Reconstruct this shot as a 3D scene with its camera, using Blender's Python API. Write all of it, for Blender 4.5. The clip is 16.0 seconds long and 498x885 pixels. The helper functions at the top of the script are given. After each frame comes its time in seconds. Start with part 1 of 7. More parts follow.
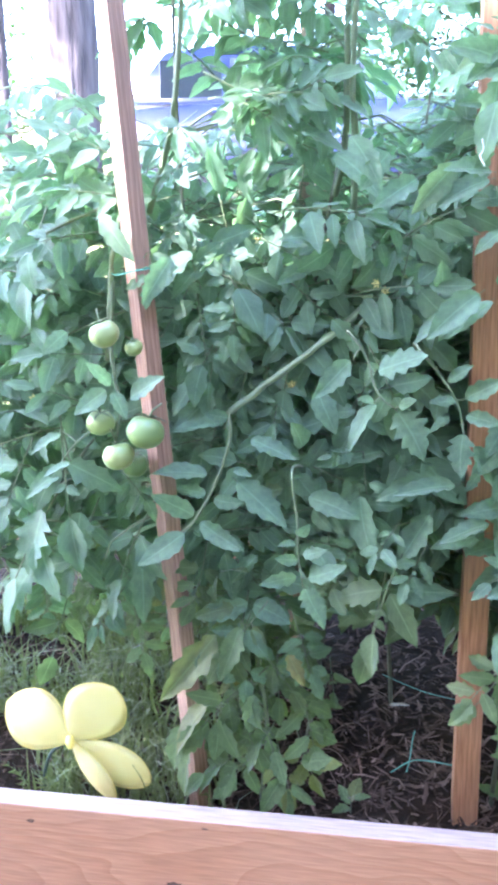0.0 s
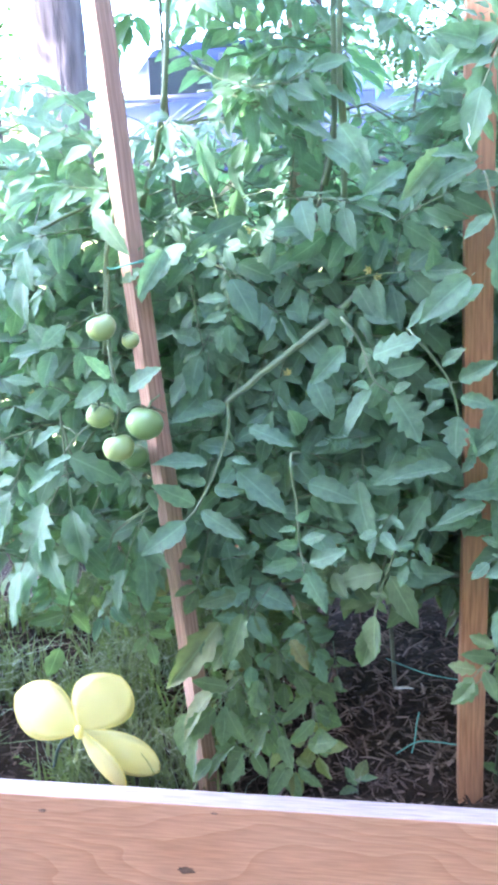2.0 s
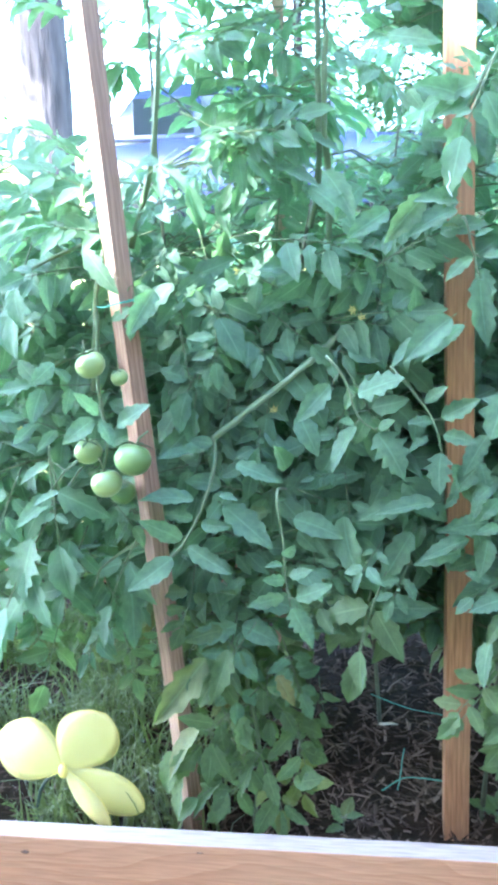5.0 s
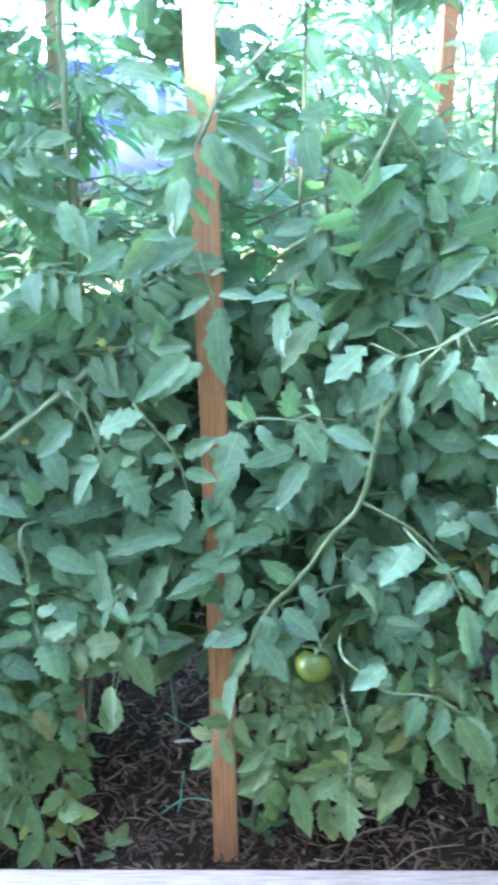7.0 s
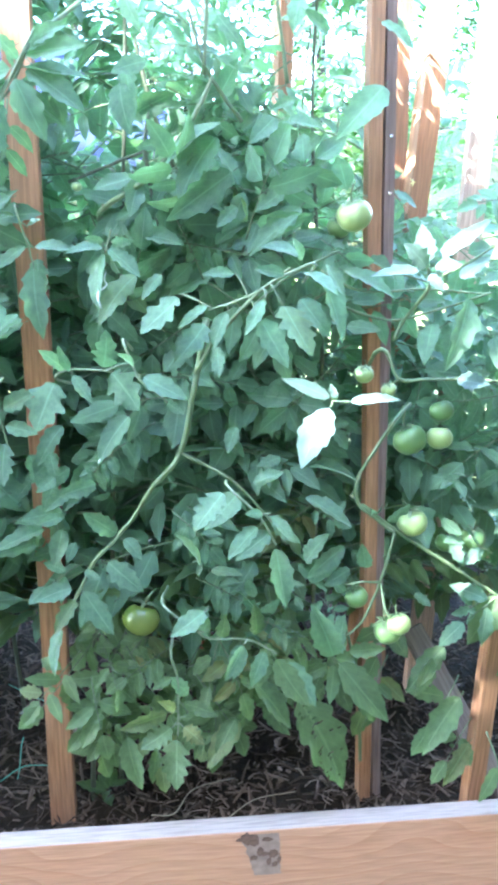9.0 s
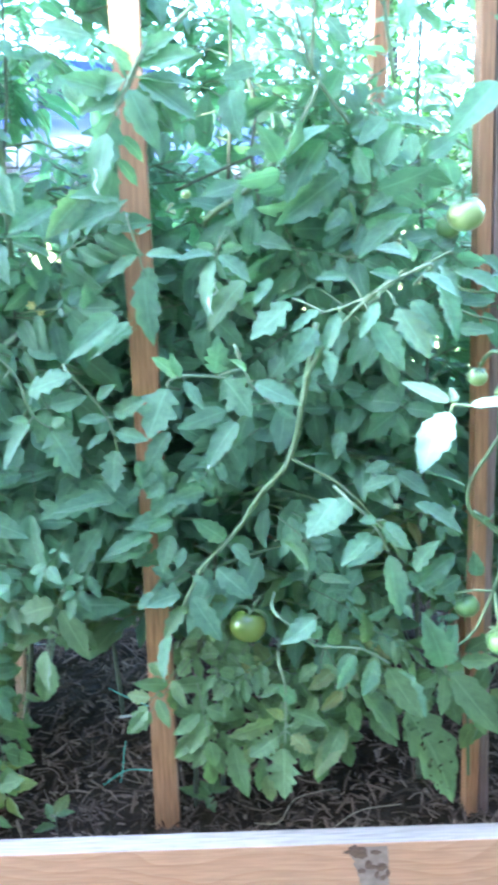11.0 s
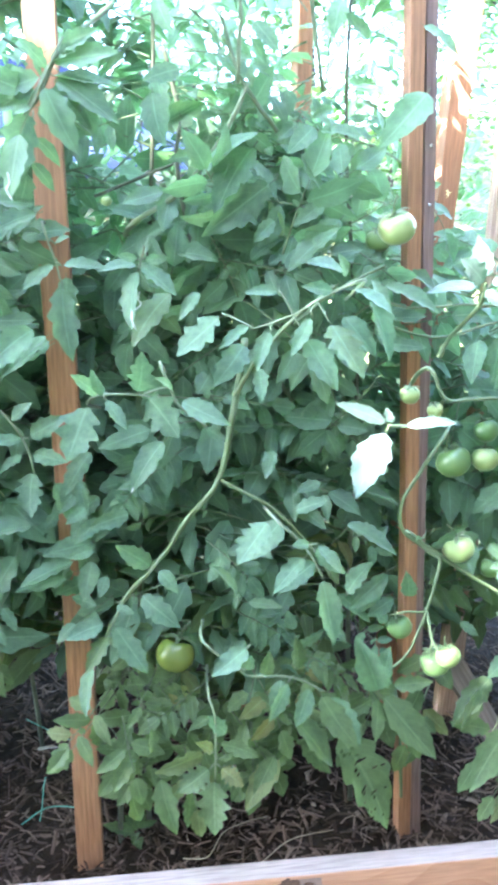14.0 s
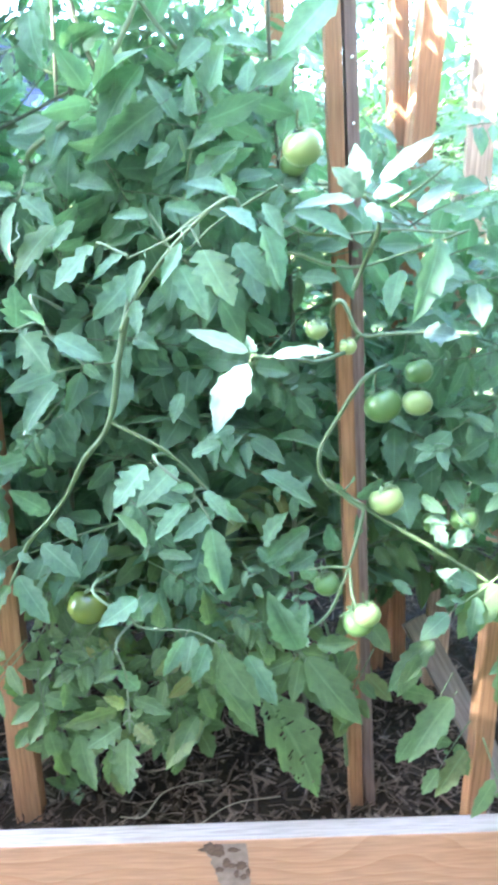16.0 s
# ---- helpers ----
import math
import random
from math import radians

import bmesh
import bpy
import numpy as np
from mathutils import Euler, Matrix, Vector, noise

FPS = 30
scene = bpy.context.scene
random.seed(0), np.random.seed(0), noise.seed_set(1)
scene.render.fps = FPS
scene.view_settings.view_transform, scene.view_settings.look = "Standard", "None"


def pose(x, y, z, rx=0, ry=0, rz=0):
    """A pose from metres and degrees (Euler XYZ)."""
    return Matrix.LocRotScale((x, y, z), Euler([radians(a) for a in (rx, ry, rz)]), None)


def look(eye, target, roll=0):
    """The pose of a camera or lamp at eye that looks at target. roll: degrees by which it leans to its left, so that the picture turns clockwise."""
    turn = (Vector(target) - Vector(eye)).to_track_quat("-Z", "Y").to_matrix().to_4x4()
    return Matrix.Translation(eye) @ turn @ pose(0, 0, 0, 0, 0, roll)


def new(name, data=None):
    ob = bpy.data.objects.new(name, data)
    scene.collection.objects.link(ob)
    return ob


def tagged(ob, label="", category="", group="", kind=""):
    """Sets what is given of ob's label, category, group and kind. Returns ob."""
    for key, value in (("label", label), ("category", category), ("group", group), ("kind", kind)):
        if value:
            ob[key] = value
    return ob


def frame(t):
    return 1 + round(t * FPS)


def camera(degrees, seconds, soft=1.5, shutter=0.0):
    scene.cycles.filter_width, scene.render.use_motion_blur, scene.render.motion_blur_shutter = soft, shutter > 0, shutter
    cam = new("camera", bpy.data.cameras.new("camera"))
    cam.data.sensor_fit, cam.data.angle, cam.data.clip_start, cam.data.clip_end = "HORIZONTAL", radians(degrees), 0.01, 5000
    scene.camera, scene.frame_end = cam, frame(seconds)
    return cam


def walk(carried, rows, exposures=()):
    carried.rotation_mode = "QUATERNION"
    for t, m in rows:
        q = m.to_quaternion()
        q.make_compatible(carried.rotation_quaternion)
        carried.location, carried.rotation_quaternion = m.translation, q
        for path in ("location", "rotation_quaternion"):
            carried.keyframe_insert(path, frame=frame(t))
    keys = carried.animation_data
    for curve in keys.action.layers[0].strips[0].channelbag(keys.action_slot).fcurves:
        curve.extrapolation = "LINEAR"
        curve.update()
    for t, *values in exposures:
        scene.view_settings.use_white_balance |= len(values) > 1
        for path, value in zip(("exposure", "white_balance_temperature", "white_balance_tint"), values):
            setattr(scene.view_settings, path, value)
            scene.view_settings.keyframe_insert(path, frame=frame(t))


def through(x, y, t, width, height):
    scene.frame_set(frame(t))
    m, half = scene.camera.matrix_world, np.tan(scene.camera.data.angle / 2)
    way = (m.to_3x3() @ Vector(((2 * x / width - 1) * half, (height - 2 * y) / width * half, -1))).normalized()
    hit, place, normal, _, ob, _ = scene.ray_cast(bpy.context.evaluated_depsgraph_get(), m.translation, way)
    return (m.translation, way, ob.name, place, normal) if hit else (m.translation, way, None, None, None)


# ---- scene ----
cam = camera(34.0, 16.0, 4.0, 0.5)
PATH = [
    (0, (-0.153, -1.093, 1.215), (-0.453, 0.823, 0.720), -0.8),
    (0.5, (-0.150, -1.105, 1.211), (-0.485, 0.797, 0.687), -1.5),
    (1, (-0.151, -1.098, 1.201), (-0.511, 0.779, 0.611), -2.1),
    (1.5, (-0.147, -1.103, 1.207), (-0.479, 0.800, 0.688), -2.6),
    (2, (-0.149, -1.111, 1.208), (-0.447, 0.802, 0.703), -2.4),
    (2.5, (-0.147, -1.115, 1.208), (-0.450, 0.794, 0.693), -2.6),
    (3, (-0.148, -1.113, 1.211), (-0.474, 0.795, 0.702), -2.7),
    (3.2, (-0.146, -1.112, 1.208), (-0.454, 0.798, 0.699), -2.0),
    (5.3, (-0.161, -1.129, 1.218), (-0.384, 0.817, 0.817), -2.1),
    (5.5, (-0.164, -1.130, 1.220), (-0.343, 0.824, 0.835), -1.8),
    (6, (-0.151, -1.138, 1.218), (-0.178, 0.832, 0.873), -1.3),
    (6.5, (0.021, -1.106, 1.266), (-0.083, 0.849, 0.860), -0.5),
    (7, (0.082, -1.081, 1.285), (0.057, 0.861, 0.812), -0.4),
    (7.5, (0.155, -1.093, 1.272), (0.249, 0.848, 0.798), 0.5),
    (8, (0.187, -1.103, 1.259), (0.407, 0.822, 0.762), 1.3),
    (8.2, (0.184, -1.109, 1.248), (0.427, 0.815, 0.755), 1.1),
    (10.5, (0.179, -1.124, 1.222), (0.353, 0.810, 0.746), -0.5),
    (11, (0.126, -1.106, 1.225), (0.196, 0.838, 0.759), -0.5),
    (11.5, (0.041, -1.107, 1.233), (0.108, 0.842, 0.792), -0.9),
    (12, (0.035, -1.098, 1.240), (0.119, 0.848, 0.783), -0.2),
    (12.5, (0.022, -1.094, 1.237), (0.167, 0.854, 0.808), -0.1),
    (13, (0.028, -1.082, 1.245), (0.340, 0.844, 0.803), -0.2),
    (13.5, (0.015, -1.089, 1.221), (0.398, 0.828, 0.801), 0.5),
    (14, (0.121, -1.048, 1.234), (0.384, 0.881, 0.779), 0.4),
    (14.5, (0.247, -1.036, 1.236), (0.382, 0.905, 0.779), 1.1),
    (15, (0.317, -1.027, 1.230), (0.427, 0.916, 0.772), 0.7),
    (15.5, (0.389, -1.046, 1.191), (0.471, 0.897, 0.731), 0.2),
    (16, (0.389, -1.012, 1.170), (0.410, 0.922, 0.662), -1.4),
]
walk(cam, [(t, look(eye, target, roll)) for t, eye, target, roll in PATH], [(0, 5.4, 5400, 30), (3, 5.4, 5200, 20), (5.5, 5.45, 5150, 8), (7, 5.5, 5250, 12), (8, 5.5, 5400, 13), (10.5, 5.63, 4850, 3), (12.5, 5.69, 5500, 15), (15, 5.57, 5550, 10), (16, 5.72, 5450, 8)])


# ---- light ----
TO_SUN = Vector((-0.62, -0.42, 0.66)).normalized()
world = bpy.data.worlds.new("sky")
scene.world = world
world.use_nodes = True
sky = world.node_tree.nodes.new("ShaderNodeTexSky")
sky.sky_type, sky.sun_disc = "NISHITA", False
sky.sun_elevation, sky.sun_rotation = math.asin(TO_SUN.z), math.atan2(TO_SUN.x, TO_SUN.y)
sky.air_density, sky.dust_density = 1.0, 2.0
world.node_tree.links.new(sky.outputs[0], world.node_tree.nodes["Background"].inputs[0])
world.node_tree.nodes["Background"].inputs[1].default_value = 0.15
sun = new("sun", bpy.data.lights.new("sun", "SUN"))
sun.data.energy, sun.data.angle, sun.data.color = 2.6, radians(0.53), (1.0, 0.95, 0.86)
sun.matrix_world = look(TO_SUN * 30, (0, 0, 0))

# places that the sun reaches by gaps cut in the added shade tree: a place and the shaft's radius
SUNLIT_AT = [(0.375, -0.168, 1.056), (0.384, -0.172, 1.005), (0.487, -0.122, 1.193), (0.509, -0.122, 1.214), (0.522, -0.112, 1.230), (0.571, -0.115, 1.235), (0.545, -0.120, 1.200), (0.548, -0.040, 0.684)]
LIT = [(Vector((-0.735, 0.07, 0.43)), 0.034)]
LIT += [(Vector((-0.432 - 0.108 * k, 0.118 - 0.035 * k, 0.15 + 1.63 * k)), 0.022) for k in (0.64, 0.70, 0.76, 0.82, 0.88, 0.94)]
LIT += [(Vector((0.0, 0.145, z)), 0.04) for z in (1.56, 1.64, 1.72, 1.80)]
LIT += [(Vector(p), 0.016) for p in SUNLIT_AT]
LIT += [(Vector((-0.272, 0.26, 1.205)), 0.024), (Vector((0.371, -0.168, 1.056)), 0.03), (Vector((0.460, -0.160, 1.040)), 0.02)]
LIT_BACK = [(Vector((0.8, 0.6, 1.5)), 0.16), (Vector((0.85, 0.5, 1.65)), 0.16), (Vector((-0.9, 0.25, 1.45)), 0.10)]
dapple = random.Random(77)
LIT_BACK += [(Vector((dapple.uniform(-1.1, 1.0), dapple.uniform(0.45, 1.1), dapple.uniform(1.15, 1.75))), dapple.uniform(0.02, 0.05)) for _ in range(5)]


STAKES = [(Vector((-0.432, 0.118, 0.15)), Vector((-0.540, 0.083, 1.78))), (Vector((0.023, 0.165, 0.15)), Vector((-0.002, 0.163, 1.86))), (Vector((0.585, 0.175, 0.15)), Vector((0.523, 0.175, 1.86)))]


def at_stake(p):
    for a, b in STAKES:
        q = p - a.lerp(b, (p.z - a.z) / (b.z - a.z))
        if abs(q.x) < 0.055 and abs(q.y) < 0.03:
            return True
    return False


# places where the foliage is thin enough to look through, from the front of the bed to its back
SPARSE = [(Vector((-0.455, 0.1, 1.41)), Vector((-0.69, 1.0, 1.55)), 0.07), (Vector((-0.14, 0.1, 1.40)), Vector((-0.14, 1.0, 1.54)), 0.04), (Vector((-0.60, 0.1, 1.50)), Vector((-0.92, 1.0, 1.73)), 0.08), (Vector((-0.38, 0.1, 1.28)), Vector((-0.55, 1.0, 1.34)), 0.025), (Vector((0.10, 0.1, 1.60)), Vector((0.15, 1.0, 1.78)), 0.045), (Vector((0.33, 0.1, 1.56)), Vector((0.42, 1.0, 1.72)), 0.045), (Vector((-0.06, 0.1, 1.48)), Vector((-0.04, 1.0, 1.60)), 0.035)]


def in_hollow(p):
    """Open room over the mulch and the weeds, under the leaves, and where the foliage is thin."""
    for a, b, r in SPARSE:
        if (p - a.lerp(b, (p.y - a.y) / (b.y - a.y))).length < r:
            return True
    q = p.y - 0.2
    return (-0.2 - 0.13 * q < p.x < -0.005 and p.z < 0.60 - 0.48 * q) or (p.x < -0.5 and p.z < 0.50 - 0.5 * q) or p.z < 0.32 or (p.x > 0.6 and p.z < 0.60 - 0.5 * q) or (p.y < 0.7 and p.x > 0.60 + 0.25 * q and p.z > 1.27 + 0.1 * q)


def in_shaft(p, more=0.0):
    return any((p - g).dot(TO_SUN) > 0.06 and (p - g).cross(TO_SUN).length < w + more for g, w in LIT)


BOARD_TOP = 0.30
SOIL = 0.22

# ---- materials ----


def material(name, rough=0.6):
    m = bpy.data.materials.new(name)
    m.use_nodes = True
    shader = m.node_tree.nodes["Principled BSDF"]
    shader.inputs["Roughness"].default_value = rough
    return m, m.node_tree.nodes, m.node_tree.links, shader


def ramp(nodes, stops):
    r = nodes.new("ShaderNodeValToRGB")
    while len(r.color_ramp.elements) < len(stops):
        r.color_ramp.elements.new(0.5)
    for e, (at, colour) in zip(r.color_ramp.elements, stops):
        e.position, e.color = at, (*colour, 1)
    return r


def noise_node(nodes, links, scale, detail=4.0, stretch=(1, 1, 1), coords="Object"):
    tc, mp, n = nodes.new("ShaderNodeTexCoord"), nodes.new("ShaderNodeMapping"), nodes.new("ShaderNodeTexNoise")
    mp.inputs["Scale"].default_value = stretch
    n.inputs["Scale"].default_value, n.inputs["Detail"].default_value = scale, detail
    links.new(tc.outputs[coords], mp.inputs[0])
    links.new(mp.outputs[0], n.inputs[0])
    return n


def bump(nodes, links, shader, height, strength, distance):
    b = nodes.new("ShaderNodeBump")
    b.inputs["Strength"].default_value, b.inputs["Distance"].default_value = strength, distance
    links.new(height, b.inputs["Height"])
    links.new(b.outputs[0], shader.inputs["Normal"])
    return b


def maths(nodes, links, op, a, b=None):
    n = nodes.new("ShaderNodeMath")
    n.operation = op
    for k, v in enumerate((a, b)):
        if v is None:
            continue
        if isinstance(v, (int, float)):
            n.inputs[k].default_value = v
        else:
            links.new(v, n.inputs[k])
    return n.outputs[0]


def mix_colour(nodes, links, fac, a, b, kind="MIX"):
    n = nodes.new("ShaderNodeMix")
    n.data_type, n.blend_type = "RGBA", kind
    for k, v in ((0, fac), (6, a), (7, b)):
        if isinstance(v, (int, float)):
            n.inputs[k].default_value = v
        elif isinstance(v, tuple):
            n.inputs[k].default_value = (*v, 1)
        else:
            links.new(v, n.inputs[k])
    return n.outputs[2]


def leaf_material(name, dark, light, old, through=0.3, old_from=0.9):
    """Green blade: colour varies from leaf to leaf and in blotches, veins paler, some light passes through."""
    m, nodes, links, shader = material(name, 0.56)
    info = nodes.new("ShaderNodeObjectInfo")
    geo = nodes.new("ShaderNodeNewGeometry")
    mix_r = maths(nodes, links, "ADD", maths(nodes, links, "MULTIPLY", info.outputs["Random"], 0.75), maths(nodes, links, "MULTIPLY", geo.outputs["Random Per Island"], 0.25))
    tone = ramp(nodes, [(0.0, dark), (0.62, light), (old_from, light), (1.0, old)])
    links.new(mix_r, tone.inputs[0])
    blot = noise_node(nodes, links, 9.0, 5.0)
    spots = ramp(nodes, [(0.32, (0.80, 0.80, 0.83)), (0.62, (1.08, 1.08, 1.04))])
    links.new(blot.outputs[0], spots.inputs[0])
    colour = mix_colour(nodes, links, 1.0, tone.outputs[0], spots.outputs[0], "MULTIPLY")
    uv = nodes.new("ShaderNodeUVMap")
    sep = nodes.new("ShaderNodeSeparateXYZ")
    links.new(uv.outputs[0], sep.inputs[0])
    off = maths(nodes, links, "ABSOLUTE", maths(nodes, links, "SUBTRACT", sep.outputs[0], 0.5))
    midrib = maths(nodes, links, "LESS_THAN", off, 0.03)
    side = maths(nodes, links, "SINE", maths(nodes, links, "MULTIPLY", maths(nodes, links, "SUBTRACT", sep.outputs[1], maths(nodes, links, "MULTIPLY", off, 0.55)), 44.0))
    side_vein = maths(nodes, links, "GREATER_THAN", side, 0.93)
    vein = maths(nodes, links, "MAXIMUM", midrib, maths(nodes, links, "MULTIPLY", side_vein, 0.35))
    colour = mix_colour(nodes, links, maths(nodes, links, "MULTIPLY", vein, 0.24), colour, tuple(min(1, c * 2.0 + 0.03) for c in light))
    links.new(colour, shader.inputs["Base Color"])
    shader.inputs["Specular IOR Level"].default_value = 0.34
    shader.inputs["Sheen Weight"].default_value, shader.inputs["Sheen Roughness"].default_value = 0.55, 0.4
    shader.inputs["Sheen Tint"].default_value = (0.9, 1.0, 0.92, 1)
    fine = noise_node(nodes, links, 60.0, 3.0)
    h = maths(nodes, links, "ADD", maths(nodes, links, "MULTIPLY", side, 0.10), maths(nodes, links, "SUBTRACT", fine.outputs[0], maths(nodes, links, "MULTIPLY", midrib, 0.8)))
    bump(nodes, links, shader, h, 0.22, 0.003)
    glow = nodes.new("ShaderNodeBsdfTranslucent")
    links.new(mix_colour(nodes, links, 1.0, colour, (1.3, 1.55, 0.85), "MULTIPLY"), glow.inputs[0])
    blend = nodes.new("ShaderNodeMixShader")
    blend.inputs[0].default_value = through
    links.new(shader.outputs[0], blend.inputs[1])
    links.new(glow.outputs[0], blend.inputs[2])
    links.new(blend.outputs[0], nodes["Material Output"].inputs[0])
    return m


LEAF = leaf_material("tomato_leaf", (0.104, 0.172, 0.107), (0.152, 0.240, 0.147), (0.175, 0.23, 0.11), 0.5, 0.95)
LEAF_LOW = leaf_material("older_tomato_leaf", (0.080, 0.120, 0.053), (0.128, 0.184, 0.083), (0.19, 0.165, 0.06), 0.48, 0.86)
# Copy of LEAF kept for sunlit blades, darkened in colour to tame the sun.
LEAF_SUNLIT = leaf_material("sunlit_tomato_leaf", (0.056, 0.092, 0.070), (0.080, 0.126, 0.096), (0.09, 0.13, 0.09), 0.25)
LEAF_TREE = leaf_material("tree_leaf", (0.03, 0.075, 0.02), (0.07, 0.14, 0.035), (0.13, 0.17, 0.04), 0.35)
LEAF_OLD = leaf_material("yellowing_leaf", (0.13, 0.16, 0.045), (0.17, 0.2, 0.06), (0.26, 0.17, 0.05), 0.3)


def plain_material(name, low, high, scale=30.0, rough=0.6, stretch=(1, 1, 1), depth=0.3, distance=0.003, spec=0.4, coords="Object", per_object=0.0):
    """Two tones in grain of the given size, with the same grain as relief."""
    m, nodes, links, shader = material(name, rough)
    n = noise_node(nodes, links, scale, 5.0, stretch, coords)
    big = noise_node(nodes, links, scale * 0.17, 3.0, stretch, coords)
    f = maths(nodes, links, "ADD", maths(nodes, links, "MULTIPLY", n.outputs[0], 0.6), maths(nodes, links, "MULTIPLY", big.outputs[0], 0.4))
    if per_object:
        info = nodes.new("ShaderNodeObjectInfo")
        f = maths(nodes, links, "ADD", f, maths(nodes, links, "MULTIPLY", maths(nodes, links, "SUBTRACT", info.outputs["Random"], 0.5), per_object))
    tone = ramp(nodes, [(0.33, low), (0.67, high)])
    links.new(f, tone.inputs[0])
    links.new(tone.outputs[0], shader.inputs["Base Color"])
    shader.inputs["Specular IOR Level"].default_value = spec
    bump(nodes, links, shader, n.outputs[0], depth, distance)
    return m


def wood_material(name, early, late, grey, axis, weather=0.3, fine=1.0, top=0.0, soft=1.0, sway=0.05):
    """Sawn softwood: growth lines along one axis, fine grain, blotches of grey weathering."""
    m, nodes, links, shader = material(name, 0.72)
    along = [1.0, 1.0, 1.0]
    along[axis] = 0.06
    warp = noise_node(nodes, links, 9.0 if sway < 0.1 else 5.5, 2.0, tuple(a if sway < 0.1 or a == 1.0 else 0.5 for a in along))
    tc = nodes.new("ShaderNodeTexCoord")
    mp = nodes.new("ShaderNodeMapping")
    mp.inputs["Scale"].default_value = along
    links.new(tc.outputs["Object"], mp.inputs[0])
    add = nodes.new("ShaderNodeVectorMath")
    add.operation = "MULTIPLY_ADD"
    links.new(warp.outputs["Color"], add.inputs[0])
    add.inputs[1].default_value = (sway, sway, sway)
    links.new(mp.outputs[0], add.inputs[2])
    rings = nodes.new("ShaderNodeTexWave")
    rings.wave_type, rings.rings_direction, rings.wave_profile = "RINGS", "XYZ"[axis], "SAW"
    rings.inputs["Scale"].default_value = 26.0 * fine
    rings.inputs["Distortion"].default_value = 1.2
    rings.inputs["Detail"].default_value = 2.0
    links.new(add.outputs[0], rings.inputs[0])
    tone = ramp(nodes, [(0.0, early), (0.75, tuple(0.5 * (a + b) for a, b in zip(early, late))), (1.0, late)])
    links.new(rings.outputs["Fac"], tone.inputs[0])
    grain = noise_node(nodes, links, 260.0, 3.0, tuple(along))
    low, high = 1 - 0.28 * soft, 1 + 0.12 * soft
    shade = ramp(nodes, [(0.35, (low, low, low)), (0.65, (high, high, high))])
    links.new(grain.outputs[0], shade.inputs[0])
    colour = mix_colour(nodes, links, 1.0, tone.outputs[0], shade.outputs[0], "MULTIPLY")
    patch = noise_node(nodes, links, 7.0, 6.0, tuple(min(1.0, a * 4) for a in along))
    worn = ramp(nodes, [(0.42, (0, 0, 0)), (0.72, (weather, weather, weather))])
    links.new(patch.outputs[0], worn.inputs[0])
    colour = mix_colour(nodes, links, worn.outputs[0], colour, grey)
    if top:
        # the upper edge lies open to rain and has bleached
        geo, sep = nodes.new("ShaderNodeNewGeometry"), nodes.new("ShaderNodeSeparateXYZ")
        links.new(geo.outputs["Normal"], sep.inputs[0])
        pale = ramp(nodes, [(0.32, (0.235, 0.20, 0.178)), (0.60, (0.345, 0.298, 0.262))])
        links.new(grain.outputs[0], pale.inputs[0])
        colour = mix_colour(nodes, links, maths(nodes, links, "MULTIPLY", maths(nodes, links, "GREATER_THAN", sep.outputs[2], 0.6), top), colour, pale.outputs[0])
    links.new(colour, shader.inputs["Base Color"])
    shader.inputs["Specular IOR Level"].default_value = 0.25
    bump(nodes, links, shader, maths(nodes, links, "ADD", grain.outputs[0], maths(nodes, links, "MULTIPLY", rings.outputs["Fac"], 0.5)), 0.35, 0.002)
    return m


WOOD_BOARD = wood_material("bed_board_wood", (0.48, 0.25, 0.15), (0.41, 0.195, 0.11), (0.46, 0.285, 0.19), 0, 0.35, 0.40, 0.9, 0.6, 0.24)
WOOD_STAKE = wood_material("stake_wood", (0.335, 0.166, 0.077), (0.275, 0.126, 0.056), (0.33, 0.24, 0.17), 2, 0.5, 1.3)
# Darker wood colour that carries the shade on one stake's right side.
WOOD_SHADED = wood_material("shaded_side_wood", (0.23, 0.155, 0.125), (0.16, 0.10, 0.08), (0.25, 0.20, 0.18), 2, 0.5, 1.5)
WOOD_RED = wood_material("reddish_stake_wood", (0.36, 0.225, 0.15), (0.22, 0.125, 0.078), (0.38, 0.30, 0.25), 2, 0.5, 1.6)
WOOD_PALE = wood_material("pale_stake_wood", (0.52, 0.36, 0.24), (0.36, 0.21, 0.13), (0.48, 0.42, 0.37), 2, 0.5, 1.6)
WOOD_GREY = wood_material("weathered_plank_wood", (0.23, 0.18, 0.145), (0.15, 0.115, 0.09), (0.26, 0.225, 0.20), 2, 0.8, 1.4)
KNOT = plain_material("wood_knot", (0.06, 0.03, 0.02), (0.16, 0.09, 0.06), 90.0, 0.8)
WORN = plain_material("torn_stained_wood", (0.17, 0.112, 0.09), (0.31, 0.215, 0.175), 70.0, 0.8)
STEM_PALE = plain_material("pale_leaf_stalk", (0.135, 0.185, 0.095), (0.20, 0.25, 0.14), 60.0, 0.6, per_object=0.2)
STEM = plain_material("green_stem", (0.085, 0.125, 0.052), (0.145, 0.185, 0.085), 60.0, 0.6, per_object=0.25)
STEM_DARK = plain_material("dark_woody_stem", (0.06, 0.07, 0.04), (0.12, 0.13, 0.07), 60.0, 0.7)
FRUIT = plain_material("unripe_tomato_skin", (0.23, 0.30, 0.105), (0.33, 0.40, 0.16), 12.0, 0.28, depth=0.03, spec=0.5, per_object=0.3)
FRUIT_MID = plain_material("mid_green_tomato_skin", (0.10, 0.175, 0.055), (0.175, 0.26, 0.09), 12.0, 0.3, depth=0.03, spec=0.5, per_object=0.3)
FRUIT_DEEP = plain_material("deep_green_tomato_skin", (0.06, 0.095, 0.016), (0.14, 0.16, 0.03), 10.0, 0.22, depth=0.03, spec=0.5)
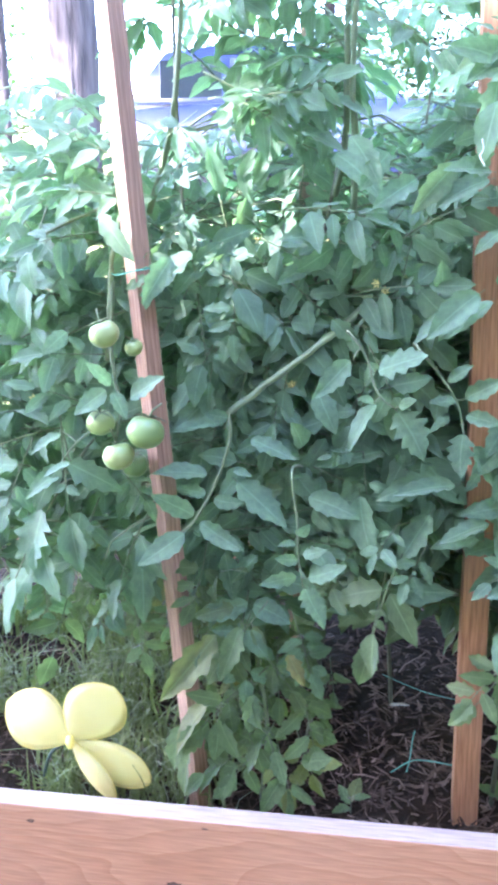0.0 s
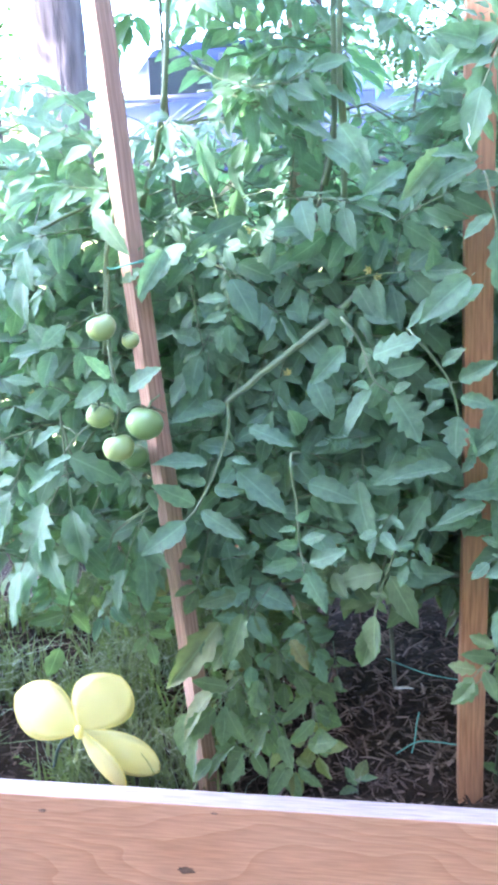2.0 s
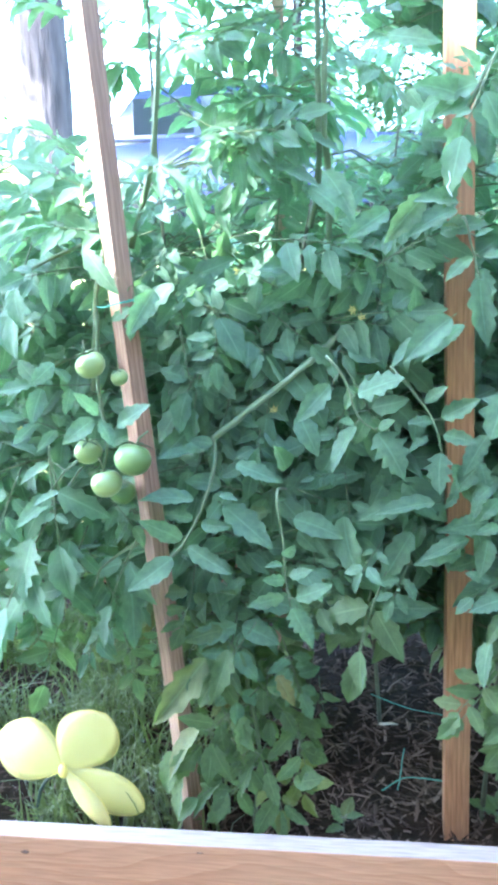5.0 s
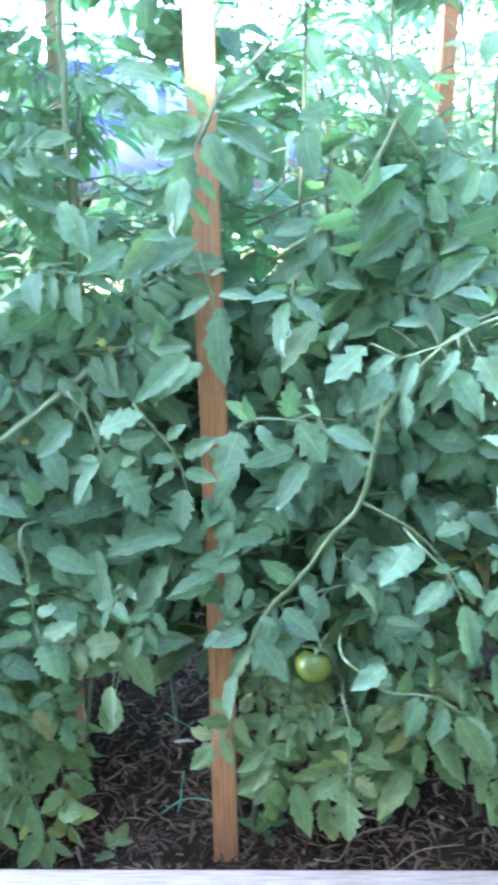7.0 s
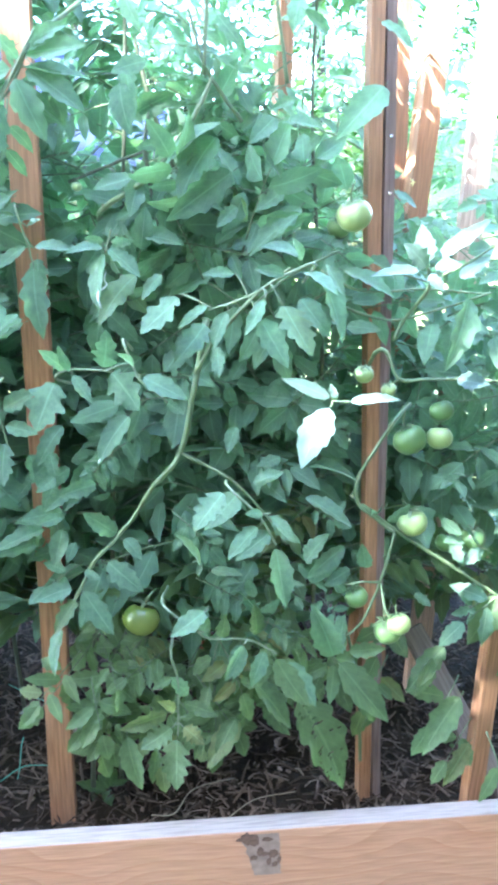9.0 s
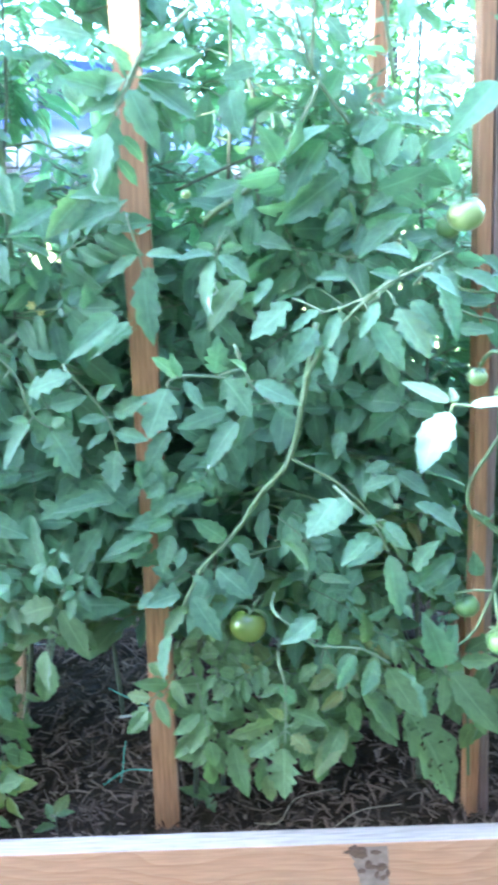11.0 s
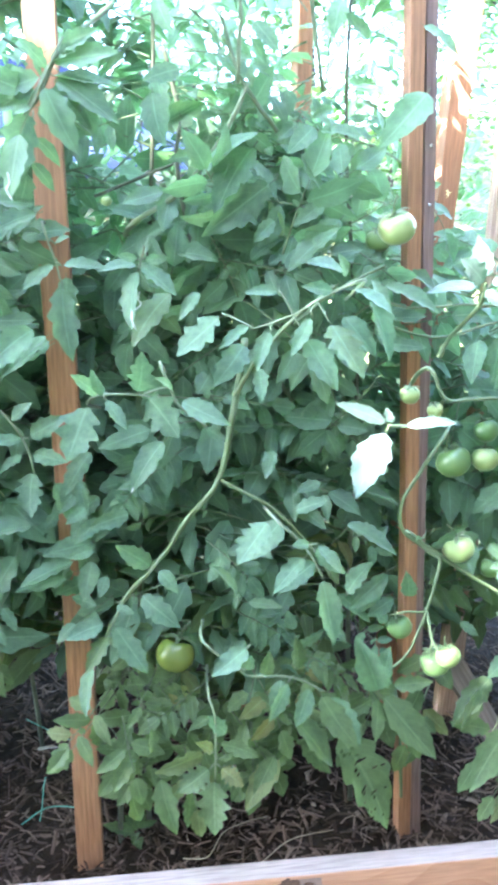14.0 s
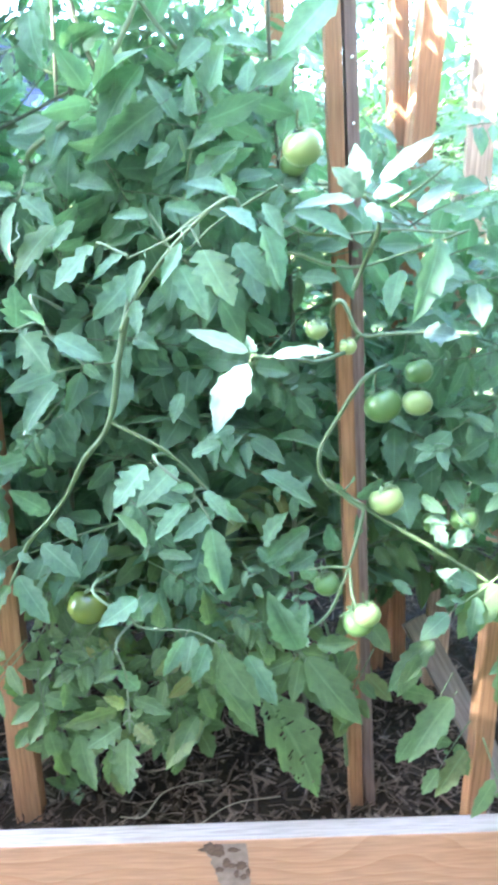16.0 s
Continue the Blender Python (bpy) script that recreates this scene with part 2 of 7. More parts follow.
SOIL_MAT = plain_material("dark_soil", (0.017, 0.011, 0.007), (0.038, 0.026, 0.017), 45.0, 0.95, depth=0.9, distance=0.02, spec=0.1)
LAWN = plain_material("leaf_littered_ground", (0.07, 0.06, 0.03), (0.20, 0.22, 0.08), 5.0, 0.95, depth=0.8, distance=0.05, spec=0.1)
BARK = plain_material("tree_bark", (0.024, 0.020, 0.021), (0.075, 0.064, 0.064), 14.0, 0.9, (1, 1, 0.18), 1.0, 0.04, 0.1)
YELLOW = plain_material("yellow_wing_plastic", (0.82, 0.74, 0.32), (0.86, 0.79, 0.40), 20.0, 0.4, depth=0.05)
YELLOW_RIM = plain_material("yellow_rim_plastic", (0.80, 0.66, 0.15), (0.85, 0.72, 0.20), 20.0, 0.4, depth=0.05)
DARK_GREEN = plain_material("dark_green_plastic", (0.012, 0.03, 0.02), (0.03, 0.06, 0.04), 40.0, 0.5)
TWINE = plain_material("green_twine", (0.05, 0.20, 0.14), (0.12, 0.34, 0.25), 200.0, 0.7)
LEAF_DRY = leaf_material("dry_fallen_leaf", (0.20, 0.15, 0.085), (0.26, 0.20, 0.12), (0.28, 0.2, 0.11), 0.1)
GRASS = leaf_material("weed_blade", (0.07, 0.095, 0.036), (0.14, 0.165, 0.062), (0.40, 0.36, 0.18), 0.35, 0.7)
TRAIL = plain_material("pale_mined_leaf", (0.55, 0.6, 0.5), (0.7, 0.74, 0.66), 80.0, 0.7)
PETAL = plain_material("yellow_petal", (0.60, 0.52, 0.14), (0.72, 0.65, 0.25), 60.0, 0.6)
# Dark brown surface of the added east wall, so it bounces little light.
BLOCKER_WALL_DARK = plain_material("blocker_wall_dark_surface", (0.09, 0.065, 0.045), (0.14, 0.10, 0.07), 9.0, 0.8, (1, 1, 0.1))
# Surface of the unseen walls added on the south to block light.
BLOCKER_WALL = plain_material("blocker_wall_surface", (0.30, 0.26, 0.22), (0.38, 0.34, 0.29), 6.0, 0.9)
DRY = plain_material("dry_straw", (0.18, 0.14, 0.09), (0.30, 0.25, 0.17), 50.0, 0.8)
CAR_BLUE = plain_material("blue_car_paint", (0.022, 0.032, 0.085), (0.030, 0.042, 0.105), 3.0, 0.35, depth=0.0, spec=0.5)
CAR_BLUE.node_tree.nodes["Principled BSDF"].inputs["Coat Weight"].default_value = 0.25
CAR_DARK = plain_material("black_rubber_trim", (0.012, 0.012, 0.013), (0.03, 0.03, 0.03), 40.0, 0.7)
CAR_CHROME = plain_material("bright_metal_trim", (0.6, 0.6, 0.6), (0.75, 0.75, 0.75), 20.0, 0.2, depth=0.02)
CAR_CHROME.node_tree.nodes["Principled BSDF"].inputs["Metallic"].default_value = 1.0
GLASS_DARK = plain_material("tinted_car_glass", (0.015, 0.02, 0.025), (0.02, 0.026, 0.03), 2.0, 0.05, depth=0.0, spec=0.6)


def mulch_material():
    m, nodes, links, shader = material("shredded_bark", 0.9)
    geo = nodes.new("ShaderNodeNewGeometry")
    tone = ramp(nodes, [(0.0, (0.034, 0.022, 0.015)), (0.45, (0.082, 0.055, 0.038)), (0.8, (0.130, 0.088, 0.062)), (1.0, (0.20, 0.145, 0.105))])
    links.new(geo.outputs["Random Per Island"], tone.inputs[0])
    links.new(tone.outputs[0], shader.inputs["Base Color"])
    n = noise_node(nodes, links, 120.0, 3.0)
    bump(nodes, links, shader, n.outputs[0], 0.6, 0.004)
    shader.inputs["Specular IOR Level"].default_value = 0.15
    return m


MULCH = mulch_material()

# ---- mesh helpers ----


def mesh_from(name, verts, faces, mats, face_mat=None, uvs=None, smooth=True):
    me = bpy.data.meshes.new(name)
    me.from_pydata([tuple(v) for v in verts], [], faces)
    for m in mats:
        me.materials.append(m)
    if face_mat:
        me.polygons.foreach_set("material_index", face_mat)
    if uvs:
        layer = me.uv_layers.new(name="UVMap")
        flat = [c for f in faces for i in f for c in uvs[i]]
        layer.data.foreach_set("uv", flat)
    me.polygons.foreach_set("use_smooth", [smooth] * len(faces))
    me.update()
    return me


def part(name, bm, mat, parent, label=""):
    me = bpy.data.meshes.new(name)
    bm.to_mesh(me)
    bm.free()
    me.materials.append(mat)
    ob = new(name, me)
    ob.parent = parent
    return tagged(ob, label)


def thing(name, at, label, category, group="", kind=""):
    ob = new(name)
    ob.empty_display_size = 0.05
    ob.location = at
    return tagged(ob, label, category, group, kind)


def box(bm, size, m=None, bevel=0.0, cuts=0):
    """A box with softened edges, its middle at the origin of m."""
    made = bmesh.ops.create_cube(bm, size=1.0)["verts"]
    bmesh.ops.scale(bm, vec=size, verts=made)
    if bevel:
        edges = list({e for v in made for e in v.link_edges})
        r = bmesh.ops.bevel(bm, geom=edges, offset=bevel, segments=2, affect="EDGES", profile=0.7)
        made = list({v for f in r["faces"] for v in f.verts} | {v for v in made if v.is_valid})
    if m is not None:
        bmesh.ops.transform(bm, matrix=m, verts=[v for v in made if v.is_valid])
    return made


def tube_data(points, r0, r1, sides=7):
    """Verts and faces of a round tapered rod along points."""
    pts = [Vector(p) for p in points]
    verts, faces = [], []
    for i, p in enumerate(pts):
        d = (pts[min(i + 1, len(pts) - 1)] - pts[max(i - 1, 0)]).normalized()
        a = d.orthogonal().normalized() if i == 0 else (a - d * a.dot(d)).normalized()
        b = d.cross(a)
        r = r0 + (r1 - r0) * i / (len(pts) - 1)
        for k in range(sides):
            w = 2 * math.pi * k / sides
            verts.append(p + (a * math.cos(w) + b * math.sin(w)) * r)
        if i:
            s = (i - 1) * sides
            for k in range(sides):
                k2 = (k + 1) % sides
                faces.append((s + k, s + k2, s + sides + k2, s + sides + k))
    faces.append(tuple(range(sides))[::-1])
    faces.append(tuple(range(len(verts) - sides, len(verts))))
    return verts, faces


def smooth_line(points, steps=5, wobble=0.0, rng=None):
    """A Catmull-Rom line through points."""
    p = [Vector(q) for q in points]
    p = [p[0] * 2 - p[1]] + p + [p[-1] * 2 - p[-2]]
    out = []
    for i in range(1, len(p) - 2):
        for k in range(steps):
            t = k / steps
            q = 0.5 * ((2 * p[i]) + (p[i + 1] - p[i - 1]) * t + (2 * p[i - 1] - 5 * p[i] + 4 * p[i + 1] - p[i + 2]) * t * t + (3 * p[i] - p[i - 1] - 3 * p[i + 1] + p[i + 2]) * t ** 3)
            if wobble and rng:
                q = q + Vector((rng.uniform(-1, 1), rng.uniform(-1, 1), rng.uniform(-1, 1))) * wobble
            out.append(q)
    out.append(p[-2].copy())
    return out


def rod(name, points, r0, r1, mat, parent, label="", sides=7, base=Vector((0, 0, 0))):
    """A tapered rod as a part; points are in the world, base is where the parent stands."""
    verts, faces = tube_data([Vector(p) - base for p in points], r0, r1, sides)
    ob = new(name, mesh_from(name, verts, faces, [mat]))
    ob.parent = parent
    return tagged(ob, label)


# ---- leaves ----


def leaflet(data, base, ahead, up, length, width, rng, rows=12, lobes=4.0, cut=None):
    """Adds one ovate blade with rounded, forward-pointing lobes, folded along its midrib and curled down to its tip."""
    verts, faces, mats, uvs = data
    ahead = ahead.normalized()
    side = up.cross(ahead).normalized()
    up = ahead.cross(side)
    curl, fold, wave = rng.uniform(0.04, 0.30), rng.uniform(0.05, 0.42), rng.uniform(0.3, 1.0)
    bend, phase, usual = rng.uniform(-0.16, 0.16), rng.uniform(0, 6.28), rng.uniform(0.16, 0.46)
    cut = cut or usual
    skew = [rng.uniform(0, 1), rng.uniform(0, 1)]
    start = len(verts)
    for i in range(rows + 1):
        v = i / rows
        half = 0.5 * width * 3.12 * v ** 0.62 * (1 - v) ** 1.12 + 0.0004
        mid = base + ahead * (length * v) + side * (bend * length * v * v) - up * (curl * length * v * v)
        for u in (-1.0, -0.55, 0.0, 0.55, 1.0):
            s = (v * lobes + skew[u > 0]) % 1.0
            lobe = s / 0.74 if s < 0.74 else (1 - s) / 0.26
            deep = cut * (1.35 - 1.0 * v) * min(1.0, 5 * (1 - v)) * min(1.0, 7 * v) * (1.0 if abs(u) == 1.0 else 0.18)
            tooth = 1.0 + 0.25 * deep - deep * (1 - lobe)
            lift = fold * abs(u) * half + wave * 0.16 * half * math.sin(v * 9 + u * 2.3 + phase) * abs(u)
            verts.append(mid + side * (u * half * tooth) + up * lift + ahead * (length * abs(u) * (0.2 * (1 - v) * v + 0.02 * lobe * (1 - v))))
            uvs.append((0.5 + 0.5 * u, v))
    for i in range(rows):
        for j in range(4):
            a = start + i * 5 + j
            faces.append((a, a + 1, a + 6, a + 5))
            mats.append(0)


def leaf_mesh(seed, pairs, small, droop, spread, rows=12, mat=None, wide=0.46, cut=None):
    """A compound leaf of unit length along +x, upper side towards +z: a stalk, paired leaflets and one at the tip."""
    rng = random.Random(seed)
    data = ([], [], [], [])
    end = 0.66 if pairs else 0.09
    sway = rng.uniform(-0.1, 0.1)

    def at(s):
        return Vector((s, sway * s * s, 0.12 * droop * math.sin(s * 2.2) - droop * s * s * 0.7))

    stalk, faces = tube_data([at(end * k / 8) for k in range(9)], 0.0085, 0.0045, 5)
    for f in faces:
        data[1].append(f)
        data[2].append(1)
    data[0].extend(stalk)
    data[3].extend([(0.5, 0.5)] * len(stalk))
    first = 0.24
    for n in range(pairs):
        s = first + (end - first) * (n + 0.15) / max(pairs - 0.35, 1)
        big = ((0.40, 0.35, 0.30, 0.26)[min(pairs, 4) - 1] + 0.03 * math.sin(n * 2.1 + seed)) * (0.85 + 0.3 * rng.random())
        for sgn in (-1, 1):
            t = s + rng.uniform(-0.03, 0.03)
            d = at(t + 0.02) - at(t)
            d.normalize()
            ang = sgn * radians(rng.uniform(48, 78)) * spread
            ahead = Matrix.Rotation(ang, 3, "Z") @ d + Vector((0, 0, rng.uniform(-0.28, 0.1) - 0.1 * droop))
            up = Vector((rng.uniform(-0.28, 0.28), rng.uniform(-0.28, 0.28), 1))
            short = at(t) + ahead.normalized() * 0.035
            pv, pf = tube_data([at(t), short], 0.0045, 0.004, 4)
            off = len(data[0])
            data[0].extend(pv)
            data[3].extend([(0.5, 0.5)] * len(pv))
            for f in pf:
                data[1].append(tuple(i + off for i in f))
                data[2].append(1)
            leaflet(data, short, ahead, up, big, big * rng.uniform(0.42, 0.54) * wide / 0.46, rng, rows, rng.uniform(2.3, 3.4) if rows < 16 else rng.uniform(3.0, 4.4))
    for n in range(small):
        s = first + (end - first) * (n + 0.55) / max(small, 1)
        for sgn in (-1, 1):
            if rng.random() < 0.25:
                continue
            t = s + rng.uniform(-0.03, 0.03)
            ahead = Vector((0.5, sgn * 1.0, rng.uniform(-0.4, 0.2)))
            leaflet(data, at(t), ahead, Vector((0, 0, 1)), rng.uniform(0.06, 0.12), rng.uniform(0.04, 0.07), rng, 5, 1.5)
    tip = at(end)
    d = (at(end) - at(end - 0.05)).normalized()
    leaflet(data, tip, d + Vector((0, rng.uniform(-0.15, 0.15), -0.12 * droop)), Vector((0, rng.uniform(-0.3, 0.3), 1)), (0.30 if pairs > 2 else 0.36) if pairs else 0.91, (0.165 if pairs > 2 else 0.20) * wide / 0.46 if pairs else wide * rng.uniform(0.9, 1.12), rng, rows, rng.uniform(2.6, 3.6) if rows < 16 else rng.uniform(3.4, 5.2), cut)
    last = data[0][-3]
    turn = last.rotation_difference(Vector((1, 0, 0))).to_matrix() if last.length else Matrix.Identity(3)
    verts = [turn @ v / last.length for v in data[0]]
    return mesh_from("leaf", verts, data[1], [mat or LEAF, STEM], data[2], data[3])


FORMS = {
    "full": [leaf_mesh(10 + k, 3 + k % 2, 3, 0.12 + 0.07 * k, 1.0, 16) for k in range(8)],
    "five": [leaf_mesh(30 + k, 2, 1, 0.12 + 0.08 * k, 1.0, 16) for k in range(6)],
    "three": [leaf_mesh(50 + k, 1, 1, 0.12 + 0.08 * k, 0.9, 16) for k in range(5)],
    "one": [leaf_mesh(70 + k, 0, 0, 0.12 + 0.06 * k, 1.0, 22) for k in range(9)],
    "slim": [leaf_mesh(270 + k, 0, 0, 0.12 + 0.07 * k, 1.0, 22, None, 0.39) for k in range(7)],
    "sunone": [leaf_mesh(80 + k, 0, 0, 0.25 + 0.15 * k, 1.0, 22, LEAF_SUNLIT, 0.50) for k in range(3)],
    "sunslim": [leaf_mesh(180 + k, 0, 0, 0.15 + 0.1 * k, 1.0, 22, LEAF_SUNLIT, 0.26) for k in range(3)],
    "lobed": [leaf_mesh(410 + k, 0, 0, 0.12 + 0.08 * k, 1.0, 28, None, 0.64, 0.58) for k in range(6)],
    "old": [leaf_mesh(110 + k, 2, 1, 0.4, 1.0, 12, LEAF_OLD) for k in range(3)],
    "fine": [leaf_mesh(310 + k, 3 + k % 3, 2, 0.15 + 0.09 * k, 1.0, 9, None, 0.38) for k in range(8)],
    "bushfull": [leaf_mesh(210 + k, 3 + k % 2, 2, 0.12 + 0.08 * k, 1.0, 10) for k in range(8)],
    "bushfive": [leaf_mesh(230 + k, 2, 1, 0.12 + 0.1 * k, 1.0, 10) for k in range(6)],
    "bushthree": [leaf_mesh(250 + k, 1, 1, 0.12 + 0.1 * k, 0.9, 10) for k in range(5)],
}



def eaten(seed):
    """A leaf whose blades are riddled with small holes."""
    me = leaf_mesh(seed, 0, 0, 0.2, 1.0, 26, LEAF_LOW)
    rng = random.Random(seed)
    bm = bmesh.new()
    bm.from_mesh(me)
    bmesh.ops.subdivide_edges(bm, edges=[e for e in bm.edges if all(f.material_index == 0 for f in e.link_faces)], cuts=2, use_grid_fill=True)
    bm.faces.ensure_lookup_table()
    blades = [f for f in bm.faces if f.material_index == 0]
    gone = set()
    for _ in range(34):
        f = rng.choice(blades)
        gone.add(f)
        if rng.random() < 0.5:
            gone |= set(rng.sample([e.link_faces[0] for e in f.edges if e.link_faces[0].material_index == 0], 1))
    bmesh.ops.delete(bm, geom=list(gone), context="FACES_ONLY")
    bm.to_mesh(me)
    bm.free()
    return me


FORMS["eaten"] = [eaten(131)]
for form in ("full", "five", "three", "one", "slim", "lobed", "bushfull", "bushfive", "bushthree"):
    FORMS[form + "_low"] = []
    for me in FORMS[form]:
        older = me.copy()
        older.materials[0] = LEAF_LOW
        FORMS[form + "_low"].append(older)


def put_leaf(plant, form, base, tip, up, pick=0, label=""):
    """One leaf of the plant, from the foot of its stalk to its tip, upper side towards up."""
    base, tip = Vector(base), Vector(tip)
    x = tip - base
    size = x.length
    x.normalize()
    y = Vector(up).cross(x)
    y = y.normalized() if y.length > 1e-4 else x.orthogonal().normalized()
    z = x.cross(y)
    m = Matrix((x, y, z)).transposed().to_4x4() * 1.0
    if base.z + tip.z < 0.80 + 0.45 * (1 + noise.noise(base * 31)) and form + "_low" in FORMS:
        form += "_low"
    slender = 0.8 if size > 0.085 and form.startswith("one") else 1.0
    meshes = FORMS[form]
    ob = new("leaf", meshes[pick % len(meshes)])
    ob.parent = plant
    ob.matrix_basis = Matrix.Translation(base - plant.location) @ m @ Matrix.Diagonal((size, size * slender, size, 1))
    if label:
        tagged(ob, label)
    return ob

# ---- ground, bed and boards ----


def rise(x, y):
    """Height of the ground: level by the bed, a slope up to a level drive, then a bank."""
    t = max(0.0, y - 1.6)
    return 0.24 * min(t, 6.8) * min(1.0, t / 2.0) + 0.45 * min(max(0.0, y - 11.0), 5.0) + 0.03 * max(0.0, y - 16.0)


def sheet(name, xs, ys, height, mat, label, category, kind="structure"):
    verts = [(x, y, height(x, y)) for y in ys for x in xs]
    w = len(xs)
    faces = [(j * w + i, j * w + i + 1, (j + 1) * w + i + 1, (j + 1) * w + i) for j in range(len(ys) - 1) for i in range(w - 1)]
    return tagged(new(name, mesh_from(name, verts, faces, [mat])), label, category, "", kind)


def spaced(near, far, n, power=3.0):
    return [near + (far - near) * (k / n) ** power for k in range(n + 1)]


wide = sorted({round(s * v, 3) for v in spaced(0, 400, 40) for s in (-1, 1)})
deep = sorted({round(v, 3) for v in spaced(1.4, 500, 60)} | {-round(v, 3) for v in spaced(0.0, 60, 14)})
sheet("ground", wide, deep, lambda x, y: rise(x, y) + 0.02 * noise.noise(Vector((x * 1.3, y * 1.3, 0))), LAWN, "leaf-littered ground, rising behind the bed to a bank", "ground")
rowx = [-2.3 + 4.6 * k / 115 for k in range(116)]
rowy = [0.036 + 1.27 * k / 32 for k in range(33)]
sheet("bed_soil", rowx, rowy, lambda x, y: SOIL + 0.018 * noise.noise(Vector((x * 6, y * 6, 0))) + 0.010 * noise.noise(Vector((x * 19, y * 19, 4))), SOIL_MAT, "dark moist soil filling the raised bed", "soil")


def bed_board(name, size, m, label):
    bm = bmesh.new()
    box(bm, size, None, 0.004)
    board = part(name, bm, WOOD_BOARD, None, label)
    board.matrix_world = m
    tagged(board, "", "board", "boards of the raised bed", "structure")
    return board


front_board = bed_board("bed_board", (4.66, 0.038, 0.285), pose(0, 0.019, BOARD_TOP - 0.1425), "sawn reddish softwood board edging the raised bed, weathered pale on top")
bed_board("bed_board", (4.66, 0.038, 0.285), pose(0, 1.325, BOARD_TOP - 0.1425, 0, 0, 180), "sawn reddish softwood board closing the back of the bed")
for sx in (-1, 1):
    bed_board("bed_board", (1.268, 0.038, 0.285), pose(sx * 2.311, 0.672, BOARD_TOP - 0.1425, 0, 0, 90), "sawn reddish softwood board closing the bed's end")


def knot(at, rx, rz, seed):
    """A dark knot with an uneven rim, set a little proud of the board's face."""
    rng = random.Random(seed)
    bm = bmesh.new()
    rim = []
    for k in range(18):
        w = 2 * math.pi * k / 18
        r = rng.uniform(0.7, 1.15)
        rim.append(bm.verts.new((rx * r * math.cos(w), -0.0014, rz * r * math.sin(w))))
    mid = bm.verts.new((0, -0.0026, 0))
    for k in range(18):
        bm.faces.new((rim[k], rim[(k + 1) % 18], mid))
    k = part("knot", bm, KNOT, front_board, "dark rough knot")
    k.matrix_basis = Matrix.Translation(Vector(at) - Vector((0, 0.019, BOARD_TOP - 0.1425)))
    return k


def worn_patch(x0, x1, high, low, seed):
    """A rough grey patch with ragged sides where the face of the board is torn and stained."""
    rng = random.Random(seed)
    bm = bmesh.new()
    rows = []
    for k in range(13):
        f = k / 12
        z = high + (low - high) * f
        a, b = x0 + 0.026 * f + rng.uniform(-0.003, 0.003), x1 + 0.006 * f + rng.uniform(-0.0015, 0.0015)
        rows.append([bm.verts.new((a + (b - a) * j / 6, -0.0006 - (rng.uniform(0, 0.0006) if 0 < j < 6 else 0), z)) for j in range(7)])
    for r0, r1 in zip(rows, rows[1:]):
        for j in range(6):
            bm.faces.new((r0[j], r1[j], r1[j + 1], r0[j + 1]))
    k = part("worn_patch", bm, WORN, front_board, "rough grey stained patch")
    k.matrix_basis = Matrix.Translation(Vector((0, -0.019, 0.1425 - BOARD_TOP)))


worn_patch(0.318, 0.381, BOARD_TOP - 0.006, BOARD_TOP - 0.085, 12)
rough = random.Random(31)
for k in range(15):
    f = rough.random()
    knot((0.322 + 0.052 * rough.random() + 0.012 * f, 0.0, BOARD_TOP - 0.008 - 0.058 * f), rough.uniform(0.006, 0.015) * (1 - 0.5 * f), rough.uniform(0.004, 0.009), 40 + k)
knot((-0.702, 0.0, BOARD_TOP - 0.029), 0.007, 0.004, 5)
knot((-0.405, 0.0, BOARD_TOP - 0.012), 0.006, 0.002, 6)
knot((-0.46, 0.0, BOARD_TOP - 0.128), 0.017, 0.008, 7)


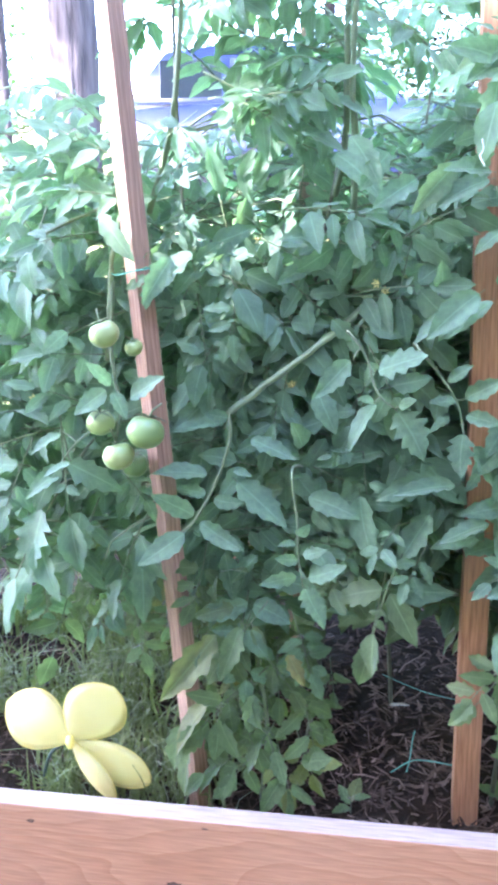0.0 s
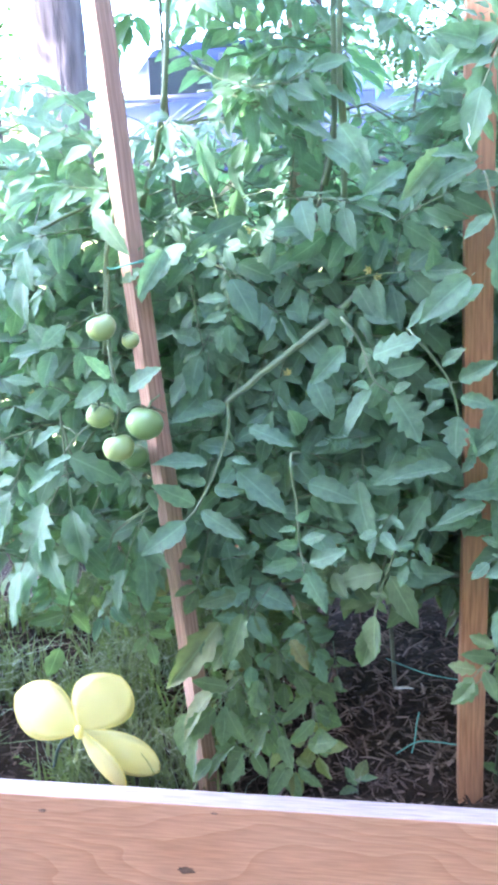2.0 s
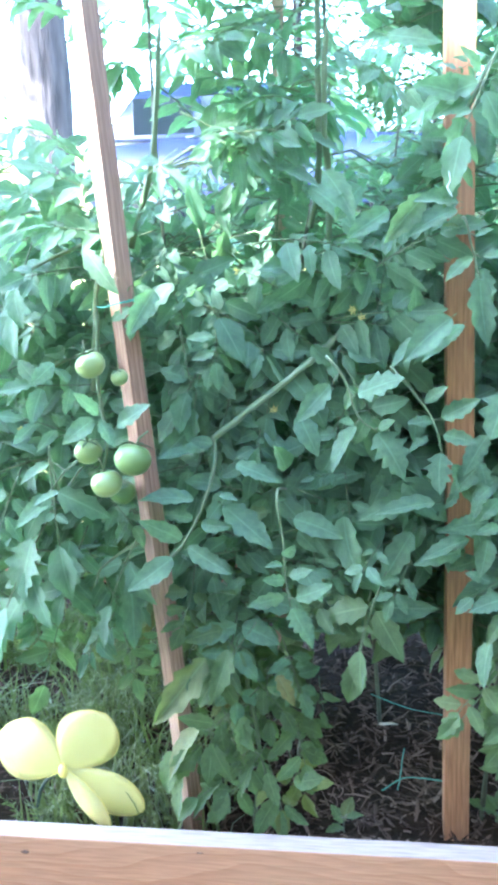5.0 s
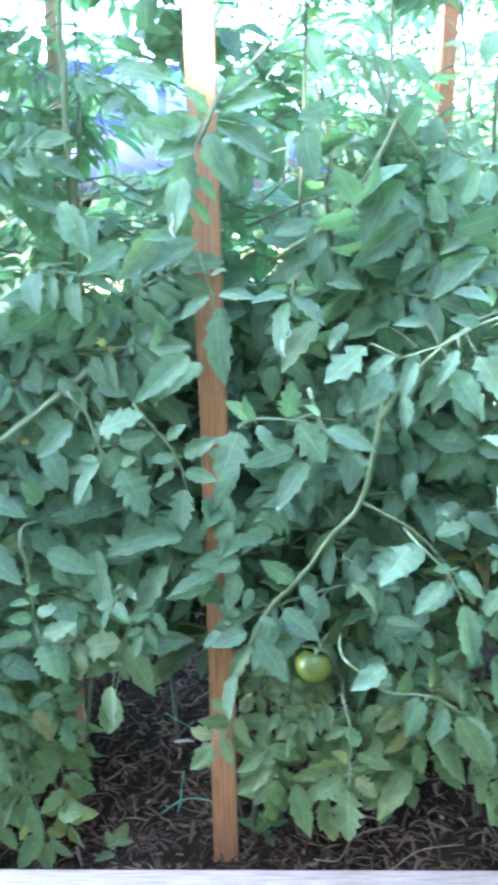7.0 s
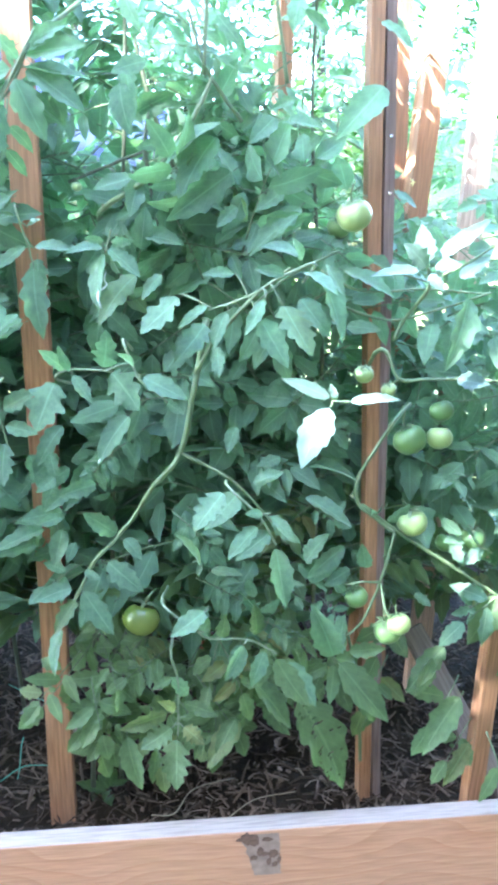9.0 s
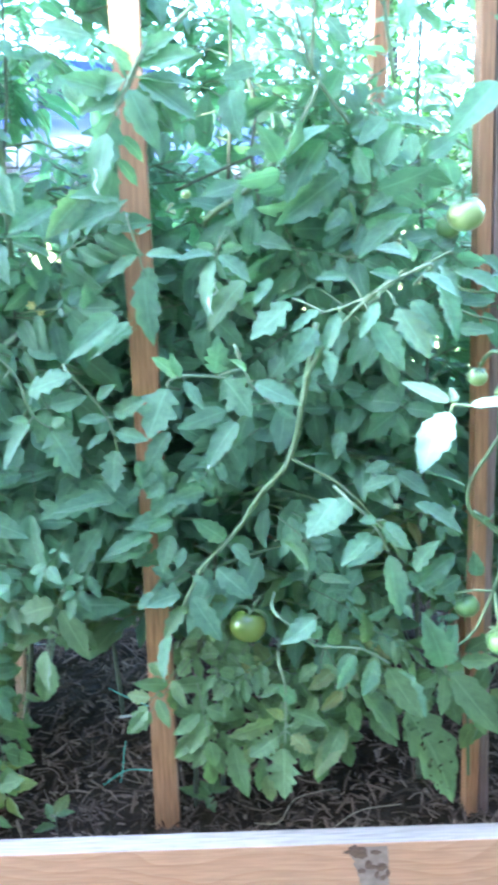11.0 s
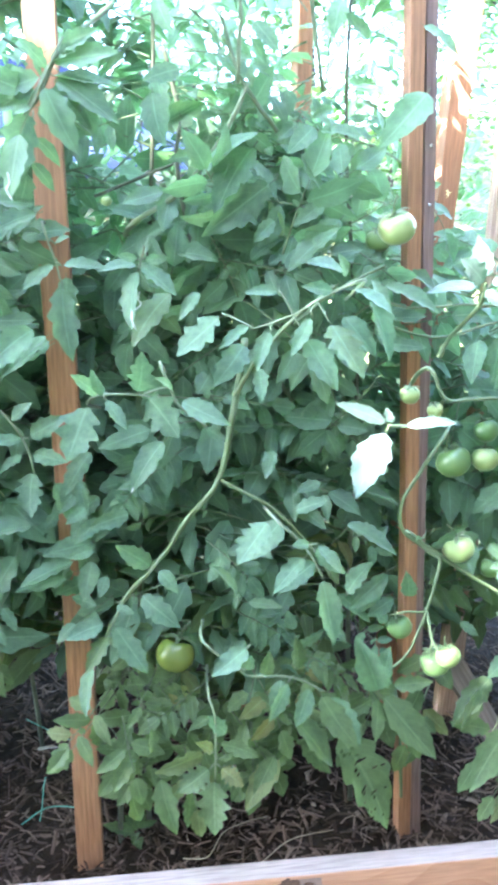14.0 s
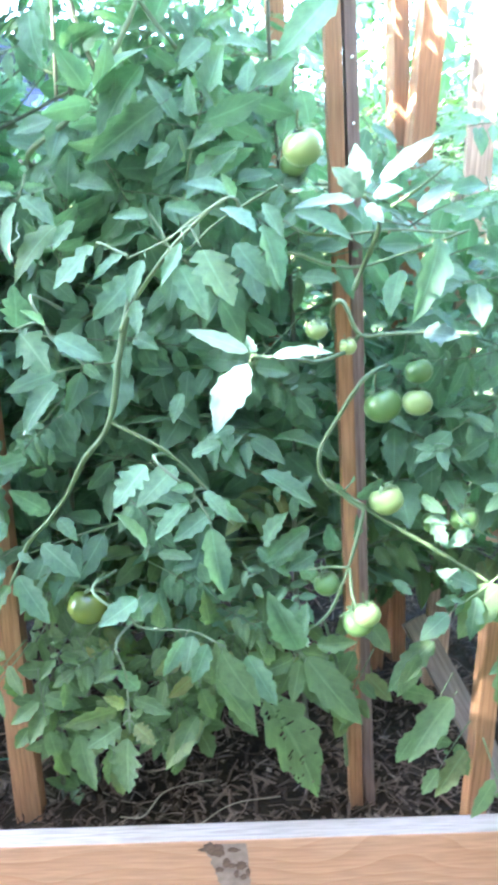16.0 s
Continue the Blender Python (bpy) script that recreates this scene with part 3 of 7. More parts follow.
def mulch():
    """Shredded bark lying every way on the soil."""
    rng = random.Random(8)
    verts, faces = [], []
    for _ in range(12000):
        x, y = rng.uniform(-1.5, 1.3), 0.05 + 1.1 * rng.random() ** 1.3
        if x < -0.45 and rng.random() < 0.55:
            continue
        l, w, h = 0.010 + 0.055 * rng.random() ** 2, rng.uniform(0.002, 0.009), rng.uniform(0.0008, 0.002)
        z = SOIL + 0.018 * noise.noise(Vector((x * 6, y * 6, 0))) + rng.uniform(0.0, 0.016)
        m = pose(x, y, z, rng.uniform(-25, 25), rng.uniform(-30, 30), rng.uniform(0, 360))
        s = len(verts)
        arch = rng.uniform(-0.16, 0.20) * l
        for i, f in enumerate((-0.5, 0.0, 0.5)):
            zz = arch if i == 1 else 0.0
            ww = w * (1.0 if i == 1 else rng.uniform(0.3, 0.9))
            verts += [m @ Vector((f * l, -ww / 2, zz)), m @ Vector((f * l, ww / 2, zz)), m @ Vector((f * l, 0, zz + h))]
        for i in (0, 3):
            a = s + i
            faces += [(a, a + 3, a + 5, a + 2), (a + 1, a + 2, a + 5, a + 4), (a, a + 1, a + 4, a + 3)]
    for _ in range(420):
        x, y = rng.uniform(-0.45, 1.2), 0.05 + 0.8 * rng.random() ** 1.3
        z = SOIL + 0.018 * noise.noise(Vector((x * 6, y * 6, 0))) + rng.uniform(0.010, 0.024)
        az, turn, step, wide_ = rng.uniform(0, 6.283), rng.uniform(-0.55, 0.55), rng.uniform(0.007, 0.017), rng.uniform(0.0007, 0.0019)
        line, here = [], Vector((x, y, z))
        for i in range(8):
            line.append(here.copy())
            here += Vector((math.cos(az), math.sin(az), rng.uniform(-0.22, 0.22))) * step
            here.y = max(here.y, 0.045)
            az += turn + rng.uniform(-0.3, 0.3)
        sv, sf = tube_data(line, wide_, wide_ * 0.6, 4)
        off = len(verts)
        verts += sv
        faces += [tuple(i + off for i in f) for f in sf]
    ob = new("mulch", mesh_from("mulch", verts, faces, [MULCH], smooth=False))
    return tagged(ob, "dark brown shredded bark mulch covering the bed", "mulch", "", "stuff")


mulch()

# ---- stakes ----


def stake(low, high, width, depth, mat, label, turn=0.0, group="wooden stakes of the bed", point=False):
    """A square wooden stake from its foot in the soil to its sawn top."""
    low, high = Vector(low), Vector(high)
    z = (high - low).normalized()
    x = (Matrix.Rotation(radians(turn), 3, "Z") @ Vector((1, 0, 0)))
    y = z.cross(x).normalized()
    x = y.cross(z)
    length = (high - low).length
    bm = bmesh.new()
    box(bm, (width, depth, length), Matrix.Translation((0, 0, length / 2)), 0.0025)
    # slight waviness and wane, so that no edge is ruler straight
    cut = [e for e in bm.edges if abs(e.verts[0].co.z - e.verts[1].co.z) > length * 0.5]
    bmesh.ops.subdivide_edges(bm, edges=cut, cuts=14)
    rng = random.Random(int(1000 * abs(low.x)) + 3)
    ph = rng.uniform(0, 6)
    for v in bm.verts:
        v.co.x += 0.0018 * math.sin(v.co.z * 5 + ph) + 0.0007 * noise.noise(v.co * 40)
        v.co.y += 0.0014 * math.sin(v.co.z * 4 + ph * 2) + 0.0007 * noise.noise(v.co * 37)
    ob = part("wooden_stake", bm, mat, None)
    ob.matrix_world = Matrix.Translation(low) @ Matrix((x, y, z)).transposed().to_4x4()
    return tagged(ob, label, "stake", group)


STAKE_1 = stake((-0.432, 0.118, 0.15), (-0.540, 0.083, 1.78), 0.028, 0.031, WOOD_RED, "leaning square wooden stake with a pale sunlit side", 46)
STAKE_2 = stake((0.023, 0.165, 0.15), (-0.002, 0.163, 1.86), 0.042, 0.038, WOOD_STAKE, "upright orange-brown square wooden stake standing in the mulch")
STAKE_3 = stake((0.573, 0.172, 0.15), (0.511, 0.172, 1.86), 0.022, 0.034, WOOD_STAKE, "orange-brown square wooden stake among green tomatoes")
# A second, darker stake stands in for the shaded side of STAKE_3.
stake((0.594, 0.178, 0.15), (0.532, 0.178, 1.86), 0.017, 0.032, WOOD_SHADED, "shaded stake side set against an orange one")
stake((-0.315, 0.50, 0.15), (-0.280, 0.50, 1.80), 0.022, 0.022, WOOD_PALE, "thin pale wooden stake among the back row of plants")
stake((0.66, 0.62, 0.15), (0.79, 0.62, 1.95), 0.046, 0.040, WOOD_STAKE, "sunlit leaning wooden stake in the back row", 10)
stake((0.73, 0.66, 0.15), (0.70, 0.66, 1.75), 0.034, 0.034, WOOD_STAKE, "shorter wooden stake in the back row", 20)
stake((0.78, 0.52, 0.15), (0.86, 0.52, 2.0), 0.046, 0.040, WOOD_PALE, "pale sunlit wooden stake in the back row", -8)
stake((0.733, 0.078, 0.15), (0.762, 0.088, 0.62), 0.032, 0.026, WOOD_STAKE, "short bright orange wooden stake leaning back", 10)
stake((0.35, 0.52, 0.15), (0.12, 0.56, 0.95), 0.034, 0.028, WOOD_STAKE, "orange-brown wooden stake leaning behind the foliage", 5)
stake((0.46, 0.80, 0.15), (0.485, 0.80, 1.95), 0.034, 0.034, WOOD_STAKE, "orange-brown wooden stake in the back row", 15)
SHADED_SIDE = next(o for o in scene.objects if o.get("label", "").startswith("shaded stake side"))
for z in (1.387, 1.304):
    bm = bmesh.new()
    bmesh.ops.create_uvsphere(bm, u_segments=10, v_segments=6, radius=0.0025)
    bmesh.ops.scale(bm, vec=(1, 0.45, 1), verts=bm.verts)
    nail = part("nail", bm, CAR_CHROME, SHADED_SIDE, "bright round nail head")
    nail.matrix_basis = SHADED_SIDE.matrix_world.inverted() @ Matrix.Translation((0.594 - 0.0363 * (z - 0.15) + 0.002, 0.178 - 0.0172, z))
PLANK = stake((0.850, 0.14, 0.19), (0.688, 0.30, 0.495), 0.044, 0.018, WOOD_GREY, "grey weathered plank leaning across the bed", 0, "boards left in the bed")
PLANK.name = "weathered_plank"
tagged(PLANK, "", "plank")


# ---- plants ----
FACE = Vector((0.0, -1.0, 0.6))
FACE_LEFT = Vector((-0.55, -0.8, 0.6))
FACE_RIGHT = Vector((0.55, -0.8, 0.5))
FACE_HIGH = Vector((0.1, -0.55, 1.0))
FACE_LOW = Vector((-0.1, -1.0, 0.05))


def twig(plant, name, points, r0, r1, mat):
    """A rounded twig of the plant through a few points."""
    line = smooth_line(points, 5)
    tip = line[-1] + (line[-1] - line[-2]).normalized() * 4 * r1
    verts, faces = tube_data([p - plant.location for p in line + [tip]], r0, r1, 8)
    for v in verts[-8:]:
        v += (tip - plant.location - v) * 0.8
    # swollen nodes and a slight wander
    for v in verts[8:-16]:
        v += Vector((noise.noise(v * 55), noise.noise(v * 55 + Vector((9, 0, 0))), noise.noise(v * 55 + Vector((0, 9, 0))))) * r0 * 0.5
    ob = new(name, mesh_from(name, verts, faces, [mat]))
    ob.parent = plant
    return ob


def tomato(plant, at, radius, skin, label=""):
    """A ribbed, slightly flattened fruit with its green star of sepals."""
    rng = random.Random(int(1e4 * abs(at[0]) + 1e4 * at[2]))
    bm = bmesh.new()
    bmesh.ops.create_uvsphere(bm, u_segments=24, v_segments=14, radius=radius)
    for v in bm.verts:
        d = v.co.normalized()
        w = math.atan2(d.y, d.x)
        rib = 1.0 + 0.022 * math.cos(w * 5 + at[0] * 50) * (1 - d.z * d.z) + 0.03 * noise.noise(d * 1.3 + Vector(at) * 9)
        dip = 1.0 - 0.22 * max(0.0, d.z - 0.75) / 0.25
        v.co = Vector((d.x * rib, d.y * rib, d.z * 0.9 * dip)) * radius
    for f in bm.faces:
        f.smooth = True
    fruit = part("tomato", bm, skin, plant, label)
    fruit.matrix_basis = Matrix.Translation(Vector(at) - plant.location) @ pose(0, 0, 0, rng.uniform(-25, 25), rng.uniform(-25, 25), rng.uniform(0, 360))
    verts, faces = [], []
    for k in range(5):
        w = 2 * math.pi * k / 5 + rng.uniform(-0.2, 0.2)
        out, side = Vector((math.cos(w), math.sin(w), 0)), Vector((-math.sin(w), math.cos(w), 0))
        s = len(verts)
        for i in range(4):
            t = i / 3
            mid = out * radius * 0.95 * t + Vector((0, 0, radius * (0.76 + 0.14 * math.sin(t * 3.0) - 0.05 * t)))
            wd = radius * 0.14 * math.sin(0.5 + 2.4 * t)
            verts += [mid - side * wd, mid + Vector((0, 0, radius * 0.04)), mid + side * wd]
        for i in range(3):
            a = s + 3 * i
            faces += [(a, a + 1, a + 4, a + 3), (a + 1, a + 2, a + 5, a + 4)]
    cal = new("calyx", mesh_from("calyx", verts, faces, [STEM]))
    cal.parent = fruit
    pv, pf = tube_data([(0, 0, radius * 0.75), (radius * 0.1, 0, radius * 1.2), (radius * 0.5, 0, radius * 1.7)], radius * 0.07, radius * 0.06, 6)
    ped = new("fruit_stalk", mesh_from("fruit_stalk", pv, pf, [STEM]))
    ped.parent = fruit
    return fruit



def tomato_plant(base, top, leaves, seed, spread=0.2, front=-0.1, low=0.42, thin=0.36, label="bushy green tomato plant tied to a stake"):
    """A plant with its stem, side branches and compound leaves set round them."""
    rng = random.Random(seed)
    base, top = Vector(base), Vector(top)
    plant = thing("tomato_plant", base, label, "plant", "tomato plants")
    mids = [base.lerp(top, t) + Vector((rng.uniform(-0.03, 0.03), rng.uniform(-0.03, 0.03), 0)) for t in (0.25, 0.5, 0.75)]
    line = smooth_line([base, *mids, top], 6)
    rod("stem", line, 0.0048, 0.0022, STEM_DARK, plant, base=base)
    height = top.z - base.z
    made = 0
    tries = 0
    while made < leaves and tries < leaves * 3.5:
        tries += 1
        t = rng.random()
        if rng.random() < thin * min(1.0, max(0.0, t - 0.5) / 0.32):
            continue
        z = low + (top.z - low) * t
        s = min(max((z - base.z) / height, 0), 1)
        root = line[min(int(s * (len(line) - 1)), len(line) - 1)]
        az = rng.uniform(0, 2 * math.pi)
        out = Vector((math.cos(az), math.sin(az), 0))
        reach = rng.uniform(0.0, spread) * (1.0 if z < 1.4 else 0.55)
        b = root + out * reach + Vector((0, 0, rng.uniform(-0.03, 0.05)))
        length = rng.uniform(0.15, 0.28) if z < 1.36 else rng.uniform(0.12, 0.22)
        d = (out + Vector((rng.uniform(-0.4, 0.4), rng.uniform(-0.4, 0.4), rng.uniform(-0.75, 0.35)))).normalized()
        tip = b + d * length
        if min(tip.y, b.y) < front or tip.z < low - 0.1:
            continue
        if any(in_shaft(q, 0.03) or in_hollow(q) for q in (b, tip, (b + tip) / 2)):
            continue
        if any(at_stake(b.lerp(tip, f)) for f in (0, 0.2, 0.4, 0.6, 0.8, 1)):
            continue
        up = Vector((rng.uniform(-0.5, 0.5), rng.uniform(-1.3, 0.1), 0.9))
        form = rng.choice(("bushfull", "bushfull", "bushfull", "bushfive", "bushfive", "bushthree")) if z < 1.36 else rng.choice(("fine", "fine", "fine", "bushfull"))
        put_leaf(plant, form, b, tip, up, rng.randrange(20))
        if reach > 0.09 and z < 1.45 and rng.random() < 0.4:
            bend = root.lerp(b, 0.5) + Vector((0, 0, 0.02))
            rod("branch", [root, bend, b], 0.0022, 0.0014, STEM, plant, sides=5, base=base)
        made += 1
    return plant


def flower(plant, at, seed, size=0.0085):
    """A small star of six pointed yellow petals, turned down."""
    rng = random.Random(seed)
    verts, faces = [], []
    for k in range(6):
        w = 6.283 * k / 6
        o, n = Vector((math.cos(w), math.sin(w), 0)), Vector((-math.sin(w), math.cos(w), 0))
        s = len(verts)
        verts += [o * size * 0.15, o * size * 0.5 + n * size * 0.22 + Vector((0, 0, size * 0.1)), o * size + Vector((0, 0, -size * 0.25)), o * size * 0.5 - n * size * 0.22 + Vector((0, 0, size * 0.1)), o * size * 0.5 + Vector((0, 0, size * 0.2))]
        faces += [(s, s + 1, s + 4), (s + 1, s + 2, s + 4), (s + 2, s + 3, s + 4), (s + 3, s, s + 4)]
    cone, cf = tube_data([(0, 0, 0), (0, 0, size * 0.8)], size * 0.2, size * 0.06, 6)
    off = len(verts)
    verts += cone
    faces += [tuple(i + off for i in f) for f in cf]
    ob = new("flower", mesh_from("flower", verts, faces, [PETAL]))
    ob.parent = plant
    ob.matrix_basis = Matrix.Translation(Vector(at) - plant.location) @ pose(0, 0, 0, rng.uniform(60, 130), rng.uniform(-30, 30), rng.uniform(0, 90))
    return tagged(ob, "small yellow flower")


def skirt(plant, x0, x1, y0, y1, z0, z1, n, seed, forms=("bushfive", "bushthree", "bushfull")):
    """Low leaves hanging at the foot of a plant."""
    rng = random.Random(seed)
    for _ in range(n):
        b = Vector((rng.uniform(x0, x1), rng.uniform(y0, y1), rng.uniform(0.5 * (z0 + z1), z1)))
        tip = b + Vector((rng.uniform(-0.09, 0.09), rng.uniform(-0.05, 0.01), -rng.uniform(0.06, 0.15)))
        if tip.z < z0 or any(in_shaft(q, 0.02) or in_hollow(q) or at_stake(q) for q in (b, tip, (b + tip) / 2)):
            continue
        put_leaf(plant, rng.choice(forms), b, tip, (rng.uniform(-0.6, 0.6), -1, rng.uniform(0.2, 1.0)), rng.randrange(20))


def fill(x0, x1, n, seed, owners, y0=0.19, y1=0.30, z0=0.78, z1=1.38):
    """Leaves of the front row that turn their faces out to the light."""
    rng = random.Random(seed)
    made = 0
    for _ in range(n * 4):
        if made == n:
            break
        b = Vector((rng.uniform(x0, x1), rng.uniform(y0, y1), rng.uniform(z0, z1)))
        az = rng.uniform(0, 2 * math.pi)
        tip = b + Vector((math.cos(az), rng.uniform(-0.35, 0.1), 0.8 * math.sin(az) - 0.35)).normalized() * rng.uniform(0.13, 0.22)
        if any(in_shaft(q, 0.03) or in_hollow(q) for q in (b, tip)) or any(at_stake(b.lerp(tip, f)) for f in (0, 0.2, 0.4, 0.6, 0.8, 1)):
            continue
        plant = min(owners, key=lambda p: abs(p.location.x - b.x))
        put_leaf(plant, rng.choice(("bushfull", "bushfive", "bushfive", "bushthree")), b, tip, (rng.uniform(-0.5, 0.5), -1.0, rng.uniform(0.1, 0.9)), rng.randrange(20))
        made += 1

# front row
PLANT_1 = tomato_plant((-0.48, 0.24, SOIL), (-0.46, 0.22, 1.84), 200, 1, 0.25, 0.09, 0.62)
PLANT_2 = tomato_plant((-0.27, 0.28, SOIL), (-0.20, 0.24, 1.86), 250, 2, 0.25, 0.11, 0.60)
PLANT_3 = tomato_plant((0.12, 0.24, SOIL), (0.15, 0.23, 1.86), 260, 3, 0.25, 0.10, 0.45)
PLANT_4 = tomato_plant((0.50, 0.27, SOIL), (0.46, 0.25, 1.86), 260, 4, 0.25, 0.11, 0.45)
PLANT_5 = tomato_plant((0.90, 0.24, SOIL), (0.86, 0.22, 1.42), 100, 5, 0.22, 0.07, 0.5)
PLANT_0 = tomato_plant((-1.02, 0.30, SOIL), (-0.86, 0.25, 1.50), 170, 6, 0.27, 0.10, 0.62)
# Plant added beyond the view to hold back light from the right.
SHADE_PLANT = tomato_plant((1.28, 0.34, SOIL), (1.24, 0.30, 1.55), 110, 7, 0.25, 0.10, 0.40)
# back row
for k, (x, y, z, n) in enumerate(((-1.15, 0.75, 1.52, 100), (-0.72, 0.7, 1.54, 110), (-0.30, 0.72, 1.76, 180), (0.10, 0.7, 1.80, 190), (0.5, 0.75, 1.78, 180), (0.98, 0.98, 1.72, 105), (1.3, 0.95, 1.7, 70), (-1.5, 0.9, 1.45, 50), (-0.1, 0.52, 1.5, 90), (0.3, 0.55, 1.5, 80), (0.30, 1.08, 1.86, 90), (0.66, 1.10, 1.86, 100))):
    tomato_plant((x, y, SOIL), (x + 0.04, y, z), n, 20 + k, 0.3, 0.32, 0.46, 0.45, "bushy green tomato plant in the back row")

skirt(PLANT_3, 0.05, 0.32, 0.06, 0.20, 0.31, 0.66, 20, 61)
skirt(PLANT_4, 0.28, 0.60, 0.07, 0.22, 0.31, 0.66, 22, 62)
skirt(PLANT_2, -0.46, -0.20, 0.10, 0.22, 0.27, 0.60, 30, 63, ("bushfive", "bushthree"))
skirt(PLANT_1, -0.72, -0.44, 0.12, 0.25, 0.42, 0.72, 20, 65)
fill(-0.80, 0.72, 190, 66, (PLANT_0, PLANT_1, PLANT_2, PLANT_3, PLANT_4, PLANT_5))
fill(-0.44, 0.02, 85, 67, (PLANT_1, PLANT_2, PLANT_3), 0.15, 0.20, 0.72, 1.22)
fill(0.04, 0.50, 40, 68, (PLANT_3, PLANT_4), 0.12, 0.18, 0.95, 1.30)
# leaves and twigs that stand out in front
put_leaf(PLANT_0, "three", (-0.638, 0.095, 0.951), (-0.602, 0.05, 0.700), FACE_LOW, 0)
put_leaf(PLANT_0, "three", (-0.640, 0.095, 0.835), (-0.734, 0.05, 0.586), FACE_LEFT, 1)
put_leaf(PLANT_1, "three", (-0.488, 0.105, 0.812), (-0.559, 0.06, 0.610), FACE_LEFT, 2)
put_leaf(PLANT_1, "one", (-0.523, 0.11, 0.718), (-0.515, 0.08, 0.601), FACE, 3)
put_leaf(PLANT_0, "three", (-0.647, 0.105, 0.645), (-0.694, 0.06, 0.488), FACE_RIGHT, 4)
put_leaf(PLANT_0, "three", (-0.645, 0.126, 1.266), (-0.669, 0.07, 1.086), FACE_LEFT, 0)
put_leaf(PLANT_0, "five", (-0.563, 0.125, 1.037), (-0.707, 0.08, 1.033), FACE, 1)
put_leaf(PLANT_0, "five", (-0.594, 0.134, 0.949), (-0.731, 0.1, 0.994), FACE_HIGH, 2)
put_leaf(PLANT_0, "full", (-0.495, 0.12, 1.264), (-0.645, 0.08, 1.274), FACE_HIGH, 0)
put_leaf(PLANT_0, "full", (-0.527, 0.1, 1.225), (-0.687, 0.05, 1.188), FACE, 1)
put_leaf(PLANT_0, "five", (-0.520, 0.134, 1.316), (-0.672, 0.1, 1.379), FACE_HIGH, 2)
put_leaf(PLANT_0, "five", (-0.546, 0.154, 1.361), (-0.638, 0.12, 1.441), FACE_HIGH, 0)
put_leaf(PLANT_1, "one", (-0.545, 0.06, 1.253), (-0.490, 0.045, 1.179), FACE_LOW, 0)
put_leaf(PLANT_2, "one", (-0.339, 0.12, 0.635), (-0.437, 0.09, 0.615), FACE_RIGHT, 3)
put_leaf(PLANT_2, "three", (-0.343, 0.115, 0.614), (-0.391, 0.07, 0.518), FACE_RIGHT, 1)
put_leaf(PLANT_2, "one", (-0.390, 0.1, 0.593), (-0.486, 0.05, 0.480), FACE_RIGHT, 4)
put_leaf(PLANT_2, "five", (-0.314, 0.115, 0.521), (-0.456, 0.07, 0.368), FACE_HIGH, 0)
put_leaf(PLANT_2, "five", (-0.304, 0.115, 0.417), (-0.406, 0.07, 0.289), FACE_LOW, 2)
put_leaf(PLANT_2, "old", (-0.308, 0.125, 0.395), (-0.278, 0.08, 0.255), FACE_RIGHT, 0)
put_leaf(PLANT_2, "five", (-0.336, 0.134, 0.462), (-0.304, 0.1, 0.349), FACE_HIGH, 3)
put_leaf(PLANT_2, "three", (-0.344, 0.104, 0.502), (-0.465, 0.07, 0.384), FACE_LOW, 2)
put_leaf(PLANT_2, "three", (-0.335, 0.104, 0.379), (-0.456, 0.07, 0.289), FACE_HIGH, 3)
put_leaf(PLANT_2, "three", (-0.123, 0.124, 0.716), (-0.166, 0.09, 0.512), FACE_LOW, 0)
put_leaf(PLANT_2, "one", (-0.144, 0.13, 0.665), (-0.020, 0.1, 0.675), FACE_LOW, 2)
put_leaf(PLANT_2, "one", (-0.121, 0.13, 0.653), (-0.221, 0.1, 0.632), FACE, 3)
put_leaf(PLANT_2, "one", (-0.417, 0.12, 1.199), (-0.496, 0.08, 1.113), FACE_HIGH, 3)
put_leaf(PLANT_2, "three", (-0.352, 0.145, 1.137), (-0.377, 0.1, 1.028), FACE_HIGH, 2)
put_leaf(PLANT_2, "three", (-0.412, 0.134, 1.389), (-0.489, 0.1, 1.306), FACE, 1)
put_leaf(PLANT_2, "one", (-0.440, 0.14, 1.373), (-0.398, 0.11, 1.321), FACE_RIGHT, 2)
put_leaf(PLANT_2, "one", (-0.225, 0.15, 1.330), (-0.144, 0.12, 1.254), FACE_HIGH, 1)
put_leaf(PLANT_2, "one", (-0.274, 0.15, 1.360), (-0.200, 0.13, 1.323), FACE_RIGHT, 3)
put_leaf(PLANT_2, "one", (-0.229, 0.15, 1.182), (-0.300, 0.12, 1.142), FACE_RIGHT, 0)
put_leaf(PLANT_2, "five", (-0.306, 0.174, 1.148), (-0.347, 0.14, 1.212), FACE_LEFT, 2)
put_leaf(PLANT_2, "three", (-0.324, 0.162, 1.411), (-0.397, 0.14, 1.371), FACE_LOW, 0)
put_leaf(PLANT_2, "full", (-0.304, 0.17, 1.068), (-0.332, 0.14, 0.947), FACE_LOW, 4)
put_leaf(PLANT_2, "five", (-0.156, 0.155, 0.840), (-0.236, 0.11, 0.769), FACE_LOW, 0)
put_leaf(PLANT_2, "three", (-0.206, 0.155, 0.785), (-0.166, 0.11, 0.683), FACE_LEFT, 1)
put_leaf(PLANT_3, "three", (0.039, 0.045, 1.487), (-0.027, 0.0, 1.295), FACE_HIGH, 1, "green leaf with a pale dried tip")
put_leaf(PLANT_3, "one", (-0.006, 0.045, 1.408), (-0.028, 0.010, 1.296), FACE, 2, "drooping green leaf with a pale tip")
put_leaf(PLANT_3, "one", (0.016, 0.05, 1.443), (0.110, 0.04, 1.429), FACE_HIGH, 0)
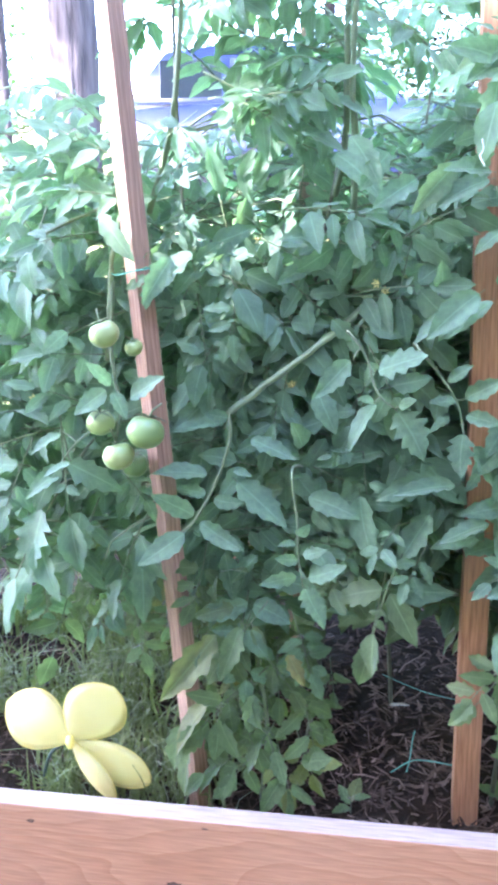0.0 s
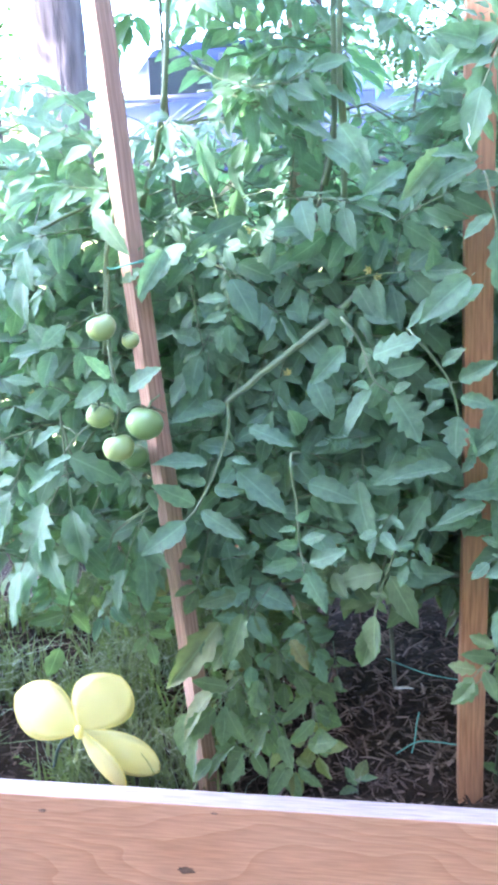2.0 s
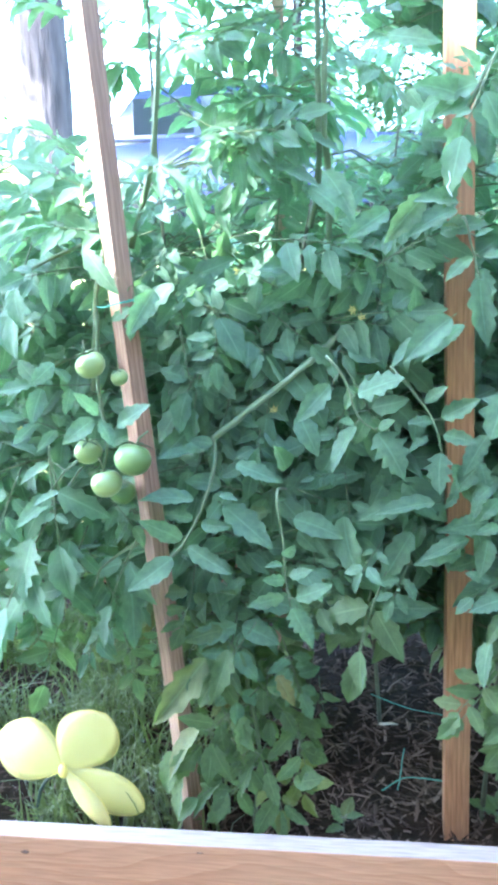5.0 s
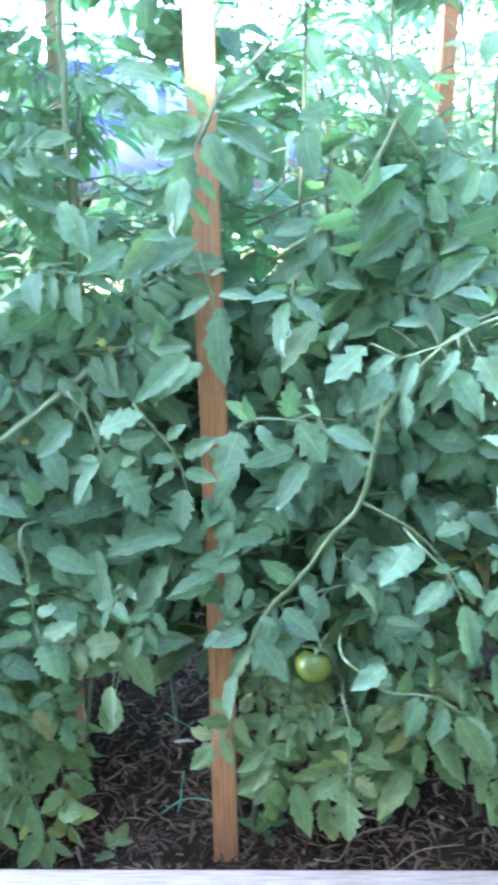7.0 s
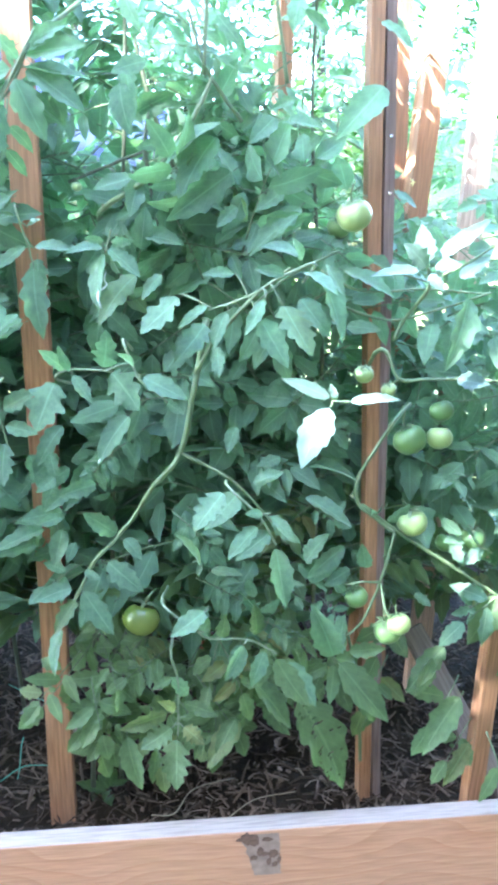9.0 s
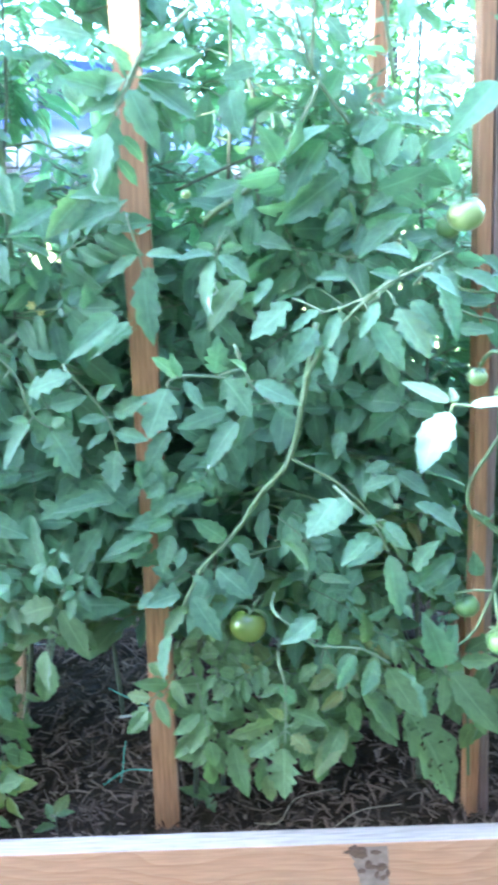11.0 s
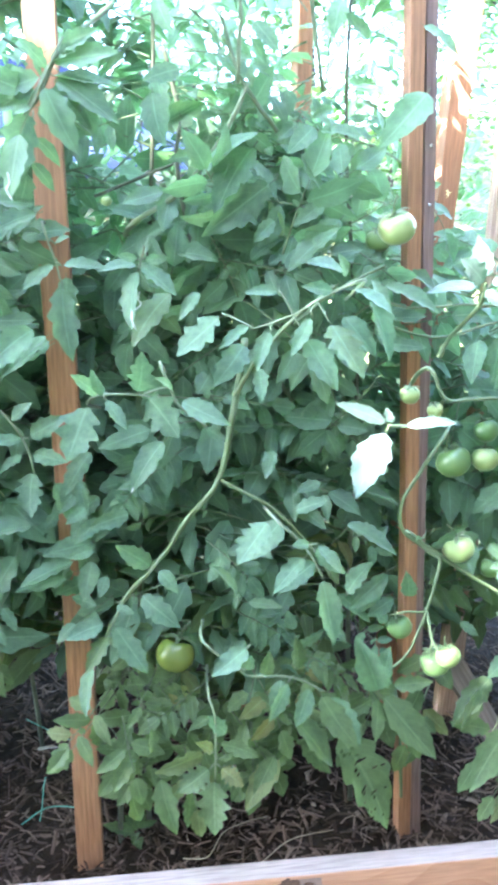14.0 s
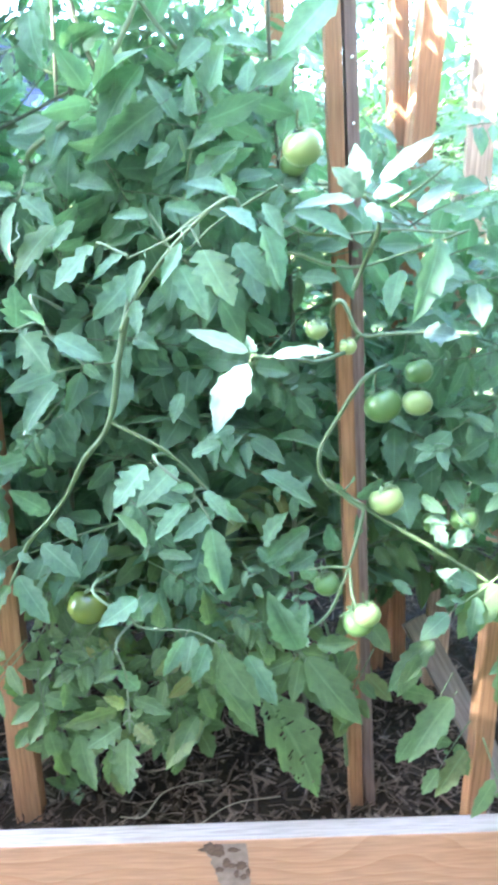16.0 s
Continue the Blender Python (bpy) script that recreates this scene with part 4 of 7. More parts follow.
put_leaf(PLANT_3, "one", (-0.001, 0.05, 1.407), (0.071, 0.03, 1.371), FACE, 1)
put_leaf(PLANT_3, "one", (0.009, 0.05, 1.415), (-0.074, 0.04, 1.438), FACE, 2)
put_leaf(PLANT_3, "one", (0.018, 0.05, 1.454), (0.073, 0.05, 1.479), FACE_HIGH, 4)
put_leaf(PLANT_4, "one", (0.418, 0.0, 1.180), (0.443, -0.03, 1.095), FACE_RIGHT, 4)
put_leaf(PLANT_3, "three", (0.073, 0.074, 0.588), (-0.029, 0.04, 0.483), FACE_RIGHT, 2)
put_leaf(PLANT_3, "three", (0.119, 0.074, 0.517), (0.045, 0.04, 0.437), FACE_LOW, 3)
put_leaf(PLANT_4, "one", (0.343, 0.08, 0.472), (0.271, 0.05, 0.381), FACE_HIGH, 4)
put_leaf(PLANT_4, "eaten", (0.405, 0.06, 0.516), (0.490, 0.02, 0.352), FACE_HIGH, 1, "pale green leaf riddled with small holes")
put_leaf(PLANT_4, "one", (0.361, 0.08, 0.490), (0.404, 0.05, 0.438), FACE_LEFT, 0)
put_leaf(PLANT_4, "one", (0.292, 0.1, 1.394), (0.206, 0.07, 1.328), FACE_HIGH, 1)
put_leaf(PLANT_4, "one", (0.310, 0.09, 1.330), (0.206, 0.06, 1.253), FACE_RIGHT, 2)
put_leaf(PLANT_3, "one", (0.152, 0.12, 1.469), (0.164, 0.1, 1.385), FACE_LEFT, 3)
put_leaf(PLANT_3, "three", (0.220, 0.142, 1.342), (0.144, 0.12, 1.409), FACE_RIGHT, 0)
put_leaf(PLANT_3, "one", (0.065, 0.07, 0.866), (0.026, 0.04, 0.838), FACE_HIGH, 2)
put_leaf(PLANT_3, "three", (0.131, 0.092, 0.833), (0.082, 0.07, 0.900), FACE_RIGHT, 4)
put_leaf(PLANT_4, "five", (0.287, 0.084, 0.781), (0.252, 0.05, 0.724), FACE_LEFT, 3)
put_leaf(PLANT_4, "three", (0.360, 0.074, 0.634), (0.328, 0.04, 0.725), FACE_LEFT, 1)
put_leaf(PLANT_3, "five", (0.207, 0.094, 0.564), (0.132, 0.06, 0.543), FACE_LOW, 4)
put_leaf(PLANT_4, "five", (0.302, 0.094, 0.541), (0.378, 0.06, 0.501), FACE, 0)
put_leaf(PLANT_2, "five", (-0.109, 0.074, 0.799), (-0.154, 0.04, 0.724), FACE_LEFT, 1)
put_leaf(PLANT_2, "full", (-0.166, 0.12, 0.892), (-0.236, 0.09, 0.885), FACE_HIGH, 3)
put_leaf(PLANT_4, "one", (0.418, 0.05, 0.736), (0.452, 0.03, 0.798), FACE_HIGH, 3)
put_leaf(PLANT_4, "five", (0.437, 0.065, 0.690), (0.484, 0.02, 0.636), FACE, 2)
put_leaf(PLANT_4, "three", (0.384, 0.064, 0.720), (0.415, 0.03, 0.671), FACE_LOW, 0)
# Sunlit blades, in the leaf copy whose colour is adjusted for the sun.
put_leaf(PLANT_4, "sunslim", (0.406, -0.160, 1.041), (0.336, -0.175, 1.071), FACE_LEFT, 0)
put_leaf(PLANT_4, "sunone", (0.404, -0.160, 1.039), (0.362, -0.185, 0.962), FACE_LEFT, 1)
put_leaf(PLANT_4, "sunslim", (0.420, -0.158, 1.037), (0.490, -0.160, 1.041), FACE_LEFT, 2)
put_leaf(PLANT_4, "sunone", (0.408, -0.158, 1.042), (0.399, -0.165, 1.063), FACE_LEFT, 0)
put_leaf(PLANT_4, "sunslim", (0.524, -0.115, 1.197), (0.450, -0.130, 1.189), FACE_LEFT, 1)
put_leaf(PLANT_4, "sunone", (0.528, -0.115, 1.198), (0.490, -0.130, 1.229), FACE_LEFT, 0)
put_leaf(PLANT_4, "sunone", (0.528, -0.112, 1.203), (0.517, -0.112, 1.254), FACE_LEFT, 2)
put_leaf(PLANT_4, "sunslim", (0.536, -0.110, 1.208), (0.606, -0.120, 1.262), FACE_LEFT, 1)
put_leaf(PLANT_4, "sunone", (0.534, -0.115, 1.200), (0.566, -0.130, 1.206), FACE_LEFT, 2)
put_leaf(PLANT_4, "sunone", (0.529, -0.115, 1.194), (0.546, -0.130, 1.172), FACE_LEFT, 0)
twig(PLANT_4, "branch", [(0.565, -0.070, 1.190), (0.585, -0.095, 1.205), (0.612, -0.115, 1.228)], 0.0022, 0.0014, STEM)
put_leaf(PLANT_4, "sunone", (0.598, -0.032, 1.182), (0.641, -0.04, 1.214), FACE_LEFT, 1)
put_leaf(PLANT_5, "sunone", (0.616, -0.006, 1.042), (0.661, -0.03, 1.037), FACE_LEFT, 2)
put_leaf(PLANT_5, "sunone", (0.642, -0.004, 1.041), (0.638, -0.02, 1.023), FACE_LEFT, 0)
put_leaf(PLANT_4, "one", (0.524, 0.1, 1.453), (0.444, 0.07, 1.368), FACE_LOW, 1)
put_leaf(PLANT_4, "one", (0.505, 0.1, 1.534), (0.554, 0.08, 1.490), FACE, 2)
put_leaf(PLANT_4, "one", (0.410, 0.1, 1.285), (0.326, 0.08, 1.207), FACE_HIGH, 3)
put_leaf(PLANT_5, "one", (0.676, 0.08, 0.578), (0.593, 0.04, 0.510), FACE_HIGH, 0)
put_leaf(PLANT_5, "three", (0.701, 0.086, 0.513), (0.606, 0.03, 0.400), FACE_LOW, 1)
put_leaf(PLANT_5, "three", (0.731, 0.085, 0.430), (0.649, 0.04, 0.335), FACE_HIGH, 2)
put_leaf(PLANT_4, "three", (0.432, 0.045, 0.620), (0.529, 0.0, 0.487), FACE_HIGH, 2)
put_leaf(PLANT_4, "one", (0.501, 0.08, 0.668), (0.411, 0.06, 0.751), FACE_HIGH, 3)
put_leaf(PLANT_4, "five", (0.422, 0.092, 0.830), (0.494, 0.07, 0.790), FACE_LEFT, 1)
put_leaf(PLANT_5, "one", (0.650, 0.05, 1.162), (0.610, 0.02, 1.047), FACE_RIGHT, 4)
put_leaf(PLANT_5, "one", (0.606, 0.07, 1.118), (0.586, 0.04, 1.053), FACE_LEFT, 1)
put_leaf(PLANT_5, "five", (0.704, 0.094, 0.870), (0.629, 0.06, 0.853), FACE_HIGH, 1)
put_leaf(PLANT_5, "five", (0.741, 0.075, 0.671), (0.655, 0.03, 0.655), FACE_LOW, 2)
put_leaf(PLANT_4, "three", (0.518, 0.064, 0.807), (0.540, 0.03, 0.847), FACE_RIGHT, 1)
put_leaf(PLANT_5, "three", (0.740, 0.084, 0.734), (0.640, 0.05, 0.770), FACE_HIGH, 3)
put_leaf(PLANT_5, "three", (0.750, 0.045, 0.784), (0.775, 0.0, 0.477), FACE_LEFT, 0)
put_leaf(PLANT_5, "three", (0.754, 0.044, 0.694), (0.631, 0.01, 0.610), FACE, 1)
put_leaf(PLANT_5, "three", (0.732, 0.026, 0.441), (0.769, -0.03, 0.281), FACE_HIGH, 2)
put_leaf(PLANT_5, "one", (0.799, 0.03, 0.595), (0.726, 0.0, 0.559), FACE_LEFT, 3)
put_leaf(PLANT_5, "five", (0.788, 0.094, 1.105), (0.631, 0.06, 1.073), FACE_LEFT, 1)
put_leaf(PLANT_5, "five", (0.790, 0.094, 0.844), (0.728, 0.06, 0.778), FACE_LOW, 2)
put_leaf(PLANT_5, "full", (0.789, 0.12, 1.209), (0.679, 0.09, 1.170), FACE_HIGH, 3)
put_leaf(PLANT_5, "five", (0.810, 0.102, 0.920), (0.696, 0.08, 0.849), FACE_LOW, 0)
put_leaf(PLANT_5, "full", (0.778, 0.16, 1.303), (0.651, 0.13, 1.277), FACE_LEFT, 1)
put_leaf(PLANT_5, "five", (0.751, 0.134, 0.991), (0.595, 0.1, 0.987), FACE_LOW, 2)
put_leaf(PLANT_3, "five", (0.143, 0.105, 0.624), (0.079, 0.06, 0.486), FACE_HIGH, 1)
put_leaf(PLANT_3, "full", (0.217, 0.09, 0.591), (0.105, 0.05, 0.530), FACE_HIGH, 3)
put_leaf(PLANT_4, "five", (0.284, 0.095, 0.602), (0.340, 0.05, 0.469), FACE_RIGHT, 4)
put_leaf(PLANT_4, "full", (0.344, 0.09, 0.635), (0.445, 0.05, 0.574), FACE_HIGH, 5)
put_leaf(PLANT_4, "five", (0.450, 0.095, 0.560), (0.367, 0.05, 0.478), FACE_RIGHT, 0)
put_leaf(PLANT_4, "full", (0.218, 0.09, 0.501), (0.287, 0.05, 0.391), FACE_HIGH, 1)
put_leaf(PLANT_3, "three", (0.177, 0.074, 0.489), (0.199, 0.04, 0.351), FACE, 2)
put_leaf(PLANT_3, "five", (0.132, 0.105, 0.464), (0.087, 0.06, 0.405), FACE_LEFT, 3)
put_leaf(PLANT_4, "five", (0.483, 0.105, 0.640), (0.434, 0.06, 0.499), FACE_RIGHT, 2)
put_leaf(PLANT_3, "full", (0.161, 0.09, 0.709), (0.071, 0.06, 0.632), FACE_RIGHT, 0)
put_leaf(PLANT_4, "full", (0.251, 0.09, 0.706), (0.354, 0.06, 0.650), FACE_RIGHT, 2)
put_leaf(PLANT_4, "full", (0.213, 0.09, 0.819), (0.295, 0.05, 0.741), FACE, 4)
put_leaf(PLANT_3, "full", (0.144, 0.1, 0.926), (0.073, 0.06, 0.860), FACE_HIGH, 5)
put_leaf(PLANT_2, "five", (-0.167, 0.124, 0.716), (-0.243, 0.09, 0.629), FACE_LEFT, 1)
put_leaf(PLANT_2, "full", (-0.146, 0.13, 0.778), (-0.216, 0.1, 0.690), FACE_RIGHT, 2)
put_leaf(PLANT_2, "five", (-0.069, 0.074, 0.762), (-0.107, 0.04, 0.677), FACE_HIGH, 3)
put_leaf(PLANT_2, "full", (-0.315, 0.12, 0.636), (-0.413, 0.09, 0.493), FACE, 0)
put_leaf(PLANT_2, "full", (-0.279, 0.13, 0.622), (-0.224, 0.1, 0.473), FACE_HIGH, 1)
put_leaf(PLANT_2, "five", (-0.377, 0.124, 0.470), (-0.323, 0.09, 0.333), FACE, 2)
put_leaf(PLANT_2, "five", (-0.268, 0.134, 0.492), (-0.227, 0.1, 0.331), FACE_HIGH, 3)
put_leaf(PLANT_2, "old", (-0.272, 0.134, 0.411), (-0.218, 0.1, 0.287), FACE_LEFT, 1)
put_leaf(PLANT_2, "full", (-0.414, 0.12, 0.735), (-0.455, 0.09, 0.596), FACE_RIGHT, 4)
put_leaf(PLANT_2, "full", (-0.239, 0.13, 0.733), (-0.149, 0.1, 0.619), FACE_LEFT, 5)
put_leaf(PLANT_1, "full", (-0.591, 0.12, 0.803), (-0.643, 0.08, 0.637), FACE, 0)
put_leaf(PLANT_1, "full", (-0.548, 0.13, 0.658), (-0.617, 0.09, 0.539), FACE_LEFT, 1)
put_leaf(PLANT_1, "five", (-0.548, 0.134, 0.607), (-0.514, 0.1, 0.494), FACE, 2)
put_leaf(PLANT_0, "full", (-0.700, 0.12, 0.712), (-0.681, 0.08, 0.563), FACE_HIGH, 3)
put_leaf(PLANT_0, "full", (-0.698, 0.12, 0.900), (-0.749, 0.08, 0.747), FACE_LOW, 4)
put_leaf(PLANT_1, "five", (-0.556, 0.124, 0.850), (-0.490, 0.09, 0.775), FACE_HIGH, 5)
put_leaf(PLANT_1, "full", (-0.599, 0.13, 0.760), (-0.533, 0.1, 0.620), FACE_HIGH, 3)
put_leaf(PLANT_3, "one", (-0.024, 0.07, 0.859), (-0.123, 0.04, 0.848), FACE_HIGH, 0)
put_leaf(PLANT_3, "three", (0.077, 0.074, 0.746), (-0.004, 0.04, 0.692), FACE, 1)
put_leaf(PLANT_3, "five", (0.068, 0.074, 0.596), (-0.026, 0.04, 0.485), FACE_HIGH, 2)
put_leaf(PLANT_3, "five", (0.023, 0.074, 1.460), (0.076, 0.04, 1.372), FACE_HIGH, 3)
put_leaf(PLANT_3, "five", (0.016, 0.074, 1.476), (-0.038, 0.04, 1.437), FACE_LOW, 0)
put_leaf(PLANT_3, "one", (-0.001, 0.07, 1.290), (-0.072, 0.04, 1.292), FACE_HIGH, 2)
put_leaf(PLANT_3, "five", (-0.118, 0.134, 1.246), (-0.189, 0.1, 1.166), FACE_RIGHT, 2)
put_leaf(PLANT_3, "five", (-0.166, 0.124, 1.061), (-0.093, 0.09, 0.942), FACE_LEFT, 1)
put_leaf(PLANT_2, "full", (-0.167, 0.13, 0.889), (-0.135, 0.09, 0.738), FACE_LEFT, 1)
put_leaf(PLANT_2, "three", (-0.104, 0.074, 0.747), (-0.145, 0.04, 0.558), FACE_LEFT, 3)
put_leaf(PLANT_1, "five", (-0.481, 0.104, 1.218), (-0.485, 0.07, 1.110), FACE_HIGH, 2)
put_leaf(PLANT_1, "five", (-0.616, 0.124, 1.170), (-0.663, 0.09, 1.088), FACE_HIGH, 3)
put_leaf(PLANT_1, "full", (-0.580, 0.14, 1.358), (-0.676, 0.1, 1.313), FACE_HIGH, 1)
put_leaf(PLANT_1, "full", (-0.542, 0.14, 1.300), (-0.630, 0.1, 1.326), FACE, 2)
put_leaf(PLANT_2, "five", (-0.369, 0.145, 1.137), (-0.358, 0.1, 1.026), FACE_RIGHT, 4)
put_leaf(PLANT_2, "full", (-0.415, 0.15, 1.269), (-0.472, 0.11, 1.181), FACE_HIGH, 5)
put_leaf(PLANT_2, "five", (-0.402, 0.154, 1.349), (-0.477, 0.12, 1.271), FACE_HIGH, 1)
put_leaf(PLANT_3, "five", (-0.007, 0.105, 1.412), (-0.029, 0.06, 1.282), FACE_RIGHT, 2)
twig(PLANT_2, "branch", [(-0.371, 0.115, 0.953), (-0.371, 0.107, 0.909), (-0.387, 0.099, 0.856), (-0.406, 0.091, 0.816), (-0.427, 0.083, 0.781), (-0.445, 0.075, 0.765)], 0.003, 0.0018, STEM_PALE)
put_leaf(PLANT_2, "one", (-0.377, 0.112, 0.934), (-0.460, 0.088, 0.922), FACE_HIGH, 0)
put_leaf(PLANT_2, "one", (-0.370, 0.112, 0.942), (-0.410, 0.098, 0.953), FACE_LOW, 1)
put_leaf(PLANT_2, "one", (-0.344, 0.104, 0.914), (-0.265, 0.081, 0.886), FACE_LEFT, 2)
put_leaf(PLANT_2, "slim", (-0.366, 0.096, 0.852), (-0.278, 0.066, 0.783), FACE_RIGHT, 3)
put_leaf(PLANT_2, "one", (-0.367, 0.096, 0.862), (-0.332, 0.084, 0.856), FACE_HIGH, 4)
put_leaf(PLANT_2, "one", (-0.397, 0.096, 0.852), (-0.489, 0.070, 0.860), FACE_LEFT, 5)
put_leaf(PLANT_2, "one", (-0.402, 0.088, 0.824), (-0.450, 0.072, 0.839), FACE_LEFT, 6)
put_leaf(PLANT_2, "slim", (-0.399, 0.088, 0.818), (-0.341, 0.071, 0.818), FACE, 7)
put_leaf(PLANT_2, "one", (-0.417, 0.080, 0.790), (-0.488, 0.057, 0.832), FACE, 8)
put_leaf(PLANT_2, "one", (-0.422, 0.080, 0.787), (-0.342, 0.056, 0.745), FACE_LEFT, 9)
put_leaf(PLANT_2, "one", (-0.432, 0.072, 0.772), (-0.510, 0.046, 0.718), FACE_LOW, 10)
put_leaf(PLANT_2, "slim", (-0.428, 0.080, 0.768), (-0.414, 0.072, 0.761), FACE_LOW, 11)
put_leaf(PLANT_2, "one", (-0.280, 0.117, 0.846), (-0.259, 0.108, 0.852), FACE_HIGH, 0)
put_leaf(PLANT_2, "one", (-0.257, 0.109, 0.820), (-0.167, 0.084, 0.794), FACE_RIGHT, 1)
put_leaf(PLANT_2, "one", (-0.284, 0.109, 0.835), (-0.344, 0.091, 0.817), FACE, 2)
put_leaf(PLANT_2, "one", (-0.246, 0.087, 0.682), (-0.220, 0.066, 0.617), FACE_RIGHT, 9)
twig(PLANT_2, "branch", [(-0.348, 0.130, 0.649), (-0.358, 0.110, 0.591)], 0.0018, 0.00108, STEM)
put_leaf(PLANT_2, "one", (-0.363, 0.107, 0.630), (-0.434, 0.087, 0.614), FACE_RIGHT, 0)
put_leaf(PLANT_2, "one", (-0.348, 0.127, 0.627), (-0.274, 0.106, 0.603), FACE_RIGHT, 1)
put_leaf(PLANT_2, "one", (-0.360, 0.107, 0.591), (-0.390, 0.090, 0.543), FACE_HIGH, 2)
put_leaf(PLANT_2, "slim", (-0.388, 0.127, 0.721), (-0.369, 0.104, 0.640), FACE_RIGHT, 3)
put_leaf(PLANT_2, "one", (-0.328, 0.127, 0.715), (-0.373, 0.108, 0.668), FACE, 4)
put_leaf(PLANT_2, "one", (-0.144, 0.087, 1.024), (-0.161, 0.078, 1.035), FACE_LEFT, 6)
put_leaf(PLANT_3, "one", (-0.040, 0.085, 0.958), (-0.073, 0.070, 0.935), FACE_HIGH, 6)
put_leaf(PLANT_3, "slim", (-0.014, 0.107, 1.117), (-0.099, 0.077, 1.059), FACE_HIGH, 0)
put_leaf(PLANT_3, "slim", (0.007, 0.107, 1.110), (-0.067, 0.081, 1.064), FACE_HIGH, 1)
put_leaf(PLANT_3, "slim", (-0.045, 0.107, 0.854), (-0.148, 0.078, 0.826), FACE, 2)
put_leaf(PLANT_3, "slim", (-0.058, 0.107, 0.808), (-0.112, 0.079, 0.723), FACE, 3)
put_leaf(PLANT_3, "one", (0.025, 0.107, 0.773), (-0.066, 0.081, 0.753), FACE_RIGHT, 4)
put_leaf(PLANT_3, "one", (0.045, 0.107, 0.806), (-0.025, 0.087, 0.805), FACE_RIGHT, 5)
put_leaf(PLANT_3, "one", (0.050, 0.107, 0.757), (-0.009, 0.089, 0.744), FACE, 6)
put_leaf(PLANT_3, "slim", (-0.171, 0.107, 0.837), (-0.144, 0.077, 0.726), FACE_LOW, 7)
put_leaf(PLANT_3, "one", (-0.241, 0.107, 0.994), (-0.206, 0.084, 0.925), FACE, 8)
put_leaf(PLANT_1, "one", (-0.527, 0.027, 1.002), (-0.560, 0.010, 1.042), FACE_RIGHT, 0)
put_leaf(PLANT_1, "one", (-0.532, 0.027, 1.003), (-0.582, 0.007, 0.965), FACE_LOW, 1)
put_leaf(PLANT_1, "one", (-0.529, 0.027, 1.001), (-0.503, 0.011, 0.959), FACE, 2)
put_leaf(PLANT_1, "slim", (-0.506, 0.027, 0.985), (-0.443, 0.007, 1.024), FACE_LEFT, 3)
put_leaf(PLANT_1, "one", (-0.429, 0.027, 1.191), (-0.470, 0.002, 1.122), FACE_RIGHT, 4)
put_leaf(PLANT_1, "one", (-0.640, 0.027, 1.198), (-0.624, 0.007, 1.135), FACE, 5)
put_leaf(PLANT_1, "slim", (-0.595, 0.027, 0.887), (-0.638, 0.011, 0.867), FACE_LEFT, 7)
put_leaf(PLANT_1, "one", (-0.586, 0.027, 1.087), (-0.624, 0.009, 1.051), FACE, 8)
put_leaf(PLANT_3, "one", (0.028, 0.077, 1.206), (0.034, 0.055, 1.137), FACE_LEFT, 2)
put_leaf(PLANT_3, "one", (-0.000, 0.090, 1.254), (-0.030, 0.078, 1.259), FACE_LEFT, 4)
put_leaf(PLANT_3, "slim", (-0.008, 0.057, 1.139), (-0.085, 0.027, 1.073), FACE_RIGHT, 0)
put_leaf(PLANT_3, "one", (0.005, 0.057, 1.127), (-0.042, 0.036, 1.083), FACE_LEFT, 1)
put_leaf(PLANT_3, "slim", (0.171, 0.057, 1.185), (0.112, 0.029, 1.110), FACE_HIGH, 2)
twig(PLANT_3, "branch", [(0.131, 0.050, 1.241), (0.124, 0.040, 1.212)], 0.0018, 0.00108, STEM)
put_leaf(PLANT_3, "slim", (0.124, 0.037, 1.216), (0.114, 0.011, 1.133), FACE_LEFT, 0, "green leaf with pale winding leaf-miner trails")
put_leaf(PLANT_3, "one", (0.124, 0.037, 1.217), (0.071, 0.019, 1.208), FACE_LEFT, 1)
put_leaf(PLANT_3, "one", (0.124, 0.037, 1.218), (0.171, 0.016, 1.178), FACE, 2)
put_leaf(PLANT_3, "slim", (0.123, 0.037, 1.224), (0.095, 0.025, 1.229), FACE_LOW, 3)
put_leaf(PLANT_3, "one", (0.130, 0.037, 1.224), (0.163, 0.024, 1.226), FACE_LOW, 4)
put_leaf(PLANT_3, "slim", (0.157, 0.047, 0.986), (0.107, 0.021, 0.915), FACE, 0, "green leaf with pale winding leaf-miner trails")
put_leaf(PLANT_3, "one", (0.045, 0.047, 0.891), (0.016, 0.033, 0.870), FACE_LOW, 1)
put_leaf(PLANT_3, "one", (0.107, 0.047, 0.879), (0.048, 0.028, 0.866), FACE, 2)
twig(PLANT_4, "branch", [(0.223, 0.000, 0.937), (0.295, -0.007, 0.897), (0.348, -0.013, 0.842), (0.374, -0.020, 0.805)], 0.0024, 0.0014399999999999999, STEM)
put_leaf(PLANT_4, "one", (0.311, -0.010, 0.883), (0.255, -0.033, 0.830), FACE, 1)
put_leaf(PLANT_4, "one", (0.323, -0.010, 0.891), (0.369, -0.027, 0.912), FACE, 2)
put_leaf(PLANT_4, "slim", (0.359, -0.016, 0.823), (0.299, -0.038, 0.785), FACE, 3)
put_leaf(PLANT_4, "one", (0.352, -0.016, 0.842), (0.395, -0.035, 0.808), FACE_LOW, 4)
put_leaf(PLANT_3, "one", (0.135, 0.027, 0.803), (0.083, 0.008, 0.847), FACE_LEFT, 0)
put_leaf(PLANT_3, "one", (0.138, 0.027, 0.801), (0.167, 0.012, 0.770), FACE_RIGHT, 1)
